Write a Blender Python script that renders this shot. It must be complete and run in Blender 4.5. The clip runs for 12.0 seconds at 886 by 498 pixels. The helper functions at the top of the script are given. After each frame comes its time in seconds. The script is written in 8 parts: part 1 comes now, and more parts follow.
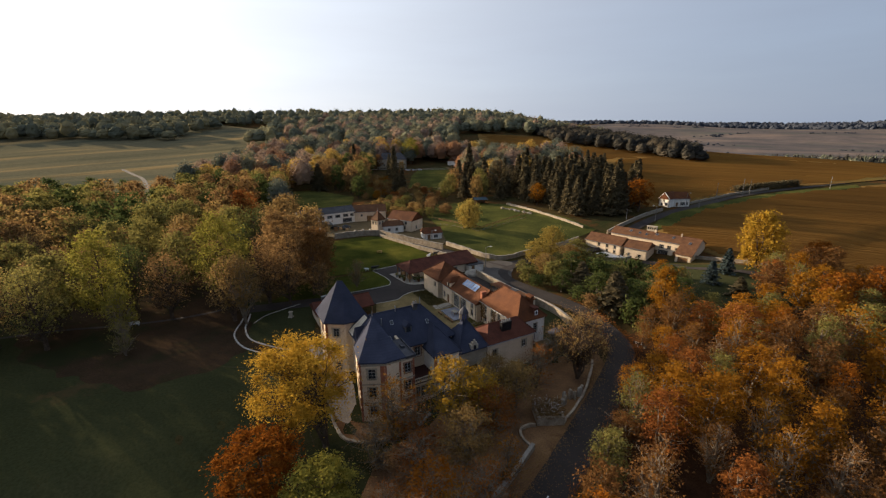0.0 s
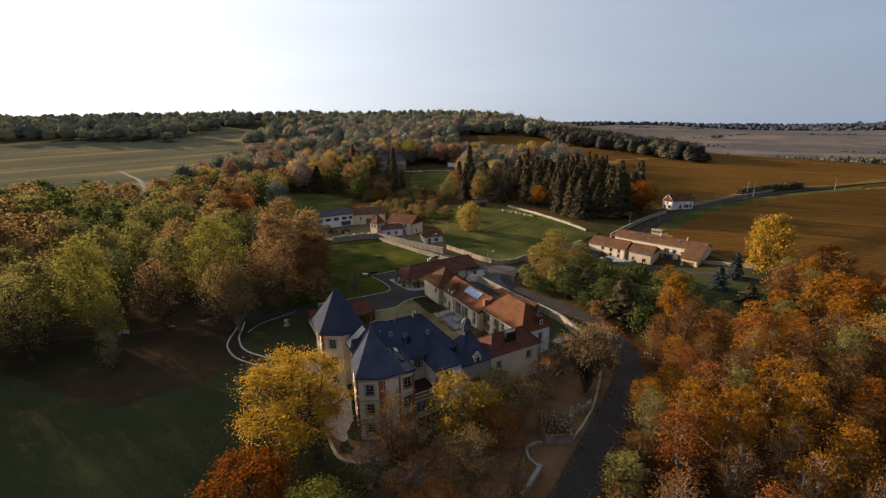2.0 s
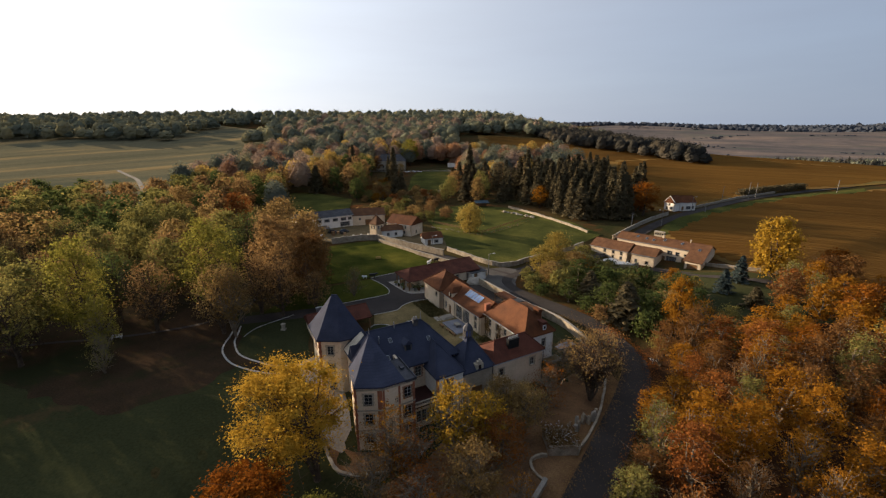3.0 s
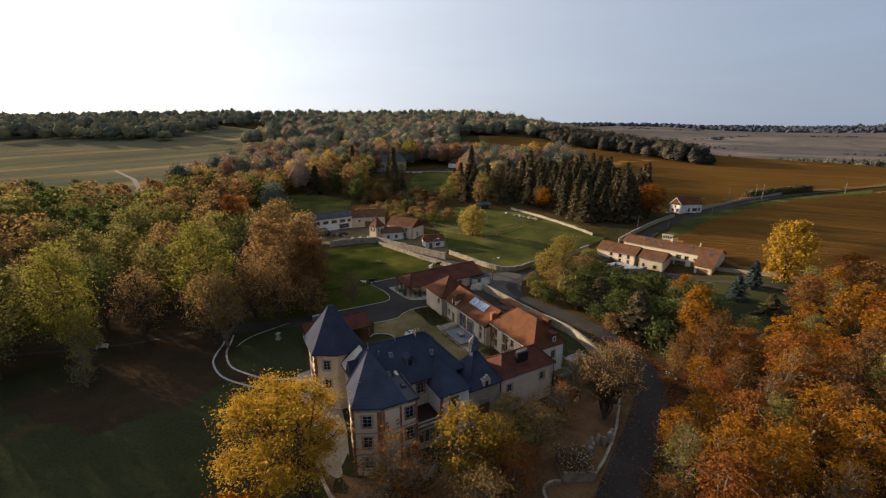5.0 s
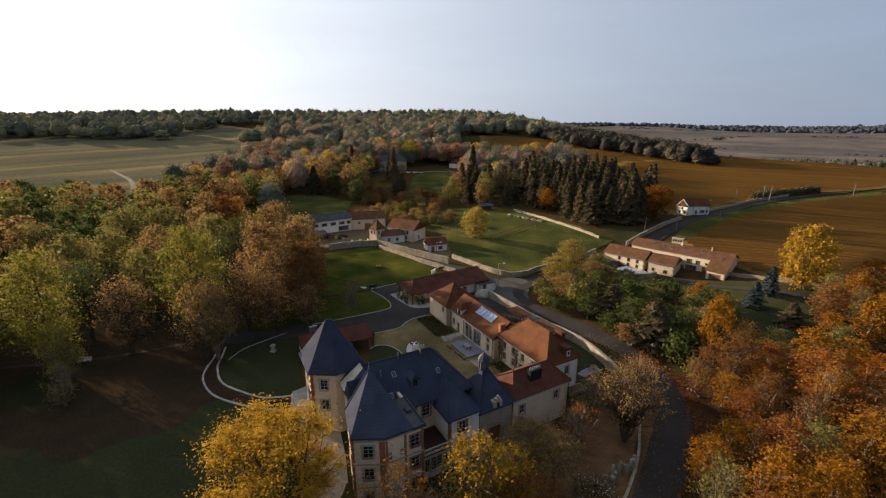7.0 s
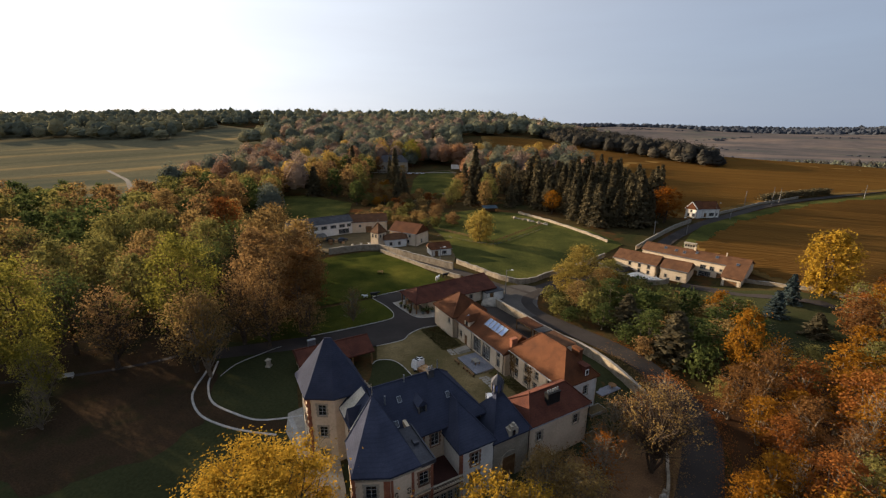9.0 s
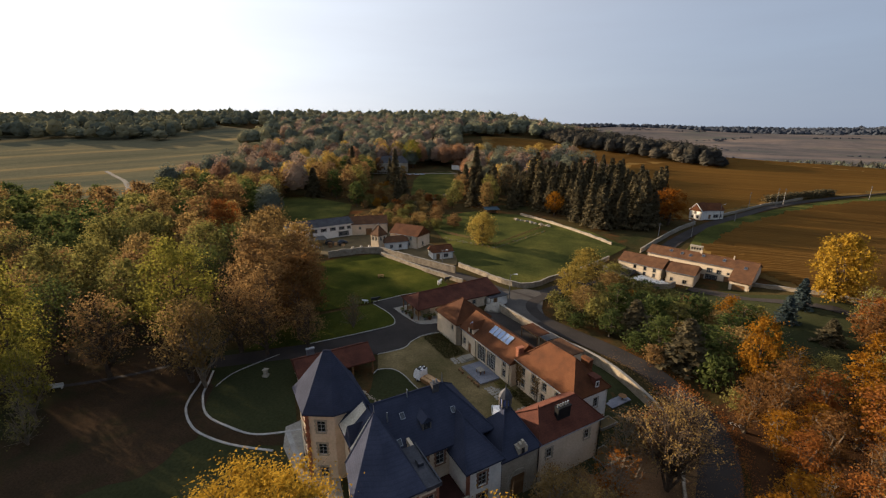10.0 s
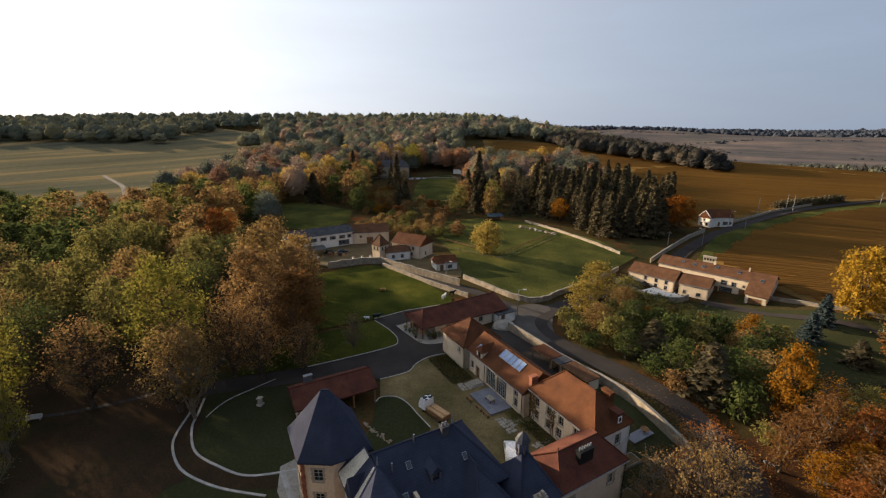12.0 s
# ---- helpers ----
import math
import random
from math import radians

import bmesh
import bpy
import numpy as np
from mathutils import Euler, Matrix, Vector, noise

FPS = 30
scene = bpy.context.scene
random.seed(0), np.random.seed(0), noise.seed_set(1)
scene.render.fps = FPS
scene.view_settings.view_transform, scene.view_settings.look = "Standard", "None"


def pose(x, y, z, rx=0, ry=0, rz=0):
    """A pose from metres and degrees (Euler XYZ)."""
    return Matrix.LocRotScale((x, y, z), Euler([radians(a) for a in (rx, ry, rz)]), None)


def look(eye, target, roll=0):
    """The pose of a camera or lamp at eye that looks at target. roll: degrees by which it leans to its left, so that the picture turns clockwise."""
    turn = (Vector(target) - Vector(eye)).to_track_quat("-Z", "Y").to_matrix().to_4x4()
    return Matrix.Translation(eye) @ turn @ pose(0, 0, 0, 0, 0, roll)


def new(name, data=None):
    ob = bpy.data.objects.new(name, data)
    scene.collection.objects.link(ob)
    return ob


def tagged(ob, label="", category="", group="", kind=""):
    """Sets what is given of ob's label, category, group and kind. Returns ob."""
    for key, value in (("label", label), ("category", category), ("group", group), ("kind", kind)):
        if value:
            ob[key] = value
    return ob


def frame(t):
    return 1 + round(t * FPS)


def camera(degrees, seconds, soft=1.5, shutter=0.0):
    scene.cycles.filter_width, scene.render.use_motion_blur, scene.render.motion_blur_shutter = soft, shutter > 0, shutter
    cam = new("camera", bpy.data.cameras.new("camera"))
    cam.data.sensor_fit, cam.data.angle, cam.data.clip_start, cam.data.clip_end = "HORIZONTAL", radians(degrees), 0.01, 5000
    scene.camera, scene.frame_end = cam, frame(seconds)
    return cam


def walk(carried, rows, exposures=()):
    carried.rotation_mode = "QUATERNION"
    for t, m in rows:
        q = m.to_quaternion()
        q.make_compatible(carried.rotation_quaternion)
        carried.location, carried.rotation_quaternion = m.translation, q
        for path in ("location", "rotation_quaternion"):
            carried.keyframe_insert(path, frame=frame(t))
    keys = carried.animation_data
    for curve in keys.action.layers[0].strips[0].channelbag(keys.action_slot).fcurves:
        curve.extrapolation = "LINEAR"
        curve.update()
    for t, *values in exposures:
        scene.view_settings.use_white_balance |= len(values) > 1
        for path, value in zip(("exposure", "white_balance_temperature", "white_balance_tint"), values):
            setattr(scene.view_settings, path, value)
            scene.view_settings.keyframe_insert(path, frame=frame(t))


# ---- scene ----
cam = camera(93.2, 12.0, soft=1.25)
PATH = [
    (0, (4.798, 3.797, 44.474), (4.44, 5.685, 43.922), -0.3),
    (0.5, (4.572, 4.371, 44.506), (4.214, 6.26, 43.955), -0.3),
    (1, (4.379, 5.301, 44.542), (4.022, 7.19, 43.992), -0.2),
    (1.5, (4.197, 6.396, 44.579), (3.84, 8.286, 44.031), -0.3),
    (2, (3.802, 7.349, 44.609), (3.445, 9.239, 44.062), -0.3),
    (2.5, (3.425, 8.363, 44.638), (3.07, 10.254, 44.092), -0.2),
    (3, (3.058, 9.515, 44.658), (2.704, 11.405, 44.111), -0.1),
    (5, (1.432, 14.212, 44.5), (1.078, 16.103, 43.954), -0.0),
    (5.5, (0.93, 15.392, 44.469), (0.577, 17.284, 43.923), -0.0),
    (6, (0.394, 16.639, 44.455), (0.041, 18.53, 43.909), 0.0),
    (6.5, (-0.157, 18.06, 44.474), (-0.508, 19.951, 43.928), 0.0),
    (7, (-0.775, 19.455, 44.444), (-1.126, 21.346, 43.897), 0.1),
    (9, (-3.181, 24.915, 44.406), (-3.533, 26.806, 43.861), 0.2),
    (9.5, (-3.837, 26.281, 44.453), (-4.188, 28.173, 43.908), 0.2),
    (10, (-4.423, 27.702, 44.561), (-4.774, 29.595, 44.017), 0.2),
    (10.5, (-5.057, 29.163, 44.816), (-5.407, 31.055, 44.273), 0.2),
    (11, (-5.809, 30.537, 45.147), (-6.158, 32.43, 44.604), 0.3),
    (11.5, (-6.241, 31.987, 45.657), (-6.591, 33.881, 45.117), 0.2),
    (12, (-6.69, 33.26, 46.135), (-7.043, 35.154, 45.6), 0.2),
]
walk(cam, [(t, look(eye, target, roll)) for t, eye, target, roll in PATH], exposures=[(0.0, 1.7, 6450, 12), (12.0, 1.7, 6450, 12)])

# ---------------- world, sun ----------------
SUN_AZ, SUN_EL = 70.0, 12.5
sun_to = Vector((-math.sin(radians(SUN_AZ)) * math.cos(radians(SUN_EL)), math.cos(radians(SUN_AZ)) * math.cos(radians(SUN_EL)), math.sin(radians(SUN_EL))))
world = bpy.data.worlds.new("world")
scene.world = world
world.use_nodes = True
wn, wl = world.node_tree.nodes, world.node_tree.links
wn.clear()
sky = wn.new("ShaderNodeTexSky")
sky.sky_type, sky.sun_disc = "NISHITA", False
sky.sun_elevation, sky.sun_rotation = radians(SUN_EL), radians(-SUN_AZ)
sky.air_density, sky.dust_density, sky.ozone_density = 1.0, 2.2, 2.5
sky_bg, sky_out = wn.new("ShaderNodeBackground"), wn.new("ShaderNodeOutputWorld")
sky_bg.inputs["Strength"].default_value = 0.115
# thin high cloud veil over the whole sky
w_geo, w_map, w_noise, w_ramp, w_mix = (wn.new("ShaderNodeTexCoord"), wn.new("ShaderNodeMapping"), wn.new("ShaderNodeTexNoise"),
                                        wn.new("ShaderNodeValToRGB"), wn.new("ShaderNodeMixRGB"))
w_map.inputs["Scale"].default_value = (1.5, 1.5, 11.0)
w_noise.inputs["Scale"].default_value, w_noise.inputs["Detail"].default_value = 1.6, 6.0
w_ramp.color_ramp.elements[0].position, w_ramp.color_ramp.elements[0].color = 0.35, (0, 0, 0, 1)
w_ramp.color_ramp.elements[1].position, w_ramp.color_ramp.elements[1].color = 0.75, (0.9, 0.9, 0.9, 1)
w_mix.blend_type = "ADD"
w_tint = wn.new("ShaderNodeMixRGB")
w_tint.blend_type = "MULTIPLY"
w_tint.inputs[0].default_value = 1.0
wl.new(w_geo.outputs["Generated"], w_map.inputs["Vector"])
wl.new(w_map.outputs["Vector"], w_noise.inputs["Vector"])
wl.new(w_noise.outputs["Fac"], w_ramp.inputs["Fac"])
wl.new(w_ramp.outputs["Color"], w_tint.inputs[1])
wl.new(sky.outputs["Color"], w_tint.inputs[2])
w_mix.inputs[0].default_value = 1.0
wl.new(sky.outputs["Color"], w_mix.inputs[1])
wl.new(w_tint.outputs["Color"], w_mix.inputs[2])
# even haze under the veil
w_haze = wn.new("ShaderNodeMixRGB")
w_haze.inputs[2].default_value = (0.74, 0.91, 1.2, 1)
w_sep, w_low = wn.new("ShaderNodeSeparateXYZ"), wn.new("ShaderNodeMapRange")
wl.new(w_geo.outputs["Generated"], w_sep.inputs[0])
wl.new(w_sep.outputs["Z"], w_low.inputs["Value"])
w_low.inputs["From Min"].default_value, w_low.inputs["From Max"].default_value = 0.0, 0.8
w_low.inputs["To Min"].default_value, w_low.inputs["To Max"].default_value = 0.96, 0.96
wl.new(w_low.outputs["Result"], w_haze.inputs[0])
wl.new(w_mix.outputs["Color"], w_haze.inputs[1])
# broad glow of the low sun behind the haze
w_dot, w_half, w_pow, w_glow, w_add = (wn.new("ShaderNodeVectorMath"), wn.new("ShaderNodeMath"), wn.new("ShaderNodeMath"), wn.new("ShaderNodeMixRGB"), wn.new("ShaderNodeMixRGB"))
w_dot.operation, w_half.operation, w_pow.operation = "DOT_PRODUCT", "MULTIPLY_ADD", "POWER"
wl.new(w_geo.outputs["Generated"], w_dot.inputs[0])
w_dot.inputs[1].default_value = sun_to
wl.new(w_dot.outputs["Value"], w_half.inputs[0])
w_half.inputs[1].default_value, w_half.inputs[2].default_value = 0.5, 0.5
wl.new(w_half.outputs[0], w_pow.inputs[0])
w_pow.inputs[1].default_value = 3.4
w_glow.blend_type, w_add.blend_type = "MIX", "ADD"
wl.new(w_pow.outputs[0], w_glow.inputs[0])
w_glow.inputs[1].default_value, w_glow.inputs[2].default_value = (0, 0, 0, 1), (2.3, 2.25, 2.1, 1)
w_add.inputs[0].default_value = 1.0
wl.new(w_haze.outputs["Color"], w_add.inputs[1])
wl.new(w_glow.outputs["Color"], w_add.inputs[2])
wl.new(w_add.outputs["Color"], sky_bg.inputs["Color"])
wl.new(sky_bg.outputs["Background"], sky_out.inputs["Surface"])
sun = new("sun", bpy.data.lights.new("sun", "SUN"))
sun.data.energy, sun.data.angle, sun.data.color = 4.0, radians(0.8), (1.0, 0.79, 0.54)
sun.matrix_world = look(tuple(sun_to * 200), (0, 0, 0))


# ---------------- materials ----------------
def mat_nodes(name):
    m = bpy.data.materials.new(name)
    m.use_nodes = True
    nt = m.node_tree
    nt.nodes.clear()
    return m, nt.nodes, nt.links


def noise_ramp(n, l, coord, scale, stops, detail=5.0, rough=0.6):
    """A noise texture through a colour ramp; returns the colour socket and the noise socket."""
    tex, ramp = n.new("ShaderNodeTexNoise"), n.new("ShaderNodeValToRGB")
    tex.inputs["Scale"].default_value, tex.inputs["Detail"].default_value, tex.inputs["Roughness"].default_value = scale, detail, rough
    l.new(coord, tex.inputs["Vector"])
    l.new(tex.outputs["Fac"], ramp.inputs["Fac"])
    els = ramp.color_ramp.elements
    while len(els) < len(stops):
        els.new(0.5)
    for e, (p, c) in zip(els, stops):
        e.position, e.color = p, (*c, 1)
    return ramp.outputs["Color"], tex.outputs["Fac"]


def mix(n, l, kind, fac, a, b):
    m = n.new("ShaderNodeMixRGB")
    m.blend_type = kind
    for sock, v in ((m.inputs[0], fac), (m.inputs[1], a), (m.inputs[2], b)):
        if isinstance(v, (int, float)):
            sock.default_value = v
        elif isinstance(v, tuple):
            sock.default_value = (*v, 1)
        else:
            l.new(v, sock)
    return m.outputs["Color"]


def surface(name, base, dark, light, big=0.25, fine=6.0, rough=0.85, bump=0.3, rows=0.0, metal=0.0, bump_scale=None, island=0.0, spec=0.1, grain=0.62):
    """A solid material: two scales of noise between three colours, optional courses along z, fine bump."""
    m, n, l = mat_nodes(name)
    out, bsdf, tc = n.new("ShaderNodeOutputMaterial"), n.new("ShaderNodeBsdfPrincipled"), n.new("ShaderNodeTexCoord")
    oc = tc.outputs["Object"]
    col, _ = noise_ramp(n, l, oc, big, [(0.3, dark), (0.55, base), (0.8, light)])
    fcol, ffac = noise_ramp(n, l, oc, fine, [(0.25, (grain, grain, grain)), (0.7, (1.1, 1.1, 1.1))])
    col = mix(n, l, "MULTIPLY", 1.0, col, fcol)
    height = ffac
    if rows:
        wave = n.new("ShaderNodeTexWave")
        wave.bands_direction, wave.wave_profile = "Z", "SAW"
        wave.inputs["Scale"].default_value, wave.inputs["Distortion"].default_value, wave.inputs["Detail"].default_value = rows, 0.6, 2.0
        l.new(oc, wave.inputs["Vector"])
        shade = n.new("ShaderNodeValToRGB")
        shade.color_ramp.elements[0].color, shade.color_ramp.elements[1].color = (0.7, 0.7, 0.7, 1), (1, 1, 1, 1)
        shade.color_ramp.elements[1].position = 0.35
        l.new(wave.outputs["Fac"], shade.inputs["Fac"])
        col = mix(n, l, "MULTIPLY", 0.5, col, shade.outputs["Color"])
        add = n.new("ShaderNodeMath")
        l.new(wave.outputs["Fac"], add.inputs[0])
        l.new(ffac, add.inputs[1])
        height = add.outputs[0]
    if island:
        geo, ir = n.new("ShaderNodeNewGeometry"), n.new("ShaderNodeValToRGB")
        ir.color_ramp.elements[0].color, ir.color_ramp.elements[1].color = (1 - island, 1 - island, 1 - island, 1), (1 + island, 1 + island, 1 + island, 1)
        l.new(geo.outputs["Random Per Island"], ir.inputs["Fac"])
        col = mix(n, l, "MULTIPLY", 1.0, col, ir.outputs["Color"])
    bp = n.new("ShaderNodeBump")
    bp.inputs["Strength"].default_value, bp.inputs["Distance"].default_value = bump, 0.05
    l.new(height, bp.inputs["Height"])
    l.new(bp.outputs["Normal"], bsdf.inputs["Normal"])
    l.new(col, bsdf.inputs["Base Color"])
    bsdf.inputs["Roughness"].default_value, bsdf.inputs["Metallic"].default_value = rough, metal
    bsdf.inputs["Specular IOR Level"].default_value = spec
    l.new(bsdf.outputs[0], out.inputs["Surface"])
    return m


def foliage(name, a, b, c, translucent=0.45, leaf=0.5, drift_scale=0.35, swing=1.0):
    """Leaves: three colours, varied leaf by leaf, tree by tree and in drifts; part of the light passes through."""
    m, n, l = mat_nodes(name)
    out, dif, tra, mx = (n.new("ShaderNodeOutputMaterial"), n.new("ShaderNodeBsdfDiffuse"), n.new("ShaderNodeBsdfTranslucent"), n.new("ShaderNodeMixShader"))
    geo, info, tc = n.new("ShaderNodeNewGeometry"), n.new("ShaderNodeObjectInfo"), n.new("ShaderNodeTexCoord")
    ramp = n.new("ShaderNodeValToRGB")
    els = ramp.color_ramp.elements
    els.new(0.5)
    for e, (p, col) in zip(els, ((0.0, a), (0.5, b), (1.0, c))):
        e.position, e.color = p, (*col, 1)
    drift = n.new("ShaderNodeTexNoise")
    drift.inputs["Scale"].default_value = drift_scale
    l.new(tc.outputs["Object"], drift.inputs["Vector"])
    s1, s2 = n.new("ShaderNodeMath"), n.new("ShaderNodeMath")
    s1.operation, s2.operation = "MULTIPLY_ADD", "MULTIPLY_ADD"
    l.new(geo.outputs["Random Per Island"], s1.inputs[0])
    s1.inputs[1].default_value = leaf
    broad = n.new("ShaderNodeMath")
    broad.operation = "MULTIPLY_ADD"
    l.new(drift.outputs["Fac"], broad.inputs[0])
    broad.inputs[1].default_value, broad.inputs[2].default_value = swing, 0.5 - 0.5 * swing
    l.new(broad.outputs[0], s1.inputs[2])
    l.new(info.outputs["Random"], s2.inputs[0])
    s2.inputs[1].default_value = 0.35
    l.new(s1.outputs[0], s2.inputs[2])
    s3 = n.new("ShaderNodeMath")
    s3.operation = "SUBTRACT"
    l.new(s2.outputs[0], s3.inputs[0])
    s3.inputs[1].default_value = 0.17 + 0.5 * leaf
    l.new(s3.outputs[0], ramp.inputs["Fac"])
    l.new(ramp.outputs["Color"], dif.inputs["Color"])
    l.new(ramp.outputs["Color"], tra.inputs["Color"])
    mx.inputs[0].default_value = translucent
    l.new(dif.outputs[0], mx.inputs[1])
    l.new(tra.outputs[0], mx.inputs[2])
    l.new(mx.outputs[0], out.inputs["Surface"])
    return m


def glass_mat(name, tint, rough=0.08):
    m, n, l = mat_nodes(name)
    out, bsdf = n.new("ShaderNodeOutputMaterial"), n.new("ShaderNodeBsdfPrincipled")
    bsdf.inputs["Base Color"].default_value, bsdf.inputs["Roughness"].default_value = (*tint, 1), rough
    bsdf.inputs["Specular IOR Level"].default_value = 0.8
    l.new(bsdf.outputs[0], out.inputs["Surface"])
    return m


def ground_mat(name, stops, big, fine_stops, fine, patch=None, bump=0.4, stretch=None):
    """Ground cover: broad drifts of colour, fine tufts on top, and a second material colour in patches."""
    m, n, l = mat_nodes(name)
    out, bsdf, tc = n.new("ShaderNodeOutputMaterial"), n.new("ShaderNodeBsdfPrincipled"), n.new("ShaderNodeTexCoord")
    oc = tc.outputs["Object"]
    if stretch:
        mp = n.new("ShaderNodeMapping")
        mp.vector_type = "TEXTURE"
        mp.inputs["Scale"].default_value, mp.inputs["Rotation"].default_value = (1 / stretch[0], 1 / stretch[1], 1.0), (0, 0, radians(stretch[2]))
        l.new(oc, mp.inputs["Vector"])
        oc = mp.outputs["Vector"]
    col, _ = noise_ramp(n, l, oc, big, stops, 8.0)
    fcol, ffac = noise_ramp(n, l, oc, fine, fine_stops, 6.0, 0.7)
    col = mix(n, l, "MULTIPLY", 1.0, col, fcol)
    if patch:
        mask, _ = noise_ramp(n, l, oc, patch[0], [(patch[1], (0, 0, 0)), (patch[1] + 0.12, (1, 1, 1))], 8.0, 0.65)
        col = mix(n, l, "MIX", mask, col, patch[2])
    bp = n.new("ShaderNodeBump")
    bp.inputs["Strength"].default_value, bp.inputs["Distance"].default_value = bump, 0.15
    l.new(ffac, bp.inputs["Height"])
    l.new(bp.outputs["Normal"], bsdf.inputs["Normal"])
    l.new(col, bsdf.inputs["Base Color"])
    bsdf.inputs["Roughness"].default_value, bsdf.inputs["Specular IOR Level"].default_value = 1.0, 0.0
    l.new(bsdf.outputs[0], out.inputs["Surface"])
    return m


M_SLATE = surface("slate", (0.0396, 0.0451, 0.0693), (0.0297, 0.0341, 0.0528), (0.0506, 0.0572, 0.0836), 0.4, 9.0, 0.8, 0.2, rows=1.4, spec=0.02, grain=0.75)
M_TILE = surface("clay_tile", (0.118, 0.045, 0.019), (0.066, 0.026, 0.013), (0.16, 0.068, 0.028), 0.3, 7.0, 0.85, 0.5, rows=1.6)
M_TILE_BROWN = surface("brown_tile", (0.125, 0.06, 0.03), (0.08, 0.04, 0.022), (0.17, 0.085, 0.042), 0.5, 7.0, 0.85, 0.5, rows=1.6)
M_TILE_DARK = surface("dark_red_tile", (0.095, 0.034, 0.022), (0.06, 0.022, 0.016), (0.125, 0.05, 0.03), 0.5, 7.0, 0.85, 0.5, rows=1.6)
M_TILE_GREY = surface("grey_tile", (0.07, 0.07, 0.075), (0.045, 0.045, 0.05), (0.1, 0.1, 0.1), 0.5, 7.0, 0.8, 0.5, rows=1.6)
M_PLASTER = surface("cream_render", (0.587, 0.479, 0.348), (0.49, 0.398, 0.283), (0.653, 0.544, 0.408), 0.3, 3.0, 0.92, 0.15, grain=0.86)
M_STONE = surface("pale_limestone", (0.36, 0.317, 0.245), (0.274, 0.238, 0.18), (0.418, 0.374, 0.302), 0.6, 5.0, 0.9, 0.35)
M_WHITE = surface("white_render", (0.68, 0.652, 0.595), (0.548, 0.52, 0.473), (0.756, 0.728, 0.68), 0.3, 3.0, 0.9, 0.15, grain=0.86)
M_BRICK = surface("red_brick", (0.33, 0.13, 0.075), (0.24, 0.09, 0.055), (0.4, 0.18, 0.1), 1.2, 9.0, 0.9, 0.4, rows=4.0)
M_WALLSTONE = surface("field_stone", (0.302, 0.252, 0.187), (0.187, 0.151, 0.108), (0.374, 0.324, 0.252), 0.9, 5.0, 0.93, 0.7)
M_COPING = surface("wall_coping", (0.259, 0.238, 0.203), (0.194, 0.177, 0.147), (0.294, 0.273, 0.242), 0.8, 6.0, 0.9, 0.3)
M_BRICK_DULL = surface("weathered_brick", (0.27, 0.155, 0.1), (0.2, 0.11, 0.07), (0.36, 0.24, 0.17), 1.2, 9.0, 0.9, 0.4, rows=4.0)
M_FRAME = surface("white_paint", (0.72, 0.72, 0.7), (0.6, 0.6, 0.58), (0.8, 0.8, 0.78), 0.8, 8.0, 0.5, 0.05)
M_GLASS = glass_mat("window_glass", (0.02, 0.024, 0.03))
M_SKYGLASS = glass_mat("skylight_glass", (0.13, 0.2, 0.36), 0.08)
M_DARKMETAL = surface("dark_metal", (0.03, 0.03, 0.035), (0.02, 0.02, 0.022), (0.06, 0.06, 0.06), 1.0, 8.0, 0.5, 0.1, metal=0.6)
M_ZINC = surface("zinc", (0.3, 0.32, 0.34), (0.22, 0.23, 0.25), (0.4, 0.41, 0.42), 0.7, 5.0, 0.45, 0.1, metal=0.7)
M_LEAD = surface("dull_lead", (0.13, 0.12, 0.11), (0.09, 0.085, 0.08), (0.18, 0.165, 0.15), 0.7, 5.0, 0.6, 0.1, metal=0.2)
M_ZINC_DARK = surface("dark_zinc", (0.055, 0.058, 0.07), (0.04, 0.042, 0.05), (0.085, 0.085, 0.095), 0.9, 6.0, 0.55, 0.15, metal=0.2)
M_CASEMENT = surface("worn_casement_paint", (0.42, 0.41, 0.38), (0.33, 0.32, 0.3), (0.5, 0.49, 0.46), 0.8, 8.0, 0.6, 0.05)
# Pale warm colour for sun glint painted on the link roof.
M_SUN_GLINT = surface("painted_sun_glint", (0.5, 0.46, 0.38), (0.4, 0.37, 0.3), (0.58, 0.54, 0.46), 0.7, 5.0, 0.45, 0.1, metal=0.3)
M_BLUE = surface("blue_paint", (0.1, 0.13, 0.3), (0.07, 0.1, 0.24), (0.14, 0.17, 0.36), 0.7, 5.0, 0.6, 0.1)
M_TEAL = surface("teal_sheet", (0.026, 0.05, 0.07), (0.02, 0.04, 0.055), (0.035, 0.065, 0.085), 0.7, 5.0, 0.6, 0.1)
M_WOOD = surface("weathered_wood", (0.2, 0.11, 0.05), (0.13, 0.07, 0.035), (0.28, 0.17, 0.09), 1.0, 12.0, 0.8, 0.3)
M_TIMBER = surface("sawn_timber", (0.46, 0.29, 0.15), (0.36, 0.21, 0.1), (0.55, 0.38, 0.22), 1.2, 12.0, 0.8, 0.2)
M_TRACK = surface("dusty_track", (0.0735, 0.0665, 0.0574), (0.0525, 0.0476, 0.0406), (0.098, 0.0896, 0.077), 0.1, 4.0, 0.95, 0.3)
M_FELT = surface("dark_red_felt", (0.05, 0.022, 0.018), (0.032, 0.016, 0.014), (0.07, 0.032, 0.026), 0.6, 6.0, 0.85, 0.2)
M_BARK = surface("bark", (0.09, 0.065, 0.045), (0.05, 0.036, 0.026), (0.15, 0.115, 0.085), 0.8, 6.0, 0.95, 0.6)
M_BARK_PALE = surface("pale_bark", (0.19, 0.152, 0.108), (0.115, 0.088, 0.064), (0.27, 0.225, 0.17), 0.8, 6.0, 0.95, 0.6)
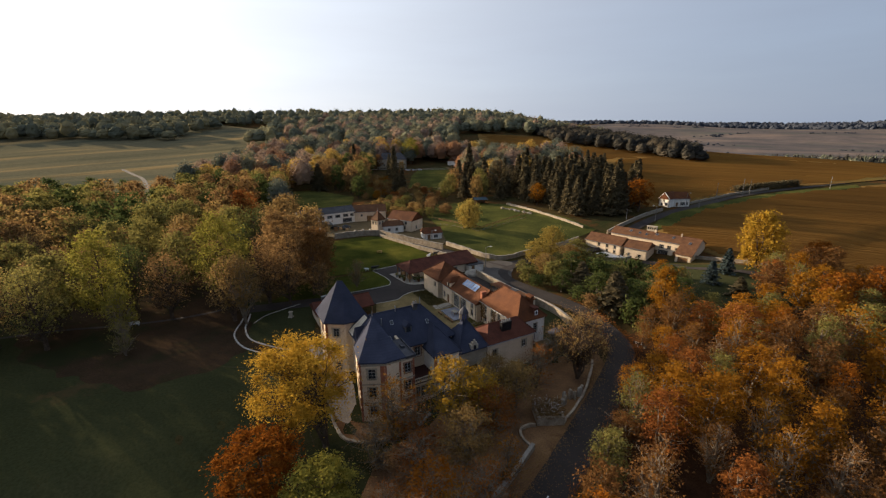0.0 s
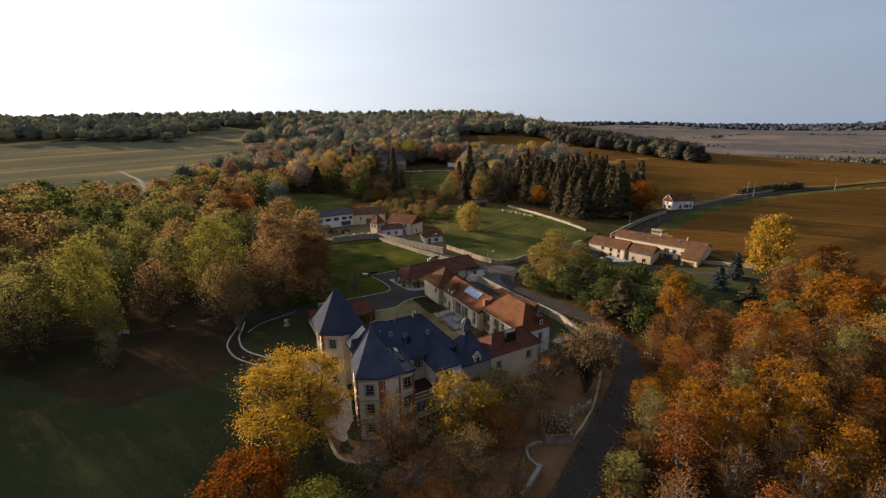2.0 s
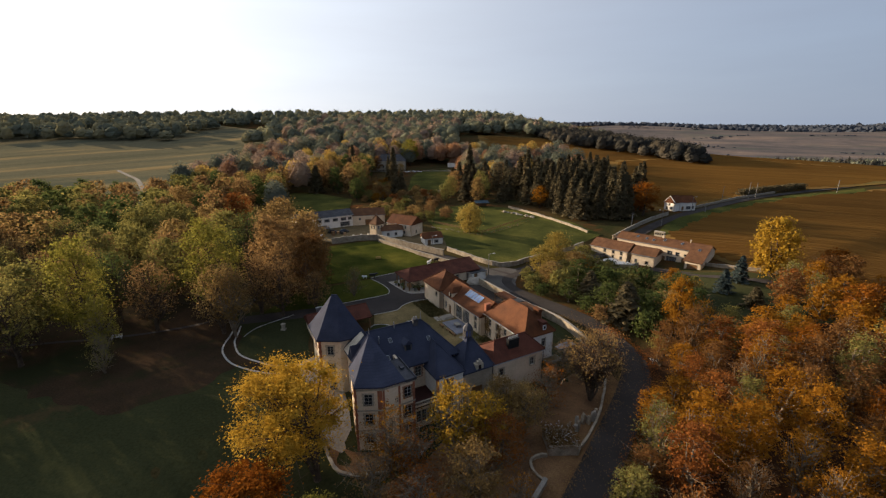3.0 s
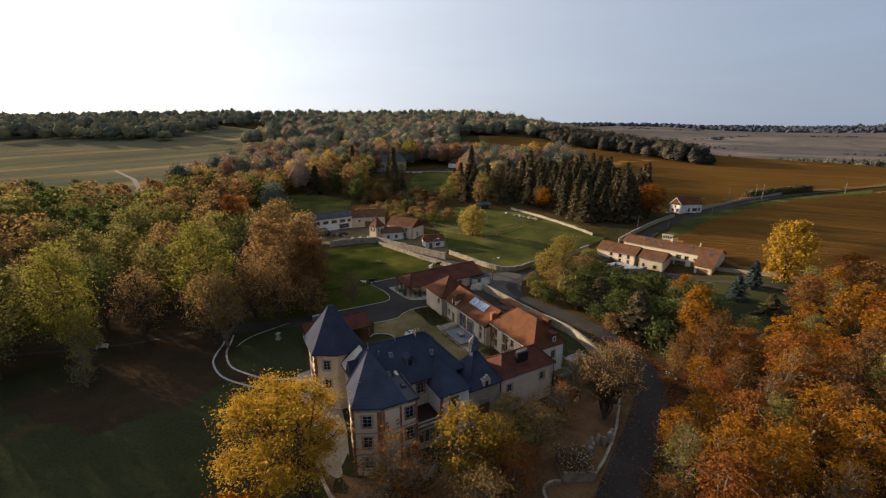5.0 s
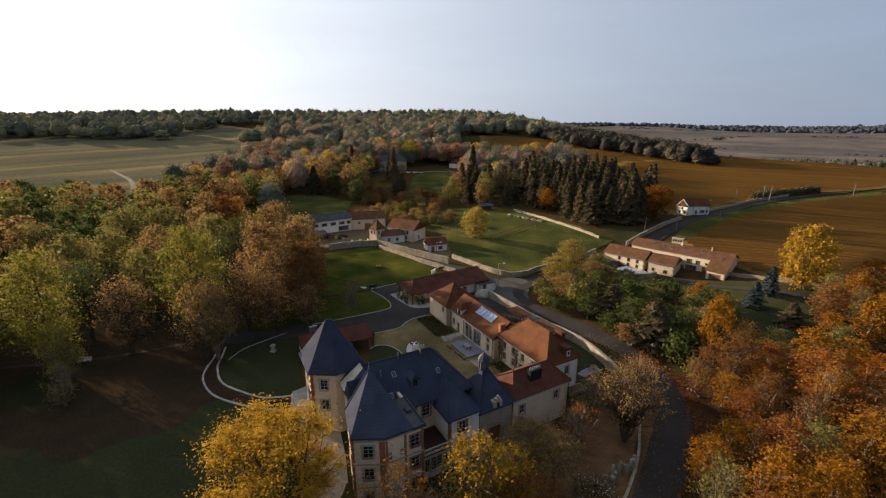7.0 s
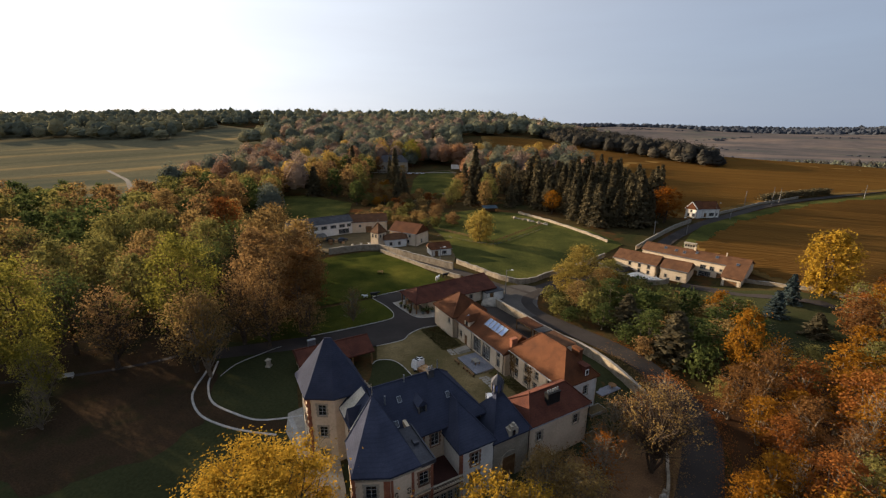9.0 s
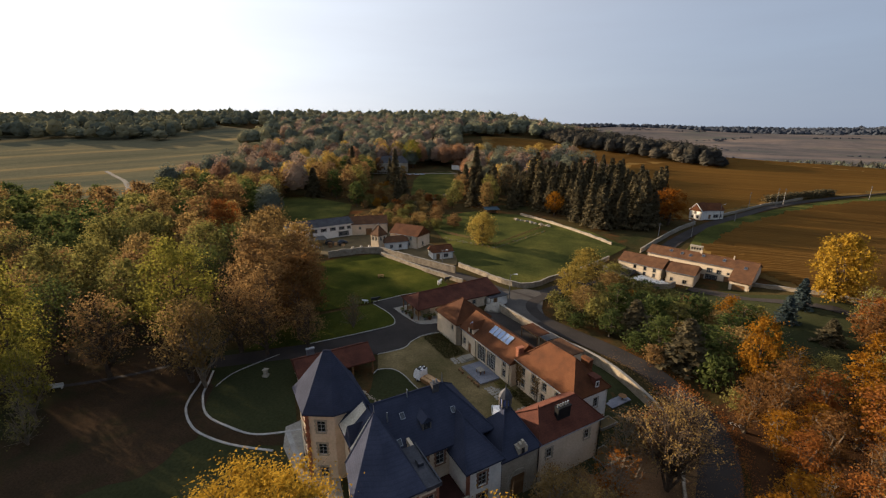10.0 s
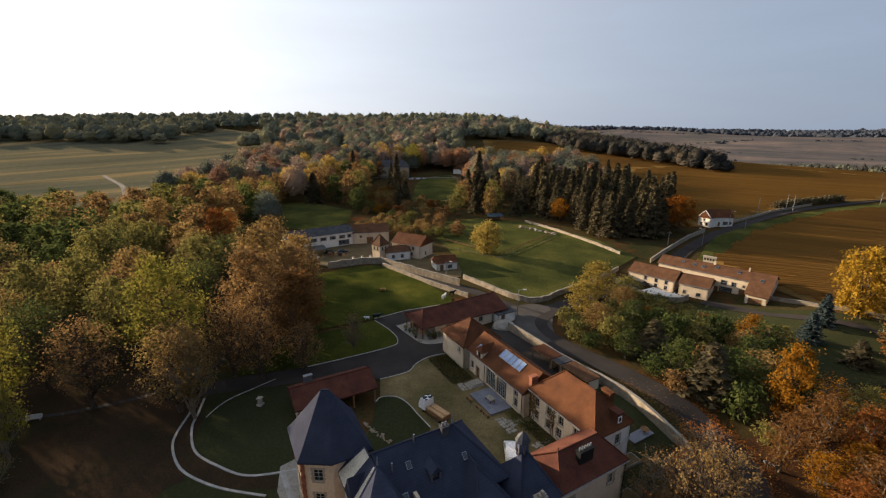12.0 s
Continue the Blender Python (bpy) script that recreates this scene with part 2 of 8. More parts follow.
M_ASPHALT = surface("asphalt", (0.04, 0.034, 0.031), (0.029, 0.025, 0.023), (0.056, 0.048, 0.043), 0.15, 14.0, 0.95, 0.2, spec=0.1)
M_LANE = surface("worn_lane_asphalt", (0.075, 0.068, 0.062), (0.054, 0.049, 0.045), (0.095, 0.088, 0.08), 0.12, 12.0, 0.95, 0.2, spec=0.1)
M_GRAVEL = surface("gravel", (0.128, 0.0926, 0.0446), (0.0829, 0.0606, 0.0306), (0.173, 0.128, 0.067), 0.2, 10.0, 0.95, 0.4)
M_PAVING = surface("pale_paving", (0.302, 0.274, 0.23), (0.23, 0.209, 0.173), (0.36, 0.331, 0.288), 0.5, 5.0, 0.9, 0.2)
M_KERB = surface("kerb_stone", (0.375, 0.36, 0.33), (0.285, 0.27, 0.247), (0.45, 0.435, 0.405), 0.7, 6.0, 0.9, 0.3)
M_SHEET = surface("grey_decking", (0.18, 0.186, 0.216), (0.144, 0.15, 0.174), (0.228, 0.234, 0.264), 0.6, 6.0, 0.6, 0.15)
M_WHITEPAINT = surface("vehicle_white", (0.75, 0.75, 0.75), (0.7, 0.7, 0.7), (0.8, 0.8, 0.8), 0.5, 4.0, 0.25, 0.0)
M_RUBBER = surface("rubber", (0.02, 0.02, 0.02), (0.015, 0.015, 0.015), (0.03, 0.03, 0.03), 1.0, 8.0, 0.8, 0.1)
M_BLACK = surface("black_paint", (0.02, 0.02, 0.02), (0.015, 0.015, 0.015), (0.03, 0.03, 0.03), 1.0, 8.0, 0.35, 0.0)
M_CONCRETE = surface("concrete_pole", (0.2, 0.19, 0.175), (0.15, 0.14, 0.13), (0.24, 0.23, 0.215), 0.8, 6.0, 0.9, 0.2)

F_YELLOW = foliage("yellow_leaves", (0.182, 0.108, 0.0169), (0.341, 0.204, 0.0238), (0.44, 0.275, 0.0406))
F_GOLD = foliage("golden_leaves", (0.142, 0.059, 0.00855), (0.238, 0.103, 0.0114), (0.294, 0.148, 0.019))
F_ORANGE = foliage("orange_leaves", (0.124, 0.04, 0.00799), (0.205, 0.0693, 0.00975), (0.248, 0.102, 0.016))
F_RUST = foliage("rust_leaves", (0.121, 0.044, 0.0143), (0.198, 0.0715, 0.0187), (0.264, 0.11, 0.0275))
F_BROWN = foliage("brown_leaves", (0.125, 0.0753, 0.0364), (0.207, 0.125, 0.0514), (0.301, 0.186, 0.0702))
F_RUSSET = foliage("russet_leaves", (0.09, 0.0444, 0.018), (0.148, 0.073, 0.0254), (0.212, 0.108, 0.036))
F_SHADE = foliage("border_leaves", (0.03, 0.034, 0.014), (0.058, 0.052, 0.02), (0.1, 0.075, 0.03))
F_OLIVE = foliage("olive_leaves", (0.0952, 0.0896, 0.032), (0.162, 0.146, 0.0444), (0.246, 0.207, 0.0591))
F_GREEN = foliage("green_leaves", (0.0375, 0.0513, 0.0187), (0.065, 0.0825, 0.0263), (0.106, 0.12, 0.035))
F_LIME = foliage("lime_leaves", (0.103, 0.0986, 0.0222), (0.19, 0.17, 0.032), (0.291, 0.246, 0.0493))
F_STRAW = foliage("straw_leaves", (0.154, 0.116, 0.0308), (0.286, 0.209, 0.0495), (0.396, 0.297, 0.077))
F_OCHRE = foliage("ochre_leaves", (0.134, 0.0874, 0.037), (0.224, 0.146, 0.0542), (0.314, 0.213, 0.0764))
F_CONIFER = foliage("conifer_needles", (0.0522, 0.0454, 0.0292), (0.085, 0.0707, 0.0405), (0.131, 0.103, 0.0547), 0.25)
W_DARK = foliage("wood_dark", (0.0345, 0.0345, 0.0316), (0.0529, 0.0494, 0.0405), (0.0828, 0.069, 0.0493), 0.3, 0.15, 0.06, 2.6)
# Blue-grey of distance haze is put into this leaf colour.
W_FAR = foliage("far_wood_haze_blue", (0.036, 0.0423, 0.054), (0.049, 0.0559, 0.0702), (0.0648, 0.0696, 0.081), 0.2, 0.1, 0.01, 2.0)
F_BLUE = foliage("blue_spruce_needles", (0.0192, 0.0288, 0.0288), (0.0336, 0.048, 0.048), (0.0528, 0.0672, 0.0672), 0.15)
F_VINE = foliage("vine_leaves", (0.161, 0.0898, 0.0287), (0.241, 0.128, 0.0356), (0.333, 0.176, 0.0437), 0.4, 0.25, 0.012, 1.3)
W_BROWN = foliage("wood_brown", (0.168, 0.122, 0.101), (0.257, 0.182, 0.135), (0.372, 0.259, 0.168), 0.35, 0.15, 0.06, 2.6)
W_OLIVE = foliage("wood_olive", (0.136, 0.131, 0.0863), (0.207, 0.193, 0.116), (0.314, 0.276, 0.142), 0.35, 0.15, 0.06, 1.8)
W_GREEN = foliage("wood_green", (0.0927, 0.103, 0.0826), (0.139, 0.149, 0.107), (0.207, 0.208, 0.132), 0.35, 0.15, 0.06, 1.8)
W_RUST = foliage("wood_rust", (0.184, 0.107, 0.0679), (0.284, 0.15, 0.0808), (0.399, 0.22, 0.0969), 0.35, 0.15, 0.06, 2.6)
W_GOLD = foliage("wood_gold", (0.255, 0.165, 0.0507), (0.382, 0.255, 0.065), (0.485, 0.331, 0.0866), 0.35, 0.15, 0.06, 2.6)

G_WILD = ground_mat("wild_ground", [(0.3, (0.03, 0.034, 0.014)), (0.5, (0.055, 0.042, 0.018)), (0.7, (0.075, 0.046, 0.02))], 0.03,
                    [(0.3, (0.5, 0.5, 0.5)), (0.7, (1.2, 1.2, 1.2))], 1.4, (0.07, 0.52, (0.085, 0.036, 0.014)))
G_LAWN = ground_mat("mown_lawn", [(0.3, (0.0246, 0.0314, 0.00784)), (0.5, (0.047, 0.0538, 0.0112)), (0.72, (0.0952, 0.0874, 0.0179))], 0.09,
                    [(0.3, (0.65, 0.65, 0.65)), (0.7, (1.15, 1.15, 1.15))], 2.2)
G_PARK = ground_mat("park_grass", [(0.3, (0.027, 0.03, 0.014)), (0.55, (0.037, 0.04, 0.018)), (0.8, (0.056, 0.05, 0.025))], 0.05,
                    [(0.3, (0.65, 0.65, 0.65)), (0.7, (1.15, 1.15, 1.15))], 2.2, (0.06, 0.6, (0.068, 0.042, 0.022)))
G_MEADOW = ground_mat("pasture", [(0.3, (0.0314, 0.0381, 0.0134)), (0.5, (0.0605, 0.065, 0.019)), (0.72, (0.121, 0.108, 0.0291))], 0.05,
                      [(0.3, (0.65, 0.65, 0.65)), (0.7, (1.15, 1.15, 1.15))], 1.6)
G_FIELD = ground_mat("stubble_field", [(0.36, (0.0822, 0.0854, 0.0585)), (0.54, (0.138, 0.122, 0.0722)), (0.68, (0.329, 0.225, 0.0997))], 0.006,
                     [(0.3, (0.6, 0.6, 0.6)), (0.7, (1.2, 1.2, 1.2))], 0.5, (0.005, 0.56, (0.05, 0.052, 0.032)), stretch=(0.35, 3.0, 47))
# Pale mauve ground colour carries the haze over the distant plain.
G_PLAIN = ground_mat("plain_haze_tint", [(0.38, (0.0788, 0.0735, 0.0735)), (0.5, (0.11, 0.0945, 0.0893)), (0.64, (0.158, 0.124, 0.105))], 0.004,
                     [(0.3, (0.75, 0.75, 0.75)), (0.7, (1.15, 1.15, 1.15))], 0.05, (0.0035, 0.52, (0.075, 0.078, 0.07)), stretch=(0.8, 1.5, -32))
G_LEAF = ground_mat("leaf_litter", [(0.3, (0.11, 0.0644, 0.0361)), (0.5, (0.174, 0.0991, 0.0502)), (0.72, (0.239, 0.142, 0.0682))], 0.25,
                    [(0.3, (0.55, 0.55, 0.55)), (0.7, (1.2, 1.2, 1.2))], 5.0, (0.12, 0.6, (0.05, 0.05, 0.024)))
G_COURT = ground_mat("worn_courtyard_gravel", [(0.32, (0.081, 0.0702, 0.0297)), (0.5, (0.135, 0.104, 0.0486)), (0.7, (0.216, 0.162, 0.081))], 0.13,
                     [(0.3, (0.6, 0.6, 0.6)), (0.7, (1.2, 1.2, 1.2))], 3.0, (0.22, 0.58, (0.08, 0.066, 0.032)))
# Darker copy of leaf litter: shade of the park trees put into the colour.
G_DRIFT = ground_mat("leaf_drift_shade_colour", [(0.3, (0.03, 0.023, 0.014)), (0.5, (0.042, 0.028, 0.017)), (0.72, (0.056, 0.035, 0.021))], 0.12,
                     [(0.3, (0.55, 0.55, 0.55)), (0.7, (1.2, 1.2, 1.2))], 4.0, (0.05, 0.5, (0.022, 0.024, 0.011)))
G_WOODFLOOR = ground_mat("wood_floor_litter", [(0.3, (0.034, 0.019, 0.011)), (0.5, (0.056, 0.029, 0.015)), (0.72, (0.082, 0.043, 0.02))], 0.25,
                         [(0.3, (0.55, 0.55, 0.55)), (0.7, (1.2, 1.2, 1.2))], 5.0, (0.12, 0.6, (0.03, 0.028, 0.013)))
G_VINE = ground_mat("vineyard_soil", [(0.3, (0.072, 0.0525, 0.0216)), (0.5, (0.142, 0.0859, 0.0288)), (0.72, (0.24, 0.136, 0.0384))], 0.02,
                    [(0.3, (0.6, 0.6, 0.6)), (0.7, (1.2, 1.2, 1.2))], 2.6, (0.008, 0.55, (0.12, 0.094, 0.03)), stretch=(0.5, 2.2, -20))


# ---------------- small builders ----------------
def thing(name, label, category, m=None, group="", kind=""):
    ob = new(name)
    ob.empty_display_size = 0.5
    if m is not None:
        ob.matrix_world = m
    return tagged(ob, label, category, group, kind)


def mesh_of(name, bm, mat):
    me = bpy.data.meshes.new(name)
    bm.to_mesh(me)
    bm.free()
    if mat:
        me.materials.append(mat)
    return me


def part(name, bm, material, parent, label="", m=None):
    """Links a bmesh (or a ready mesh) as one mesh object under a thing or a part."""
    me = bm if isinstance(bm, bpy.types.Mesh) else mesh_of(name, bm, material)
    ob = new(name, me)
    ob.parent = parent
    if m is not None:
        ob.matrix_basis = m
    return tagged(ob, label)


def box(bm, x0, x1, y0, y1, z0, z1, m=None):
    co = [(x, y, z) for z in (z0, z1) for y in (y0, y1) for x in (x0, x1)]
    v = [bm.verts.new(m @ Vector(c) if m else c) for c in co]
    for f in ((0, 2, 3, 1), (4, 5, 7, 6), (0, 1, 5, 4), (2, 6, 7, 3), (0, 4, 6, 2), (1, 3, 7, 5)):
        bm.faces.new([v[i] for i in f])
    return bm


def boxes(*rows):
    bm = bmesh.new()
    for r in rows:
        box(bm, *r)
    return bm


def tube(bm, pts, radii, sides=6, cap=True):
    """A tapered tube along a line of points."""
    rings = []
    for i, (p, r) in enumerate(zip(pts, radii)):
        p = Vector(p)
        d = (Vector(pts[min(i + 1, len(pts) - 1)]) - Vector(pts[max(i - 1, 0)])).normalized()
        q = d.to_track_quat("Z", "Y")
        rings.append([bm.verts.new(p + q @ Vector((r * math.cos(2 * math.pi * k / sides), r * math.sin(2 * math.pi * k / sides), 0))) for k in range(sides)])
    for a, b in zip(rings, rings[1:]):
        for k in range(sides):
            bm.faces.new((a[k], a[(k + 1) % sides], b[(k + 1) % sides], b[k]))
    if cap:
        bm.faces.new(rings[0][::-1])
        bm.faces.new(rings[-1])
    return bm


def prism(bm, ring, z0, z1):
    lo, hi = [bm.verts.new((*p, z0)) for p in ring], [bm.verts.new((*p, z1)) for p in ring]
    n = len(ring)
    for k in range(n):
        bm.faces.new((lo[k], lo[(k + 1) % n], hi[(k + 1) % n], hi[k]))
    bm.faces.new(lo[::-1])
    bm.faces.new(hi)
    return bm


def sstep(a, b, v):
    t = min(1.0, max(0.0, (v - a) / (b - a)))
    return t * t * (3 - 2 * t)


# Château frame: origin at the corner of gatehouse and annexe, first axis along the entrance front.
CH_X, CH_Y, CH_DEG = -0.45, 74.8, 39.5
CH = pose(CH_X, CH_Y, 0, 0, 0, CH_DEG)
CU, CV = (math.cos(radians(CH_DEG)), math.sin(radians(CH_DEG))), (-math.sin(radians(CH_DEG)), math.cos(radians(CH_DEG)))


def local(x, y):
    return (x - CH_X) * CU[0] + (y - CH_Y) * CU[1], (x - CH_X) * CV[0] + (y - CH_Y) * CV[1]


def land(x, y):
    """Height of the ground."""
    a, b = local(x, y)
    h = -1.6 * (1 - sstep(-1, 9, b)) if a < 25 else -1.6 * (1 - sstep(-1, 12, b))
    h -= 5.6 * math.exp(-(((x - 48) / 30) ** 2 + ((y - 167) / 36) ** 2))
    s, r = -0.184 * x + 0.983 * y, 0.983 * x + 0.184 * y
    right = sstep(60, 480, r)
    h += 66 * sstep(260, 1080, s) * (1 - right) * (1 - 0.12 * sstep(-500, -1300, r))
    brow = sstep(350, 720, r + 0.45 * (s - 365)) * sstep(120, 300, s)
    h += 16 * sstep(190, 480, s) * right * (1 - sstep(620, 1100, s)) - 6 * right * sstep(700, 1200, s) - 30 * brow
    d = math.hypot(s, r)
    h += (30 * brow * sstep(1900, 3200, d) + 88 * sstep(1000, 3800, d)) * sstep(0.02, 0.2, r / (d + 1)) * (0.85 + 0.15 * math.sin(r * 0.0021))
    if d > 1150:
        h += 16 * noise.noise((x * 0.0017, y * 0.0017, 1.7)) * sstep(1150, 1900, d) * right
    if s > 240:
        h += 2.0 * noise.noise((x * 0.006, y * 0.006, 0.3)) * sstep(240, 420, s)
    return h


def fan(poly_fn, centre, rings, turns):
    bm = bmesh.new()
    cols = []
    for k in range(turns):
        ang = 2 * math.pi * k / turns
        col = []
        for r in rings:
            x, y = centre[0] + r * math.cos(ang), centre[1] + r * math.sin(ang)
            col.append(bm.verts.new((x, y, poly_fn(x, y))))
        cols.append(col)
    mid = bm.verts.new((*centre, poly_fn(*centre)))
    for k in range(turns):
        a, b = cols[k], cols[(k + 1) % turns]
        bm.faces.new((mid, a[0], b[0]))
        for i in range(len(rings) - 1):
            bm.faces.new((a[i], a[i + 1], b[i + 1], b[i]))
    for f in bm.faces:
        f.smooth = True
    return bm


def patch(name, poly, mat, dz, label, category, step=4.0, kind="structure"):
    """A sheet of ground cover with a given outline, laid over the land."""
    bm = bmesh.new()
    f = bm.faces.new([bm.verts.new((x, y, 0)) for x, y in poly])
    xs, ys = [p[0] for p in poly], [p[1] for p in poly]
    for axis, lo, hi in ((0, min(xs), max(xs)), (1, min(ys), max(ys))):
        v = lo + step
        while v < hi:
            n = Vector((1, 0, 0)) if axis == 0 else Vector((0, 1, 0))
            bmesh.ops.bisect_plane(bm, geom=bm.verts[:] + bm.edges[:] + bm.faces[:], plane_co=n * v, plane_no=n)
            v += step
    for v in bm.verts:
        v.co.z = land(v.co.x, v.co.y) + dz
    bmesh.ops.recalc_face_normals(bm, faces=bm.faces)
    for f in bm.faces:
        if f.normal.z < 0:
            f.normal_flip()
        f.smooth = True
    ob = new(name, mesh_of(name, bm, mat))
    return tagged(ob, label, category, kind=kind)


def curve(pts, per=6, closed=False):
    """A smooth line through points."""
    n, out = len(pts), []
    for i in range(n if closed else n - 1):
        p = [pts[(i + k) % n] if closed else pts[min(max(i + k, 0), n - 1)] for k in (-1, 0, 1, 2)]
        for j in range(per):
            t = j / per
            out.append(tuple(0.5 * (2 * p[1][c] + (p[2][c] - p[0][c]) * t + (2 * p[0][c] - 5 * p[1][c] + 4 * p[2][c] - p[3][c]) * t * t
                                    + (3 * p[1][c] - p[0][c] - 3 * p[2][c] + p[3][c]) * t ** 3) for c in range(len(pts[0]))))
    if not closed:
        out.append(tuple(pts[-1]))
    return out


def offsets(line):
    out = []
    for i in range(len(line)):
        a, b = line[max(i - 1, 0)], line[min(i + 1, len(line) - 1)]
        dx, dy = b[0] - a[0], b[1] - a[1]
        d = math.hypot(dx, dy) or 1
        out.append((-dy / d, dx / d))
    return out


def strip(bm, line, width, dz, shift=0.0):
    """A band of road along a line, on the land."""
    rows = []
    for (x, y), (nx, ny) in zip(line, offsets(line)):
        rows.append([bm.verts.new((x + nx * (shift + o), y + ny * (shift + o), land(x, y) + dz)) for o in (-width / 2, -width / 6, width / 6, width / 2)])
    for a, b in zip(rows, rows[1:]):
        for k in range(3):
            bm.faces.new((a[k], b[k], b[k + 1], a[k + 1]))
    for f in bm.faces:
        f.normal_update()
        if f.normal.z < 0:
            f.normal_flip()
    return bm


def ribbon(bm, line, width, z0, z1, sink=0.4, wave=0.0):
    """An upright wall or kerb along a line, its foot in the land."""
    rows = []
    for (x, y), (nx, ny) in zip(line, offsets(line)):
        g, o = land(x, y) + wave * noise.noise((x * 0.45, y * 0.45, 0.7)), width / 2
        rows.append([bm.verts.new(c) for c in ((x - nx * o, y - ny * o, g + z0 - sink), (x + nx * o, y + ny * o, g + z0 - sink),
                                               (x + nx * o, y + ny * o, g + z1), (x - nx * o, y - ny * o, g + z1))])
    for a, b in zip(rows, rows[1:]):
        for k in range(4):
            bm.faces.new((a[k], a[(k + 1) % 4], b[(k + 1) % 4], b[k]))
    bm.faces.new(rows[0])
    bm.faces.new(rows[-1][::-1])
    bmesh.ops.recalc_face_normals(bm, faces=bm.faces)
    return bm


def garden_wall(label, line, height, thick=0.4, body=None, cope=True, wave=0.3):
    fine = []
    for (x0, y0), (x1, y1) in zip(line, line[1:]):
        n = max(1, round(math.hypot(x1 - x0, y1 - y0) / 1.6))
        for k in range(n):
            w = 0.23 * wave * math.sin(x0 * 3.1 + k * 2.3)
            fine.append((x0 + (x1 - x0) * k / n + w, y0 + (y1 - y0) * k / n - w))
    line = fine + [line[-1]]
    t = thing("garden_wall", label, "wall", kind="structure")
    part("wall_body", ribbon(bmesh.new(), line, thick, 0, height, 0.4, wave), body or M_WALLSTONE, t)
    if cope:
        part("coping", ribbon(bmesh.new(), line, thick + 0.16, height + 0.003, height + 0.12, 0.0, wave), M_COPING, t)
    return t


# ---------------- buildings ----------------
WINDOW_MESHES = {}


def window_meshes(w, h, style):
    """Frame, pane and surround of a window of this size; x along the wall, y inwards, z up from the sill."""
    key = (round(w, 2), round(h, 2), style)
    if key not in WINDOW_MESHES:
        fr = bmesh.new()
        t = 0.06
        for r in ((0, t, 0, h), (w - t, w, 0, h), (t, w - t, 0, t), (t, w - t, h - t, h)):
            box(fr, r[0], r[1], 0.12, 0.19, r[2], r[3])
        cols = max(2, round(w / 0.55))
        rows = max(1, round(h / 0.6))
        if style != "door":
            for c in range(1, cols):
                x, bar = w * c / cols, 0.04 if style == "grid" else 0.022
                box(fr, x - bar, x + bar, 0.125, 0.185, t, h - t)
            for c in range(1, rows):
                z = h * c / rows
                box(fr, t, w - t, 0.13, 0.18, z - 0.02, z + 0.02)
        pane = box(bmesh.new(), t * 0.5, w - t * 0.5, 0.15, 0.165, t * 0.5, h - t * 0.5)
        sur = bmesh.new()
        s = 0.2
        if style in ("brick", "stone"):
            n = max(3, round(h / 0.3))
            for k in range(n):
                e = s + (0.1 if k % 2 else 0.0)
                for x0, x1 in ((-e, -0.002), (w + 0.002, w + e)):
                    box(sur, x0, x1, -0.05, 0.1, h * k / n + 0.006, h * (k + 1) / n - 0.006)
            box(sur, -s - 0.1, w + s + 0.1, -0.06, 0.1, h + 0.003, h + 0.24)
        else:
            for x0, x1, z0, z1 in ((-0.12, -0.002, 0, h), (w + 0.002, w + 0.12, 0, h), (-0.12, w + 0.12, h + 0.002, h + 0.13)):
                box(sur, x0, x1, -0.03, 0.1, z0, z1)
        box(sur, -s, w + s, -0.1, 0.12, -0.13, -0.003)
        WINDOW_MESHES[key] = (mesh_of("window", fr, M_WOOD if style == "door" else M_CASEMENT),
                              mesh_of("pane", pane, M_WOOD if style == "door" else M_GLASS),
                              mesh_of("surround", sur, M_BRICK_DULL if style == "brick" else M_STONE))
    return WINDOW_MESHES[key]


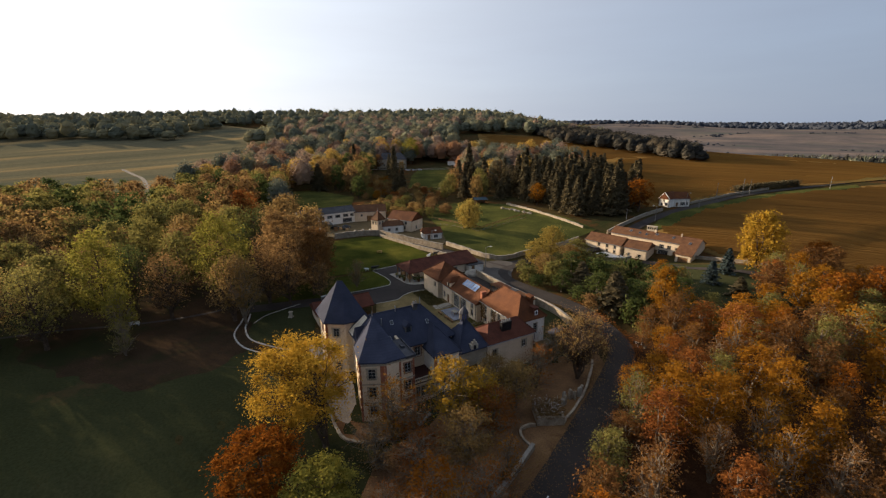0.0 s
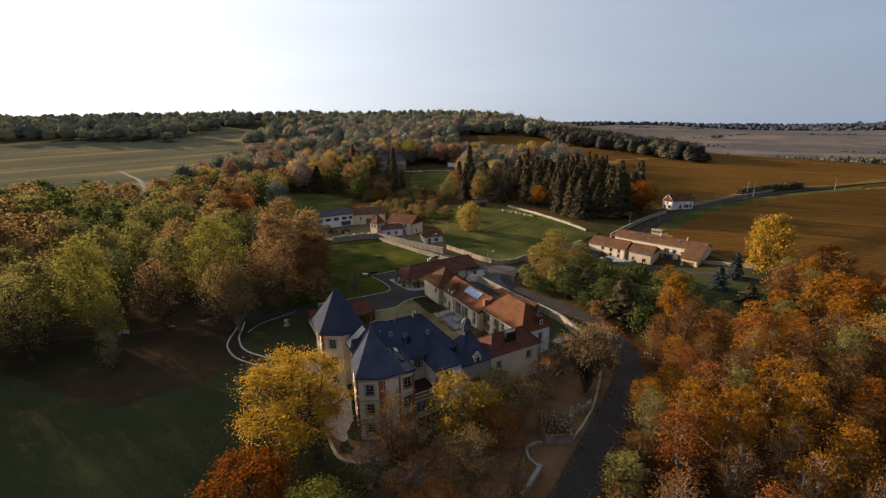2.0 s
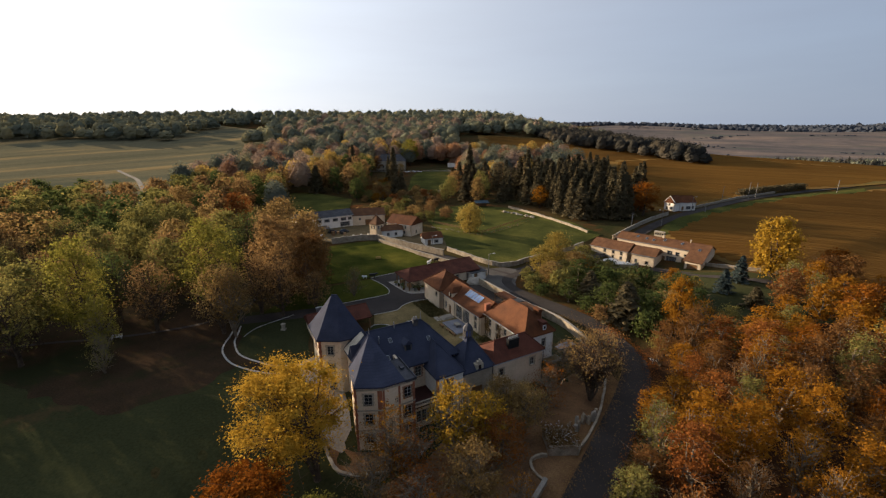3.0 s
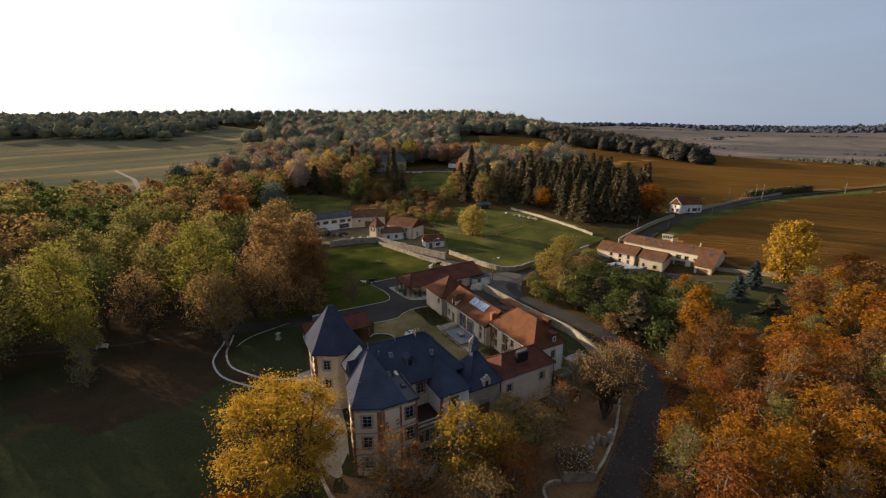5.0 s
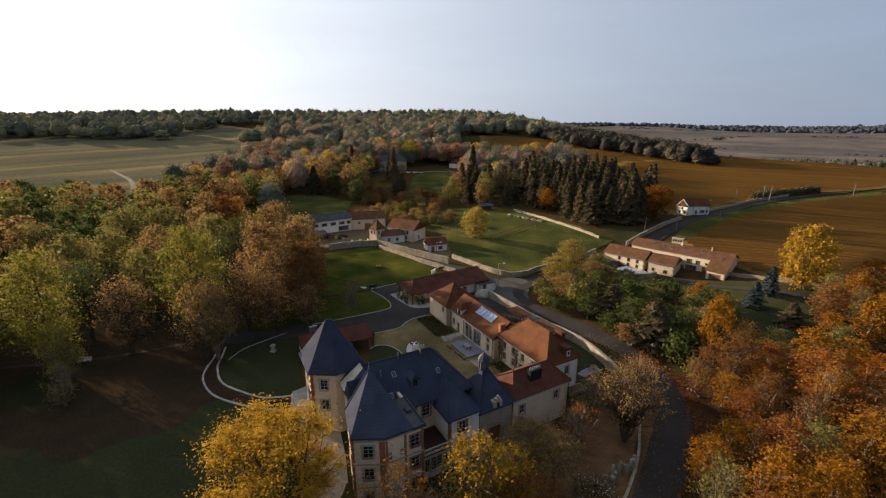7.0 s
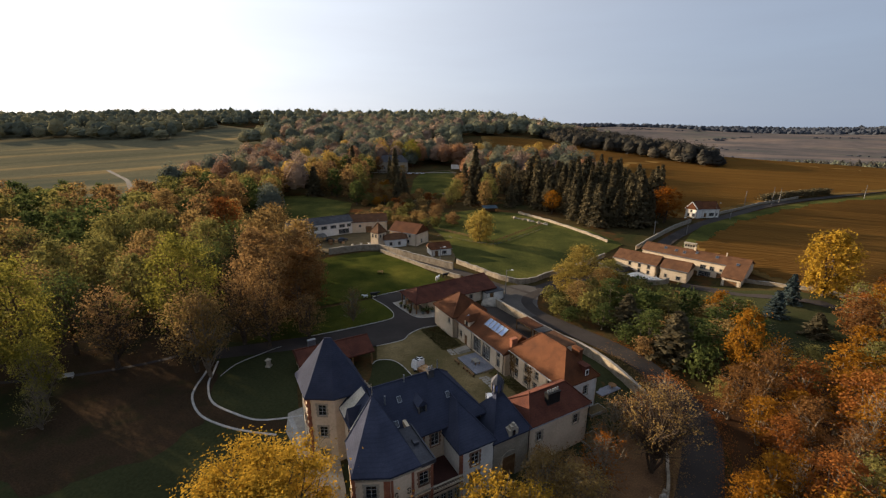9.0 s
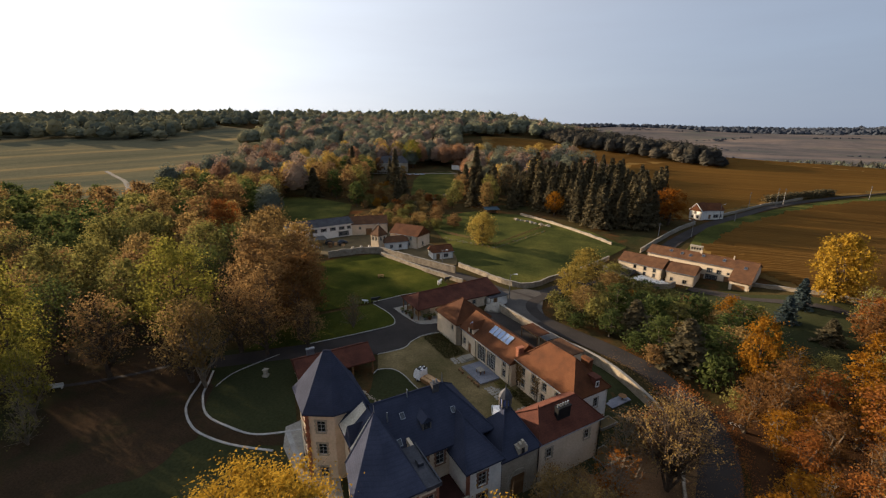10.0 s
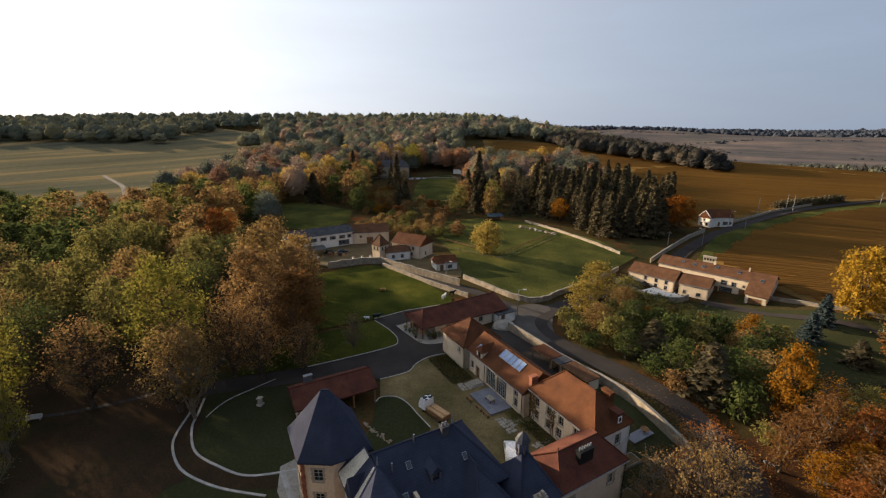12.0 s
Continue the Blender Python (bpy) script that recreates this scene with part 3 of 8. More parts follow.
def facade(parent, p0, p1, z0, z1, holes, mat, name="wall", th=0.4, inset=0.0):
    """One wall from p0 to p1 (its outside on the right of that way), with openings through it and windows in them.
    holes: (from the start, sill height, width, height, style)."""
    p0, p1 = Vector((*p0, 0)), Vector((*p1, 0))
    d = (p1 - p0).normalized()
    nin = Vector((-d.y, d.x, 0))
    width = (p1 - p0).length
    m = Matrix((( d.x, nin.x, 0, p0.x), (d.y, nin.y, 0, p0.y), (0, 0, 1, 0), (0, 0, 0, 1)))
    bm = bmesh.new()
    xs = sorted({0.0, width, *(h[0] for h in holes), *(h[0] + h[2] for h in holes)})
    zs = sorted({z0, z1, *(h[1] for h in holes), *(h[1] + h[3] for h in holes)})

    def is_hole(i, j):
        if not (0 <= i < len(xs) - 1 and 0 <= j < len(zs) - 1):
            return False
        x, z = (xs[i] + xs[i + 1]) / 2, (zs[j] + zs[j + 1]) / 2
        return any(h[0] < x < h[0] + h[2] and h[1] < z < h[1] + h[3] for h in holes)

    def quad(*pts):
        bm.faces.new([bm.verts.new(m @ Vector(p)) for p in pts])

    for i in range(len(xs) - 1):
        for j in range(len(zs) - 1):
            a, b, c, e = xs[i], xs[i + 1], zs[j], zs[j + 1]
            if is_hole(i, j):
                if not is_hole(i - 1, j):
                    quad((a, 0, c), (a, th, c), (a, th, e), (a, 0, e))
                if not is_hole(i + 1, j):
                    quad((b, th, c), (b, 0, c), (b, 0, e), (b, th, e))
                if not is_hole(i, j - 1):
                    quad((a, th, c), (a, 0, c), (b, 0, c), (b, th, c))
                if not is_hole(i, j + 1):
                    quad((a, 0, e), (a, th, e), (b, th, e), (b, 0, e))
            else:
                quad((a, 0, c), (b, 0, c), (b, 0, e), (a, 0, e))
                quad((b, th, c), (a, th, c), (a, th, e), (b, th, e))
    quad((0, 0, z1), (width, 0, z1), (width, th, z1), (0, th, z1))
    quad((0, th, z0), (width, th, z0), (width, 0, z0), (0, 0, z0))
    quad((0, th, z0), (0, 0, z0), (0, 0, z1), (0, th, z1))
    quad((width, 0, z0), (width, th, z0), (width, th, z1), (width, 0, z1))
    wall = part(name, bm, mat, parent)
    for x, z, w, h, style in holes:
        frame_me, pane_me, sur_me = window_meshes(w, h, style)
        wn_ = part("door" if style == "door" else "window", frame_me, None, parent, m=m @ Matrix.Translation((x, 0, z)))
        part("door_leaf" if style == "door" else "pane", pane_me, None, wn_)
        part("surround", sur_me, None, wn_)
    return wall


def roof(parent, eaves, z, tops, faces, mat, name="roof", thick=0.22, ridge=(), ridge_mat=None):
    """A roof: a ring of eave points at height z, top points (x, y, z), and slopes as index lists into both."""
    bm = bmesh.new()
    pts = [(x, y, z) for x, y in eaves] + list(tops)
    for f in faces:
        bm.faces.new([bm.verts.new(pts[i]) for i in f])
    n = len(eaves)
    for k in range(n):
        a, b = eaves[k], eaves[(k + 1) % n]
        bm.faces.new([bm.verts.new(c) for c in ((*a, z - thick), (*b, z - thick), (*b, z), (*a, z))])
    bm.faces.new([bm.verts.new((*p, z - thick)) for p in reversed(eaves)])
    bmesh.ops.remove_doubles(bm, verts=bm.verts, dist=1e-4)
    bmesh.ops.recalc_face_normals(bm, faces=bm.faces)
    r = part(name, bm, mat, parent)
    if ridge:
        rb = bmesh.new()
        for i, j in ridge:
            a, b = Vector(pts[i]), Vector(pts[j])
            a.z += 0.02
            b.z += 0.02
            tube(rb, [a, a.lerp(b, 0.5), b], [0.11, 0.11, 0.11], 6)
        part("ridge_tiles", rb, ridge_mat or mat, r)
    return r


def gutter(parent, p0, p1, z, r=0.07):
    part("gutter", tube(bmesh.new(), [(*p0, z), (*p1, z)], [r, r], 6), M_ZINC, parent)


def downpipe(parent, x, y, z0, z1):
    part("downpipe", tube(bmesh.new(), [(x, y, z0), (x, y, z1)], [0.06, 0.06], 6), M_DARKMETAL, parent)


def chimney(parent, x, y, z0, z1, w, d, mat, pots=2, along="x"):
    st = part("chimney", boxes((x - w / 2, x + w / 2, y - d / 2, y + d / 2, z0, z1 - 0.2), (x - w / 2 - 0.07, x + w / 2 + 0.07, y - d / 2 - 0.07, y + d / 2 + 0.07, z1 - 0.196, z1)), mat, parent)
    for k in range(pots):
        o = (k + 0.5) / pots - 0.5
        px, py = (x + o * w, y) if along == "x" else (x, y + o * d)
        part("chimney_pot", tube(bmesh.new(), [(px, py, z1), (px, py, z1 + 0.45)], [0.14, 0.11], 8), M_ZINC, st)
    return st


def hip(a0, a1, b0, b1, o=0.35):
    """Eave ring of a rectangular roof with overhang."""
    return [(a0 - o, b0 - o), (a1 + o, b0 - o), (a1 + o, b1 + o), (a0 - o, b1 + o)]


def roof_window(parent, m, w, h, glass=None):
    """A roof light lying in a slope: frame and pane, in the slope's own plane."""
    f = part("roof_window", boxes((0, 0.06, 0, h, -0.05, 0.08), (w - 0.06, w, 0, h, -0.05, 0.08), (0.06, w - 0.06, 0, 0.06, -0.05, 0.08), (0.06, w - 0.06, h - 0.06, h, -0.05, 0.08)), M_ZINC, parent, m=m)
    part("pane", boxes((0.05, w - 0.05, 0.05, h - 0.05, 0.0, 0.03)), glass or M_SKYGLASS, f)


def slope_frame(p, along, up):
    """The pose of a plane at p with x along and y up the slope."""
    x = Vector(along).normalized()
    y = Vector(up).normalized()
    n = x.cross(y)
    return Matrix(((x.x, y.x, n.x, p[0]), (x.y, y.y, n.y, p[1]), (x.z, y.z, n.z, p[2]), (0, 0, 0, 1)))


# ---------------- land ----------------
RINGS = [1.5 * 1.031 ** k for k in range(265)]
ground = new("ground", mesh_of("ground", fan(lambda x, y: land(x, y) - 0.15, (0, 60), RINGS, 300), G_WILD))
tagged(ground, "grass and leaf litter of an autumn valley rising to hills", "ground", kind="structure")



def at(a, b):
    """From the château's frame to x, y."""
    return CH_X + a * CU[0] + b * CV[0], CH_Y + a * CU[1] + b * CV[1]


def kerb(line, label="pale stone kerb along the drive", width=0.18):
    ob = new("kerb", mesh_of("kerb", ribbon(bmesh.new(), line, width, 0, 0.13, 0.1, 0.03), M_KERB))
    return tagged(ob, label, "kerb", kind="structure")


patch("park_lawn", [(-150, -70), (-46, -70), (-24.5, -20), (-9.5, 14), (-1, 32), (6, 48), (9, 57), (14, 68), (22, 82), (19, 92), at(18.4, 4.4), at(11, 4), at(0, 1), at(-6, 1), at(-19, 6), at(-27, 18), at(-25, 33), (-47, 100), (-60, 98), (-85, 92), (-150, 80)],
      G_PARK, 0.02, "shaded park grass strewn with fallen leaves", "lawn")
patch("thicket_floor", [at(0, -1), at(17, -1), (22, 88), (23, 84), (20.5, 77), (15.5, 66.5), (10, 55), (5, 45), (-1, 34), (-14, 38), (-14, 52), (-8.4, 59), (-6.4, 64)], G_LEAF, 0.05, "brown leaf litter below the thicket", "leaf litter")
patch("wood_floor", [(7.5, 31), (12.3, 42), (17.6, 54), (23.4, 67), (29, 82), (30, 98), (44, 106), (60, 112), (74, 130), (96, 146), (125, 138), (110, 100), (80, 60), (60, -70), (-37, -70), (-15.5, -20), (-2, 14)], G_WOODFLOOR, 0.05, "brown leaf litter under the roadside wood", "leaf litter", 6)
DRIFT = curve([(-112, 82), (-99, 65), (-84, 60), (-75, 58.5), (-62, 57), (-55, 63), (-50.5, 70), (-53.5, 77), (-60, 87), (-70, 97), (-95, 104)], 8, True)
patch("leaf_drift", [(x + 2.2 * noise.noise((x * 0.22, y * 0.22, 0)), y + 2.2 * noise.noise((x * 0.22, y * 0.22, 8))) for x, y in DRIFT], G_DRIFT, 0.035, "drift of brown leaves with tree shade in its colour along the park trees", "leaf litter", 6)
patch("courtyard", [(-31.7, 101.3), (-27.1, 104.9), (-26.3, 108), (-24.1, 111.4), at(8.9, 36), at(9.9, 35), at(9.9, 18), at(11.0, 18), at(11.0, 6.3), at(0, 6.3), at(-6, 6.3), at(-6, 14.0), at(-19.2, 14.0), at(-19.2, 20.5), at(-10, 33)],
      G_COURT, 0.05, "pale gravel courtyard with worn wheel tracks", "courtyard")
ISLAND = [(-41.6, 126.2), (-37.1, 122.6), (-34.0, 119.3), (-32.7, 116.7), (-33.2, 114.4), (-38.7, 109.6), (-47.6, 102.8)]
patch("drive", [(-42.0, 127.2)] + ISLAND[0:] + [(-64, 94), (-62, 90), (-46, 97.5), (-31.7, 101.3), (-27.1, 104.9), (-26.3, 108), (-24.1, 111.4), (-20.0, 113.9), (-17.5, 117), (-21.7, 118.5), (-26.3, 116.8), (-30.7, 119.9), (-35.3, 124.5),
               (-30, 130), (-22, 139), (-24.1, 141.2), (-35.3, 133.9)], M_ASPHALT, 0.055, "dark smooth asphalt drive of the estate", "drive")
patch("forecourt", [(-35.3, 124.5), (-30.7, 119.9), (-26.3, 116.8), (-21.7, 118.5), (-17, 122), (-24, 132), (-29, 131)], M_PAVING, 0.06, "pale paved forecourt before the barn", "paving")
patch("island_lawn", curve(ISLAND, 4) + [(-60, 97), (-58, 112)], G_LAWN, 0.06, "mown lawn beside the drive", "lawn")
patch("upper_lawn", [(-70.7, 159.8), (-66.9, 163.7), (-58.8, 169.9), (-53.4, 169.6), (-37.1, 157.7), (-24.8, 144.9), (-24.1, 141.2), (-35.3, 133.9), (-42.0, 127.2), (-54, 118), (-66, 132), (-74, 150)], G_LAWN, 0.06, "bright mown lawn below the farmyard", "lawn")
HALF = [(-30.1, 94.4), (-29.6, 95.9), (-27.1, 96.5), (-24.6, 95.2), (-21.9, 92.4), (-19.2, 89.7)]
patch("half_moon_lawn", curve(HALF, 4) + [at(-10, 14.6), at(-18.5, 21), (-29, 90)], G_PARK, 0.065, "half-moon lawn in the courtyard", "lawn")
patch("pasture", [(-44, 216), (-32, 190), (-22.9, 161.6), (-8.7, 149.4), (-1.3, 147.3), (5.3, 154.4), (16.2, 169.2), (30, 192), (40, 206), (28, 226), (7.5, 247), (-2, 258), (-30, 264), (-52, 244)], G_MEADOW, 0.06, "sunlit green pasture inside stone walls", "meadow", 6)
patch("farmyard", [(-92, 172), (-71.3, 164.5), (-62.5, 171.5), (-55.7, 173.5), (-44.1, 166.5), (-28.7, 158), (-25, 164), (-26, 176), (-40, 190), (-58, 206), (-80, 206), (-94, 188)], M_GRAVEL, 0.055, "beige gravel farmyard", "yard", 6)
patch("back_yard", [at(17.6, 5), at(17.6, 45), (-14, 127), (-8.3, 127.6), (-2.3, 120.8), (2.2, 115.3), (6.8, 110.4), (9.8, 108.0), at(24, 16), at(19, 15)], M_ASPHALT, 0.05, "narrow dark yard behind the long house", "yard")
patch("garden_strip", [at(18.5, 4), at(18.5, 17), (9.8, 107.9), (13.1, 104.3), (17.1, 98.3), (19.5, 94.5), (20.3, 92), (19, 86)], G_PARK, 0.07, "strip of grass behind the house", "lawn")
patch("park_glade", [(-93.7, 373.7), (-80, 310), (-70.5, 289.6), (-55, 304.5), (-50, 340), (-56.8, 381.6), (-69.7, 425), (-95, 406)], G_MEADOW, 0.12, "mown glade in the far park", "lawn", 8)
MEADOW_LEFT = [(-168, 280), (-149, 293), (-107, 271), (-97, 242), (-99, 214), (-128, 222), (-140, 246)]
patch("left_meadow", MEADOW_LEFT, G_MEADOW, 0.1, "grass clearing among the park trees", "meadow", 8)
VINEYARD = [(60, 203), (75, 221), (96, 252), (116, 274), (142, 298), (178, 326), (240, 352), (420, 420), (700, 560), (1000, 640), (1000, 200), (500, 60), (200, 60), (122, 138), (104, 151), (90, 159), (79, 167), (75, 177), (70, 190)]
patch("vineyard", VINEYARD, G_VINE, 0.12, "golden brown vineyard slope in autumn", "vineyard", 9)
patch("upper_vineyard", [(60, 262), (84, 262), (108, 284), (138, 312), (172, 338), (236, 362), (420, 440), (700, 590), (500, 800), (160, 720), (-70, 700), (-50, 560), (36, 450), (60, 400), (78, 320)], G_VINE, 0.3, "vineyard above the road turning gold", "vineyard", 16)
patch("left_field", [(-245, 250), (-292, 306), (-330, 420), (-300, 640), (-700, 800), (-1100, 500), (-800, 100), (-300, 120), (-215, 215)], G_FIELD, 0.3, "olive brown field beyond the park", "field", 20)
patch("far_field", [(120, 740), (480, 810), (700, 610), (1010, 655), (1000, 190), (2600, 700), (3300, 2400), (1300, 3400), (-150, 2600)], G_PLAIN, 1.6, "distant pale brown fields of the plain", "field", 90)

patch("farm_garden", [(56, 122), (92, 120), (104, 146), (92, 152), (78, 161), (62, 164), (52, 168), (44, 160), (50, 140)], G_PARK, 0.05, "green grass of the farm garden", "lawn", 6)
patch("road_verge", [(84, 243), (96, 256), (116, 277), (146, 304), (180, 328), (242, 357), (236, 344), (178, 318), (142, 290), (116, 266), (98, 246), (76, 214), (62, 204), (72, 224)], G_MEADOW, 0.34, "green grass verge between road and vines", "verge", 8)
ROAD = curve([(240, 366), (175, 331), (142, 307), (112, 277), (88, 251.5), (63, 218), (52, 202), (38, 184), (20, 163), (6, 146), (-1, 135), (1, 126), (8, 119), (16, 112), (23, 104), (27, 96), (27, 88), (23.5, 78), (18.5, 67), (13, 55), (8, 45), (1, 30), (-6, 14), (-20, -20), (-42, -72)], 8)
patch("road_apron", [(-8.0, 142.2), (-6.4, 138.0), (-7.0, 129.6), (-2.2, 123.2), (-0.5, 121.5), (3.2, 124.6), (2.6, 132), (3.4, 139.5), (2.4, 145.2), (-2, 145.6)], M_LANE, 0.095, "worn asphalt apron where two lanes meet", "road", 3)
road = new("road", mesh_of("road", strip(bmesh.new(), ROAD, 5.4, 0.1), M_ASPHALT))
tagged(road, "narrow grey asphalt lane winding past the walls", "road", kind="structure")
lane = new("farm_lane", mesh_of("farm_lane", strip(bmesh.new(), curve([(0, 138), (-9, 143), (-19, 151), (-36, 161), (-54, 172.5)], 6), 4.0, 0.08), M_ASPHALT))
tagged(lane, "asphalt lane between the farmyard walls", "road", kind="structure")
farm_drive = new("farm_drive", mesh_of("farm_drive", strip(bmesh.new(), curve([(96, 142), (78, 153), (63, 162), (52, 170.5)], 6), 5.0, 0.1), M_ASPHALT))
tagged(farm_drive, "asphalt drive of the roadside farm", "road", kind="structure")
left_track = new("field_track", mesh_of("field_track", strip(bmesh.new(), curve([(-200, 212), (-235, 242), (-281, 282), (-322, 318), (-350, 337), (-389, 362)], 6), 3.4, 0.5), M_TRACK))
tagged(left_track, "pale track climbing through the vineyard", "track", kind="structure")
villa_road = new("villa_road", mesh_of("villa_road", strip(bmesh.new(), curve([(-150, 398), (-125, 401), (-95, 407), (-72, 411), (-40, 414)], 6), 3.6, 0.35), M_PAVING))
tagged(villa_road, "pale gravel road in front of the far villa", "road", kind="structure")
glade_track = new("park_track", mesh_of("park_track", strip(bmesh.new(), curve([(-95, 405), (-72, 424), (-58, 385), (-52, 340), (-62, 300), (-72, 284)], 6), 3.0, 0.2), M_GRAVEL))
tagged(glade_track, "gravel drive curving round the far glade", "track", kind="structure")
# centre dashes of the road
dash = bmesh.new()
for k in range(len(ROAD) - 36, len(ROAD) - 18, 3):
    strip(dash, ROAD[k:k + 2], 0.12, 0.115)
tagged(new("road_marking", mesh_of("road_marking", dash, M_WHITEPAINT)), "broken white centre line on the lane", "road marking", kind="structure")
# curving garden path with pale kerbs
PATH_IN = curve([(-60.6, 89.5), (-58.6, 85.6), (-56.9, 82.2), (-52.7, 77.9), (-47.4, 76.0), (-41.9, 75.2), (-35.9, 77.5)], 6)
PATH_OUT = curve([(-61.6, 88.6), (-60.0, 85.2), (-58.6, 81.2), (-56.9, 78.3), (-53.6, 75.4), (-50.1, 73.7), (-44.4, 72.6), (-37.6, 72.6)], 6)
PATH_MID = [((a[0] + b[0]) / 2, (a[1] + b[1]) / 2) for a, b in zip(PATH_IN, [PATH_OUT[round(k * (len(PATH_OUT) - 1) / (len(PATH_IN) - 1))] for k in range(len(PATH_IN))])]
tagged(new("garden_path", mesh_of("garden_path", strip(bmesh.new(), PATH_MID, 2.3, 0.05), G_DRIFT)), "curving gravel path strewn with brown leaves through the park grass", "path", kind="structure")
for edge in (PATH_IN, PATH_OUT):
    kerb(edge, "pale stone edging of the garden path", 0.34)
kerb([(-37.8, 76.9), (-35.2, 74.0), (-32.6, 71.2)], "pale stone strip crossing the end of the garden path", 0.7)
kerb(curve([(-56.6, 85.0), (-56.3, 89.5), (-53.2, 94.9), (-51.5, 97.5)], 4), "narrow stone edging through the park grass", 0.12)
park_lane = new("park_lane", mesh_of("park_lane", strip(bmesh.new(), curve([(-118, 62), (-100, 73), (-88.9, 77.6), (-78.5, 82.9), (-70, 90), (-66, 99), (-70, 112)], 6), 1.0, 0.06), M_ASPHALT))
tagged(park_lane, "narrow grey lane among the park trees", "track", kind="structure")
patch("side_terrace", [(-38.5, 77.6), (-36.2, 80.5), at(-26.3, 19), at(-26.3, 14), at(-24, 11), at(-27, 8), (-36.5, 73.5)], M_PAVING, 0.07, "pale stone terrace beside the tower", "terrace")
TERRACE = curve([(-25.5, 59.5), (-22.6, 56.0), (-20.1, 53.9), (-16.6, 54.0), (-12.7, 55.9), (-10.0, 58.8), (-8.5, 62)], 5)
patch("front_terrace", TERRACE + [at(-16.6, -2.5), at(-22.6, -2.5), at(-25.1, -1.0)], G_LEAF, 0.06, "leaf-strewn planted bed round the foot of the manor", "garden bed")
patch("side_paving", [(-31, 73), (-27.5, 72), (-23.4, 65.5), (-20.7, 60.2), (-21.2, 57.4), (-23.2, 57.9), (-26, 60.4), (-29.5, 66)], M_PAVING, 0.08, "pale stained paving beside the manor", "paving", 2.0)
garden_wall("low curved stone wall of the front terrace", TERRACE, 0.3, 0.3)
kerb(curve(ISLAND, 4))
kerb([(-42.0, 127.2), (-35.3, 133.9), (-24.1, 141.2)], "pale kerb between lawn and drive")
kerb(curve([(-35.3, 124.5), (-30.7, 119.9), (-26.3, 116.8), (-21.7, 118.5)], 4), "pale kerb of the barn forecourt")
kerb(curve([(-31.7, 101.3), (-27.1, 104.9), (-26.3, 108), (-24.1, 111.4), (-20, 113.9)], 4), "pale kerb between drive and courtyard")
kerb(curve(HALF, 4), "pale stone edging of the half-moon lawn")

garden_wall("tall rubble wall of the farmyard", [(-72, 163.6), (-62.5, 171.0), (-55.7, 173.0), (-44.1, 166.0), (-28.7, 157.5), (-24, 155)], 2.2)
garden_wall("low rubble wall beside the farm lane", [(-54.0, 169.7), (-44, 162.5), (-34.0, 155.2), (-20.3, 146.5)], 1.2)
MEADOW_WALL = [(-24, 162.5), (-14, 154)] + curve([(-8.7, 149.4), (-4.5, 147.2), (-1.3, 147.0), (2, 149.6), (5.3, 154.4)], 4) + [(16.2, 169.2), (30, 190)]
garden_wall("pale stone wall round the pasture", MEADOW_WALL, 1.35)
garden_wall("old stone wall on the far side of the pasture", [(-4, 258), (7.5, 244.4), (24.9, 219.4), (34, 207)], 1.1)
garden_wall("long rendered wall between house garden and road", [(-8.1, 128.0), (-2.1, 121.0), (2.4, 115.5), (7.0, 110.6), (10.0, 108.2), (13.3, 104.5), (17.3, 98.5), (19.7, 94.7), (20.6, 92.2), (19.5, 88.5)], 1.9, 0.4, M_WALLSTONE, wave=0.05)
garden_wall("pale roadside stone wall below the manor", [(8.2, 57.2), (6.4, 53.2), (4.0, 48.4), (0.8, 42.5)], 1.0, 0.45, M_WALLSTONE, wave=0.05)
garden_wall("low dark wall linking planter and roadside wall", curve([(8.6, 62.4), (6.4, 61.2), (6.6, 59.2), (8.2, 57.4)], 3), 0.5, 0.35, M_WALLSTONE, False)
garden_wall("weathered brick wall along the lane", [(12.9, 63.4), (15.4, 68.0), (17.6, 73.0), (19.6, 79.5), (20.6, 84.5)], 0.5, 0.4, M_WALLSTONE, False)
garden_wall("stone wall along the upper road", [(44, 201), (58, 220), (70, 237), (82, 252)], 1.6, wave=0.1)
garden_wall("low kerbed wall beside the bend of the upper road", [(95, 268), (112, 284), (142, 313.5), (176, 337.5)], 1.1)
garden_wall("white wall of the farm garden", [(26, 178), (31, 171.5), (35, 168.2)], 1.4)
garden_wall("curved tile-capped wall of the farm terrace", curve([(35, 168.2), (39, 167.4), (43.5, 168.6), (48, 171.6)], 3), 1.5)
garden_wall("low pale wall between farm drive and vines", [(66, 173.5), (73, 168.2), (79, 163.5), (96, 152.5)], 0.9, 0.35)
patch("farm_terrace", [(32.5, 172.5), (39.5, 179.0), (48.2, 173.4), (43.5, 169.4), (37, 168.4)], M_WHITE, 0.1, "white paved terrace of the roadside farm", "terrace", 3)


# ---------------- the château ----------------
BASE = -1.9


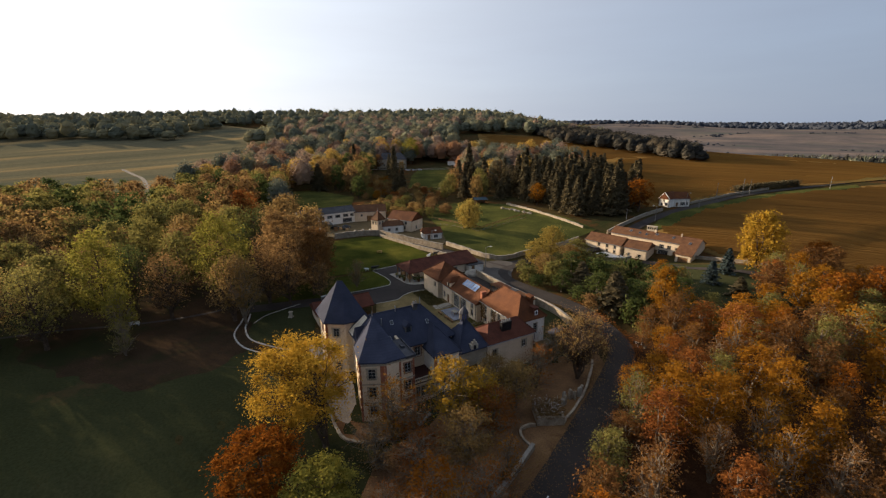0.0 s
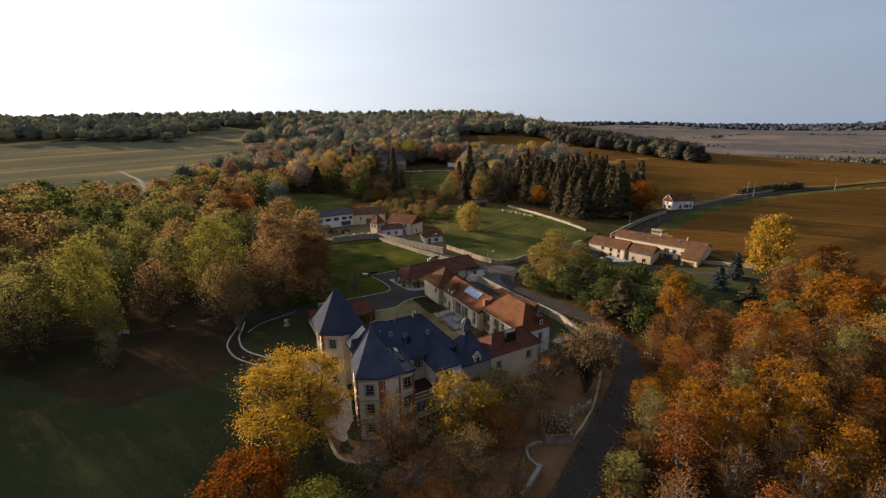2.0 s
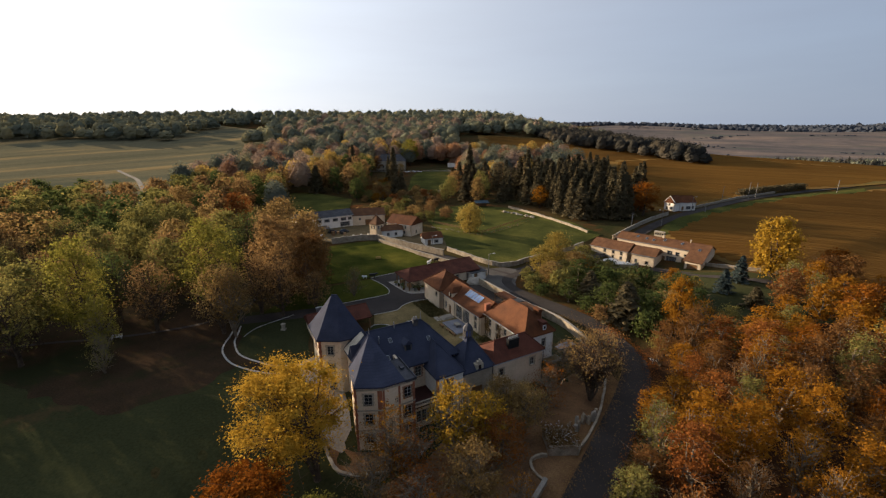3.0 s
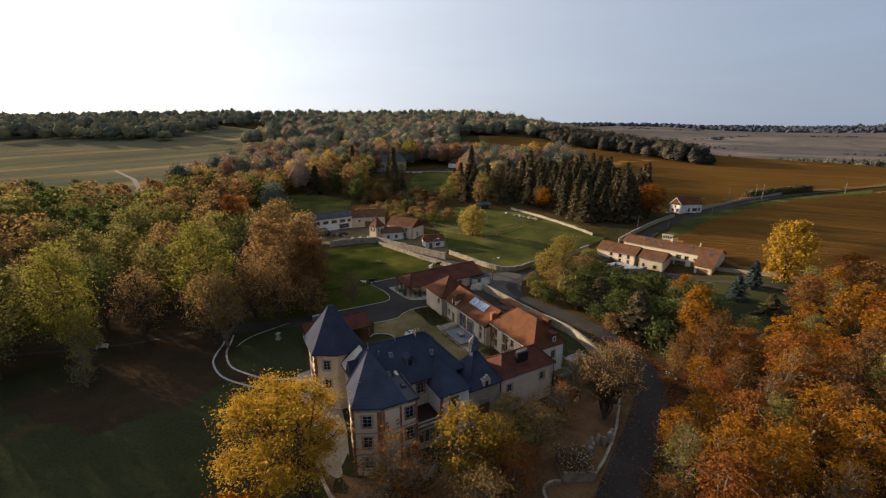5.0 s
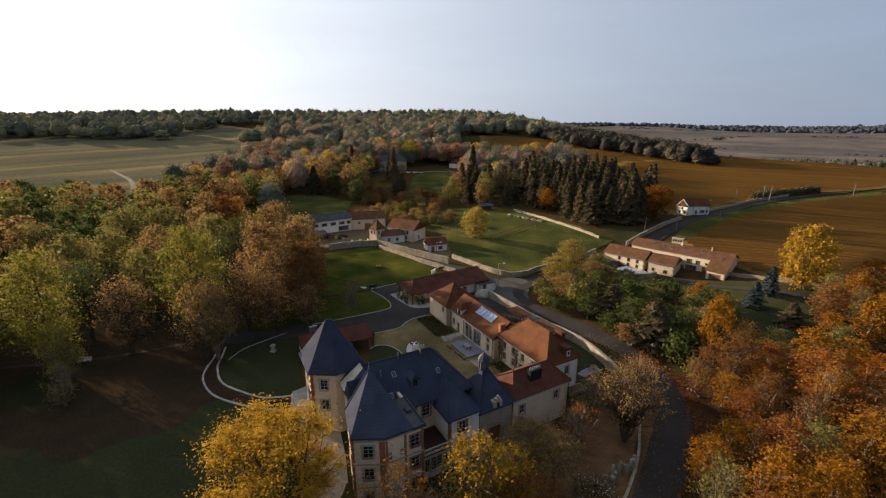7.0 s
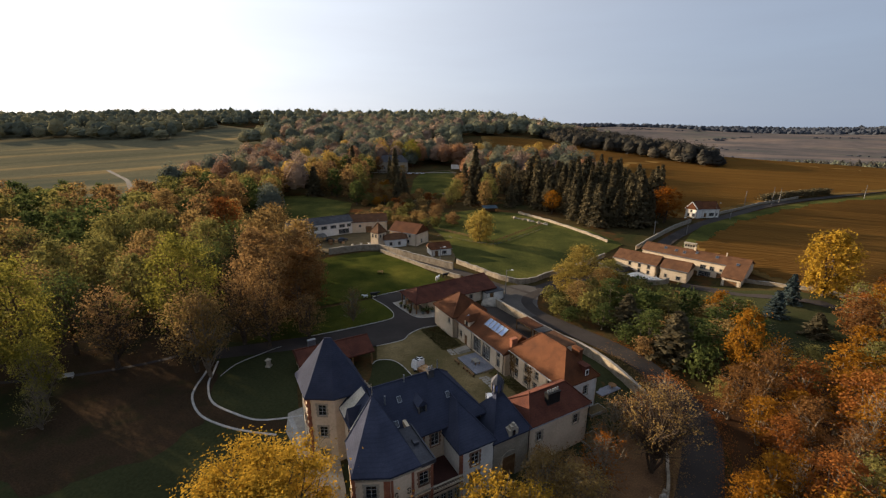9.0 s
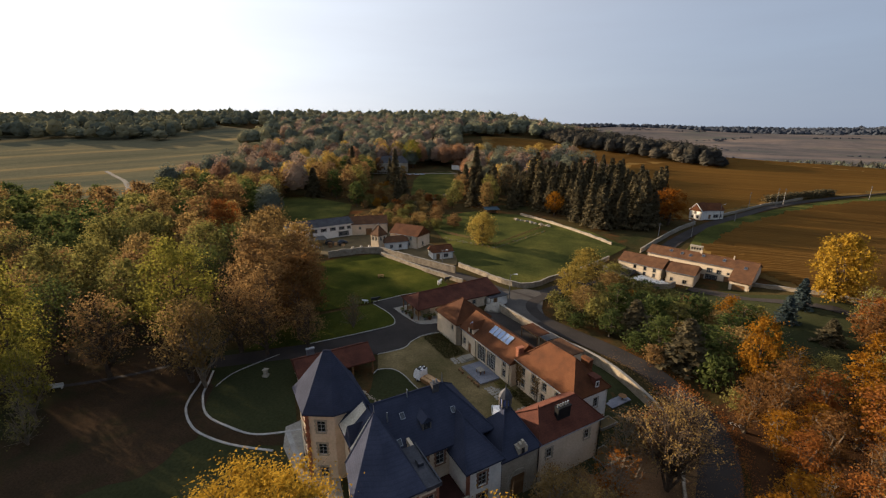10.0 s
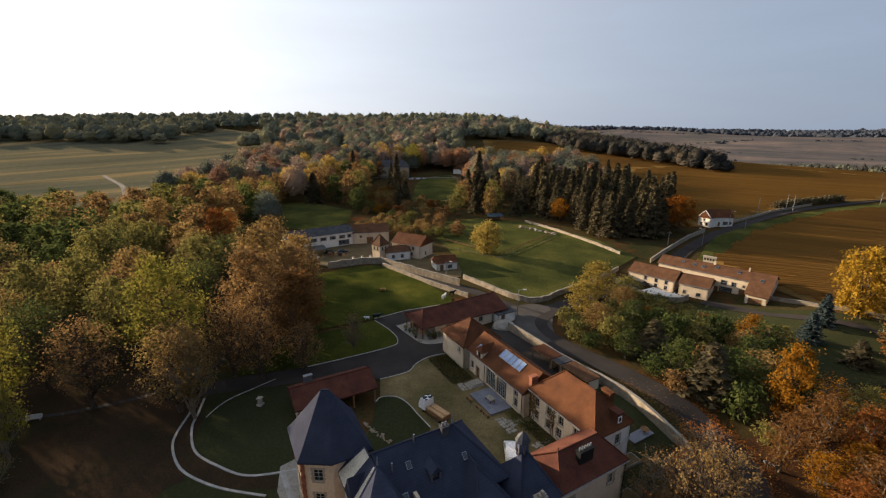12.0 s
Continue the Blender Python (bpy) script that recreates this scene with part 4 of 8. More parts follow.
def chateau():
    t = thing("chateau", "turreted manor house with slate roofs, cream walls and red brick quoins", "house", CH)
    # entrance pavilion with a canted corner
    pav = [(-24.7, -0.9), (-21.2, -2.6), (-18.4, -2.6), (-16.1, -2.6), (-16.1, 5.0), (-23.6, 5.0)]
    top = 9.2
    win = lambda x, w=1.15, style="brick": [(x, z, w, 1.75, style) for z in (-0.4, 3.0, 6.3)]
    facade(t, pav[5], pav[0], BASE, top, win(2.4), M_PLASTER)
    facade(t, pav[0], pav[1], BASE, top, win(1.2, 1.2, "stone"), M_PLASTER)
    facade(t, pav[1], pav[2], BASE, top, [], M_PLASTER)
    facade(t, pav[2], pav[3], BASE, top, win(0.58), M_PLASTER)
    facade(t, pav[3], pav[4], BASE, top, win(1.2), M_PLASTER)
    # brick blocks up the sunny corner
    bm = bmesh.new()
    for k in range(22):
        z, w = BASE + 0.5 * k, 0.26 if k % 2 else 0.19
        prism(bm, [(pav[0][0] + w * math.cos(q), pav[0][1] + w * math.sin(q)) for q in (0.3, 1.87, 3.44, 5.01)], z + 0.005, z + 0.495)
    part("brick_quoin", bm, M_BRICK, t)
    sides = ((pav[5], pav[0]), (pav[0], pav[1]), (pav[1], pav[2]), (pav[2], pav[3]), (pav[3], pav[4]))
    for z in (1.9, 5.3):
        for p, q in sides:
            d = (Vector(q) - Vector(p)).normalized()
            n = Vector((d.y, -d.x))
            part("string_course", prism(bmesh.new(), [tuple(Vector(p) - n * 0.02), tuple(Vector(p) + n * 0.09), tuple(Vector(q) + n * 0.09), tuple(Vector(q) - n * 0.02)][::-1], z, z + 0.2), M_STONE, t)
    # stone cornice with brackets under the eaves
    for p, q in sides[:4]:
        d = (Vector(q) - Vector(p)).normalized()
        n = Vector((d.y, -d.x))
        part("cornice", prism(bmesh.new(), [tuple(Vector(p) - n * 0.02), tuple(Vector(p) + n * 0.16), tuple(Vector(q) + n * 0.16), tuple(Vector(q) - n * 0.02)][::-1], 8.72, 8.9), M_STONE, t)
        bm = bmesh.new()
        length = (Vector(q) - Vector(p)).length
        for k in range(int(length / 0.42)):
            c = Vector(p) + d * (0.21 + 0.42 * k)
            prism(bm, [tuple(c - d * 0.07 - n * 0.02), tuple(c - d * 0.07 + n * 0.2), tuple(c + d * 0.07 + n * 0.2), tuple(c + d * 0.07 - n * 0.02)][::-1], 8.902, 9.11)
        tagged(part("brackets", bm, M_STONE, t), kind="stuff")
    # brick pilasters beside the corners
    for p, q, d0, d1 in ((pav[0], pav[1], 3.15, 3.86), (pav[1], pav[2], 0.03, 0.3), (pav[1], pav[2], 2.45, 2.75), (pav[2], pav[3], 1.98, 2.28), (pav[3], pav[4], 0.05, 0.5)):
        d = (Vector(q) - Vector(p)).normalized()
        n = Vector((d.y, -d.x))
        ring = [Vector(p) + d * d0 - n * 0.02, Vector(p) + d * d1 - n * 0.02, Vector(p) + d * d1 + n * 0.05, Vector(p) + d * d0 + n * 0.05]
        for z0, z1 in ((BASE, 1.895), (2.105, 5.295), (5.505, 8.71)):
            part("brick_pilaster", prism(bmesh.new(), [tuple(v) for v in ring][::-1], z0, z1), M_BRICK, t)
    # iron wall anchors
    for a in (-20.6, -19.1):
        bm = bmesh.new()
        s_pts = [(a + 0.18 * math.cos(q) * (1 if q < 4.7 else -1), -2.68, 6.4 + 0.17 + 0.17 * math.sin(q)) for q in [0.3 + 0.35 * k for k in range(12)]]
        tube(bm, s_pts, [0.05] * len(s_pts), 5)
        s2 = [(2 * a - p[0], p[1], 2 * 6.4 - p[2]) for p in s_pts]
        tube(bm, s2, [0.05] * len(s2), 5)
        part("wall_anchor", bm, M_BLACK, t)
    # window guards of the bay and the canted face
    for p, q, x0 in ((pav[0], pav[1], 1.2), (pav[2], pav[3], 0.55)):
        d = (Vector(q) - Vector(p)).normalized()
        n = Vector((d.y, -d.x))
        for z in (3.0, 6.3):
            bm = bmesh.new()
            for k in range(9):
                c = Vector(p) + d * (x0 + 0.05 + 1.1 * k / 8) + n * 0.1
                box(bm, c.x - 0.015, c.x + 0.015, c.y - 0.015, c.y + 0.015, z + 0.02, z + 0.6)
            a, b = Vector(p) + d * x0 + n * 0.1, Vector(p) + d * (x0 + 1.2) + n * 0.1
            for h in (0.04, 0.6):
                tube(bm, [(a.x, a.y, z + h), (b.x, b.y, z + h)], [0.025, 0.025], 5)
            part("window_guard", bm, M_BLACK, t)
    tip = (-20.0, 5.9, 13.5)
    roof(t, [(-25.0, -1.15), (-21.3, -2.98), (-17.7, -2.98), (-17.7, 5.0), (-19.4, 8.9), (-24.0, 4.4)], 9.45, [tip],
         [(0, 1, 6), (1, 2, 6), (2, 3, 6), (3, 4, 6), (4, 5, 6), (5, 0, 6)], M_SLATE, ridge=((5, 6),), ridge_mat=M_SLATE)
    # flat lead roof over the bay, with a raised kerb
    part("lead_flat", boxes((-17.68, -15.9, -2.95, 3.6, 9.02, 9.24), (-16.06, -15.9, -2.95, 3.6, 9.242, 9.5), (-17.6, -16.062, -2.95, -2.78, 9.242, 9.46)), M_ZINC_DARK, t)
    part("lead_box", boxes((-17.1, -16.5, 0.2, 1.1, 9.242, 9.6)), M_ZINC_DARK, t)
    # body behind
    facade(t, (-16.1, 3.9), (-10.9, 3.9), BASE, 7.1, [(0.75, 4.6, 1.15, 1.9, "brick"), (3.1, 4.6, 1.15, 1.9, "brick")], M_PLASTER)
    facade(t, (-5.0, 3.9), (-5.0, 14.2), BASE, 7.1, [(3, 3.5, 1.1, 1.8, "brick"), (7, 3.5, 1.1, 1.8, "brick")], M_PLASTER)
    facade(t, (-5.0, 14.2), (-19.4, 14.2), BASE, 7.1, [(2.5 + 3 * k, z, 1.1, 1.8, "brick") for k in range(4) for z in (0.6, 3.8)], M_PLASTER)
    facade(t, (-22.0, 12.6), (-22.0, 4.8), BASE, 8.4, [(2.4, z, 1.1, 1.7, "brick") for z in (-0.4, 3.0, 6.0)] + [(5.4, z, 1.1, 1.7, "brick") for z in (-0.4, 3.0, 6.0)], M_PLASTER)
    roof(t, [(-18.9, 3.3), (-4.6, 3.3), (-4.6, 14.6), (-18.9, 14.6)], 7.3, [(-19.6, 9.0, 12.3), (-9.4, 9.0, 12.3)],
         [(0, 1, 5, 4), (1, 2, 5), (2, 3, 4, 5), (3, 0, 4)], M_SLATE, ridge=((4, 5), (1, 5), (2, 5)), ridge_mat=M_SLATE)
    # link between pavilion and tower, its slopes to the sun
    roof(t, [(-22.6, 4.7), (-18.6, 4.7), (-18.6, 13.0), (-22.6, 13.0)], 8.4, [(-19.6, 6.4, 11.7), (-19.6, 11.2, 11.7)],
         [(0, 1, 4), (1, 2, 5, 4), (2, 3, 5), (3, 0, 4, 5)], M_SLATE, name="link_roof")
    # Added pale panels paint the sun's glint on the slate slope.
    bm = bmesh.new()
    for b0, b1, t0, t1 in ((5.6, 7.4, 6.6, 7.9), (9.8, 12.2, 9.4, 11.0)):
        lo, hi = [(-22.55, b0, 8.49), (-22.55, b1, 8.49)], [(-19.75, t1, 11.57), (-19.75, t0, 11.57)]
        v = [bm.verts.new((x - 0.05 * k, y, z + 0.04 - 0.03 * k)) for k in (0, 1) for x, y, z in lo + hi]
        for f in ((0, 1, 2, 3), (7, 6, 5, 4), (0, 4, 5, 1), (1, 5, 6, 2), (2, 6, 7, 3), (3, 7, 4, 0)):
            bm.faces.new([v[i] for i in f])
    bmesh.ops.recalc_face_normals(bm, faces=bm.faces)
    part("sun_glint_panel", bm, M_SUN_GLINT, t, "pale panel painted as sun glint on the slate slope")
    for b in (8.6,):
        bm = bmesh.new()
        v = [bm.verts.new(c) for c in ((-22.5, b - 1.1, 8.7), (-22.5, b + 1.1, 8.7), (-22.5, b, 10.7), (-19.2, b, 10.7), (-20.9, b - 1.1, 8.7), (-20.9, b + 1.1, 8.7))]
        for f in ((0, 2, 1), (0, 4, 3, 2), (1, 2, 3, 5), (0, 1, 5, 4), (4, 5, 3)):
            bm.faces.new([v[i] for i in f])
        bmesh.ops.recalc_face_normals(bm, faces=bm.faces)
        part("dormer_roof", bm, M_SLATE, t)
    # low loggia with a flat roof in the re-entrant corner
    facade(t, (-16.1, -0.7), (-11.1, -0.7), BASE, 2.3, [(0.2 + 0.95 * k, -0.6, 0.75, 2.1, "plain") for k in range(5)], M_PLASTER)
    part("flat_roof", boxes((-16.05, -11.1, -1.0, 3.9, 2.31, 2.5)), M_FELT, t)
    part("parapet", boxes((-16.05, -11.1, -1.0, -0.8, 2.502, 2.75)), M_PLASTER, t)
    for k in range(14):
        part("baluster", tube(bmesh.new(), [(-15.9 + 0.36 * k, -0.9, z) for z in (2.752, 2.9, 3.05, 3.25)], [0.07, 0.1, 0.06, 0.08], 8), M_STONE, t)
    part("handrail", boxes((-16.05, -11.1, -1.02, -0.78, 3.252, 3.36)), M_STONE, t)
    # wing beside the gate
    facade(t, (-11.1, -0.3), (-6.1, -0.3), BASE, 6.0, [(1.6, 0.2, 1.2, 1.9, "brick"), (1.6, 3.3, 1.2, 1.9, "brick")], M_WHITE)
    facade(t, (-11.1, 4.0), (-11.1, -0.3), BASE, 6.0, [], M_WHITE)
    roof(t, [(-11.5, -0.75), (-5.9, -0.75), (-5.9, 6.8), (-11.5, 6.8)], 6.3, [(-8.9, 4.4, 9.9), (-8.9, 6.6, 9.9)],
         [(0, 1, 4), (1, 2, 5, 4), (2, 3, 5), (3, 0, 4, 5)], M_SLATE, name="wing_roof", ridge=((0, 4), (1, 4), (4, 5)), ridge_mat=M_SLATE)
    part("brick_strip", boxes((-11.25, -10.75, -0.42, -0.28, BASE, 6.0)), M_BRICK, t)
    # gatehouse with its arch and bell lantern
    facade(t, (-6.0, 0.0), (0.0, 0.0), BASE, 5.1, [(1.7, BASE, 2.3, 3.9, "door")], M_STONE)
    facade(t, (0.0, 6.6), (-6.0, 6.6), BASE, 5.1, [(1.8, 0.05, 2.4, 3.2, "door")], M_STONE)
    bm = bmesh.new()
    for k in range(13):
        q = math.pi * k / 12
        c, s = math.cos(q), math.sin(q)
        box(bm, -0.2, 0.2, -0.1, 0.12, 1.2, 1.55, Matrix.Translation((-3.15, 0, 1.35)) @ Matrix.Rotation(q - math.pi / 2, 4, "Y"))
    part("arch_stones", bm, M_STONE, t)
    roof(t, [(-6.2, -0.4), (0.25, -0.4), (0.25, 6.9), (-6.2, 6.9)], 5.3, [(-3.1, 3.4, 9.7), (-2.2, 4.2, 9.7)],
         [(0, 1, 5, 4), (1, 2, 5), (2, 3, 4, 5), (3, 0, 4)], M_SLATE, name="gate_roof", ridge=((0, 4), (1, 5), (2, 5), (4, 5)), ridge_mat=M_SLATE)
    part("dormer_gable", boxes((-3.55, -2.05, -0.3, 1.2, 4.9, 6.3), (-3.25, -2.35, -0.32, 0.3, 6.302, 6.8), (-2.95, -2.65, -0.3, 0.1, 6.802, 7.2)), M_STONE, t)
    part("niche_window", boxes((-3.05, -2.55, -0.34, -0.31, 5.1, 6.2)), M_GLASS, t)
    lan = [( -2.65 + 0.75 * math.cos(q), 3.9 + 0.75 * math.sin(q)) for q in [math.pi / 8 + math.pi / 4 * k for k in range(8)]]
    lt = part("bell_lantern", prism(bmesh.new(), lan, 9.1, 9.75), M_SLATE, t)
    for (x, y) in lan:
        part("lantern_post", boxes((x - 0.09, x + 0.09, y - 0.09, y + 0.09, 9.752, 11.0)), M_LEAD, lt)
    part("louvres", prism(bmesh.new(), [(-2.65 + 0.55 * math.cos(q), 3.9 + 0.55 * math.sin(q)) for q in [math.pi / 4 * k for k in range(8)]], 9.755, 11.0), M_BLUE, lt)
    part("dome", tube(bmesh.new(), [(-2.65, 3.9, z) for z in (11.0, 11.15, 11.6, 12.0, 12.2, 12.9)], [0.95, 0.9, 0.68, 0.28, 0.08, 0.03], 8), M_ZINC_DARK, lt)
    downpipe(t, -5.95, -0.12, BASE, 5.1)
    downpipe(t, 0.05, -0.12, BASE, 5.1)
    # north tower
    tw = [(-26.1, 14.3), (-23.1, 12.4), (-19.0, 12.4), (-19.0, 20.0), (-26.1, 20.0)]
    tz = 10.1
    facade(t, tw[4], tw[0], BASE, tz, [(2.2, z, 1.05, 1.6, "brick") for z in (0.4, 3.8, 7.2)], M_PLASTER)
    facade(t, tw[0], tw[1], BASE, tz, [(1.2, z, 1.1, 1.7, "stone") for z in (0.2, 3.8, 7.2)], M_PLASTER)
    facade(t, tw[1], tw[2], BASE, tz, [], M_PLASTER)
    facade(t, tw[2], tw[3], BASE, tz, [], M_PLASTER)
    facade(t, tw[3], tw[4], BASE, tz, [], M_PLASTER)
    for (x, y) in tw[:1]:
        bm = bmesh.new()
        for k in range(24):
            z = BASE + 0.5 * k
            w = 0.34 if k % 2 else 0.26
            prism(bm, [(x + w * math.cos(q), y + w * math.sin(q)) for q in (0.3, 1.87, 3.44, 5.01)], z + 0.005, z + 0.495)
        part("brick_quoin", bm, M_BRICK, t)
    ring0 = [(-26.7, 13.9), (-23.3, 11.8), (-18.4, 11.8), (-18.4, 20.6), (-26.7, 20.6)]
    cx, cy = -22.7, 16.2
    ring1 = [(cx + (x - cx) * 0.84, cy + (y - cy) * 0.84, 11.3) for x, y in ring0]
    tops = ring1 + [(-23.0, 16.4, 17.0), (-22.1, 15.9, 17.0)]
    roof(t, ring0, 10.3, tops, [(k, (k + 1) % 5, 5 + (k + 1) % 5, 5 + k) for k in range(5)] + [(5, 6, 10), (6, 7, 11, 10), (7, 8, 11), (8, 9, 10, 11), (9, 5, 10)],
         M_SLATE, name="tower_roof", ridge=((10, 11),), ridge_mat=M_SLATE)
    # roof furniture
    chimney(t, -10.7, 8.6, 11.2, 12.9, 0.9, 0.7, M_TILE_GREY, 2)
    dm = part("dormer", boxes((-14.1, -12.9, 5.4, 8.2, 8.6, 10.2)), M_LEAD, t)
    bm = bmesh.new()
    v = [bm.verts.new(c) for c in ((-14.3, 5.1, 10.2), (-12.7, 5.1, 10.2), (-13.5, 5.1, 10.95), (-14.3, 8.4, 10.2), (-12.7, 8.4, 10.2), (-13.5, 8.9, 10.95))]
    for f in ((0, 1, 2), (3, 5, 4), (0, 2, 5, 3), (1, 4, 5, 2), (0, 3, 4, 1)):
        bm.faces.new([v[i] for i in f])
    bmesh.ops.recalc_face_normals(bm, faces=bm.faces)
    part("dormer_top", bm, M_SLATE, dm)
    part("window_frame", boxes((-14.1, -13.92, 5.3, 5.398, 8.7, 10.18), (-13.08, -12.9, 5.3, 5.398, 8.7, 10.18), (-13.92, -13.08, 5.3, 5.398, 10.08, 10.18)), M_LEAD, dm)
    part("pane", boxes((-13.9, -13.1, 5.36, 5.39, 8.9, 10.1)), M_GLASS, dm)
    up = Vector((0, 5.7, 5.0)).normalized()
    for a, k in ((-17.6, 0.25), (-9.6, 0.45), (-16.3, 0.62)):
        roof_window(t, slope_frame((a, 3.3 + 5.7 * k, 7.3 + 5.0 * k + 0.03), (1, 0, 0), up), 0.62, 0.85, M_GLASS)
    for a, b, z in ((-18.0, 7.0, 11.2), (-14.6, 8.7, 12.3)):
        part("vent_pipe", tube(bmesh.new(), [(a, b, z - 0.5), (a, b, z + 0.8)], [0.1, 0.1], 8), M_ZINC, t)
    part("finial", tube(bmesh.new(), [(-9.4, 9, 12.3), (-9.4, 9, 12.7), (-9.4, 9, 13.8)], [0.12, 0.1, 0.03], 6), M_ZINC, t)
    part("weathervane", tube(bmesh.new(), [(-20.0, 5.9, 13.4), (-20.0, 5.9, 14.5)], [0.1, 0.03], 6), M_ZINC, t)
    return t


def annexe():
    t = thing("annexe", "two-storey cream annexe with a hipped red tile roof", "house", CH)
    facade(t, (0.0, 0.0), (11.5, 0.0), BASE, 5.1, [(1.6, 2.3, 0.95, 1.5, "stone"), (8.6, 2.6, 0.95, 1.5, "stone")], M_PLASTER)
    facade(t, (11.5, 0.0), (11.5, 6.4), BASE, 5.1, [(2.6, 2.0, 0.9, 1.4, "plain")], M_PLASTER)
    facade(t, (11.5, 6.4), (0.0, 6.4), BASE, 5.1, [(1.2 + 2.6 * k, z, 1.0, 1.6, "plain") for k in range(4) for z in (0.6,)], M_PLASTER)
    facade(t, (0.0, 6.4), (0.0, 0.0), BASE, 5.1, [], M_PLASTER)
    roof(t, hip(0.3, 11.5, 0.0, 6.4), 5.3, [(2.6, 3.2, 7.7), (9.6, 3.2, 7.7)], [(0, 1, 5, 4), (1, 2, 5), (2, 3, 4, 5), (3, 0, 4)], M_TILE_DARK,
         ridge=((4, 5), (0, 4), (3, 4), (1, 5), (2, 5)), ridge_mat=M_TILE_DARK)
    chimney(t, 5.6, 1.6, 5.6, 8.2, 2.3, 0.75, M_BLACK, 5)
    gutter(t, (-0.1, -0.4), (11.9, -0.4), 5.15)
    downpipe(t, 11.62, -0.1, BASE, 5.1)
    part("finial", tube(bmesh.new(), [(2.6, 3.2, 7.7), (2.6, 3.2, 8.3)], [0.1, 0.04], 6), M_TILE, t)
    return t


def main_house():
    t = thing("manor_farmhouse", "two-storey cream house with a hipped orange tile roof", "house", CH)
    facade(t, (10.9, 17.9), (10.9, 6.4), -0.6, 5.2, [(x, 0.05 if i in (3,) else 0.7, 1.0, 2.2 if i == 3 else 1.6, "plain") for i, x in enumerate((1.2, 3.9, 6.3, 8.6))]
           + [(x, 3.1, 0.95, 1.5, "plain") for x in (1.2, 3.9, 6.6, 9.6)], M_PLASTER)
    facade(t, (10.9, 4.5), (18.4, 4.5), BASE, 5.2, [(4.5, 2.4, 1.0, 1.7, "plain")], M_WHITE)
    facade(t, (18.4, 4.5), (18.4, 17.9), BASE, 5.2, [(2 + 3 * k, 2.4, 1.0, 1.6, "plain") for k in range(4)], M_PLASTER)
    facade(t, (18.4, 17.9), (10.9, 17.9), -0.6, 5.2, [], M_PLASTER)
    facade(t, (10.9, 6.4), (10.9, 4.5), BASE, 5.2, [], M_PLASTER)
    roof(t, hip(10.9, 18.4, 4.5, 17.9), 5.4, [(14.65, 8.2, 9.5), (14.65, 14.4, 9.5)], [(0, 1, 4), (1, 2, 5, 4), (2, 3, 5), (3, 0, 4, 5)], M_TILE,
         ridge=((4, 5), (0, 4), (1, 4), (2, 5), (3, 5)), ridge_mat=M_TILE)
    chimney(t, 16.6, 7.6, 7.0, 9.4, 0.8, 1.7, M_TILE, 0)
    dm = part("dormer", boxes((15.5, 16.6, 4.7, 7.2, 5.9, 7.5)), M_TILE_DARK, t)
    part("window_frame", boxes((15.68, 15.78, 4.6, 4.698, 5.95, 6.95), (16.32, 16.42, 4.6, 4.698, 5.95, 6.95), (15.78, 16.32, 4.6, 4.698, 6.85, 6.95), (15.78, 16.32, 4.6, 4.698, 5.95, 6.05)), M_FRAME, dm)
    part("pane", boxes((15.78, 16.32, 4.64, 4.66, 6.05, 6.85)), M_GLASS, dm)
    part("dormer_roof", boxes((15.4, 16.7, 4.5, 7.3, 7.502, 7.6)), M_TILE_DARK, dm)
    chimney(t, 11.7, 18.3, 4.8, 7.4, 1.3, 0.7, M_BRICK, 0)
    gutter(t, (10.5, 18.2), (10.5, 6.6), 5.25)
    for b in (17.7, 12.3):
        downpipe(t, 10.8, b, 0, 5.2)
    up = Vector((3.75, 0, 4.1)).normalized()
    roof_window(t, slope_frame((12.9, 11.2, 7.35), (0, -1, 0), up), 0.6, 0.8)
    # climbing plant stems on the yard wall
    for b in (17.4, 16.9, 12.6):
        pts = [(10.82, b + 0.25 * math.sin(z * 2.2 + b), z) for z in (0, 1, 2, 3, 4, 4.8)]
        vine = part("climbing_vine", tube(bmesh.new(), pts, [0.07, 0.06, 0.06, 0.05, 0.04, 0.03], 5), M_BARK, t)
        vine_rng = random.Random(int(b * 10))
        bm = bmesh.new()
        for _ in range(150):
            c = Vector((10.78 - vine_rng.uniform(0, 0.18), b + vine_rng.gauss(0, 0.55), vine_rng.uniform(1.6, 5.0)))
            u, w = Vector((vine_rng.uniform(-0.05, 0.05), vine_rng.uniform(-0.12, 0.12), 0.1)), Vector((-0.04, 0.1, vine_rng.uniform(-0.08, 0.08)))
            bm.faces.new([bm.verts.new(c + o) for o in (u, w, -u, -w)])
        tagged(part("vine_foliage", bm, F_BROWN, vine), kind="stuff")
    return t


def roof_wedge(a0, a1, b0, b1, z, top):
    """A small hipped dormer roof running back into the slope."""
    bm = bmesh.new()
    m = (b0 + b1) / 2
    v = [bm.verts.new(c) for c in ((a0, b0, z), (a0, b1, z), (a1, b1, z), (a1, b0, z), (a0 + 0.9, m, top), (a1, m, top))]
    for f in ((0, 1, 4), (1, 2, 5, 4), (3, 0, 4, 5), (2, 3, 5), (0, 3, 2, 1)):
        bm.faces.new([v[i] for i in f])
    bmesh.ops.recalc_face_normals(bm, faces=bm.faces)
    return bm


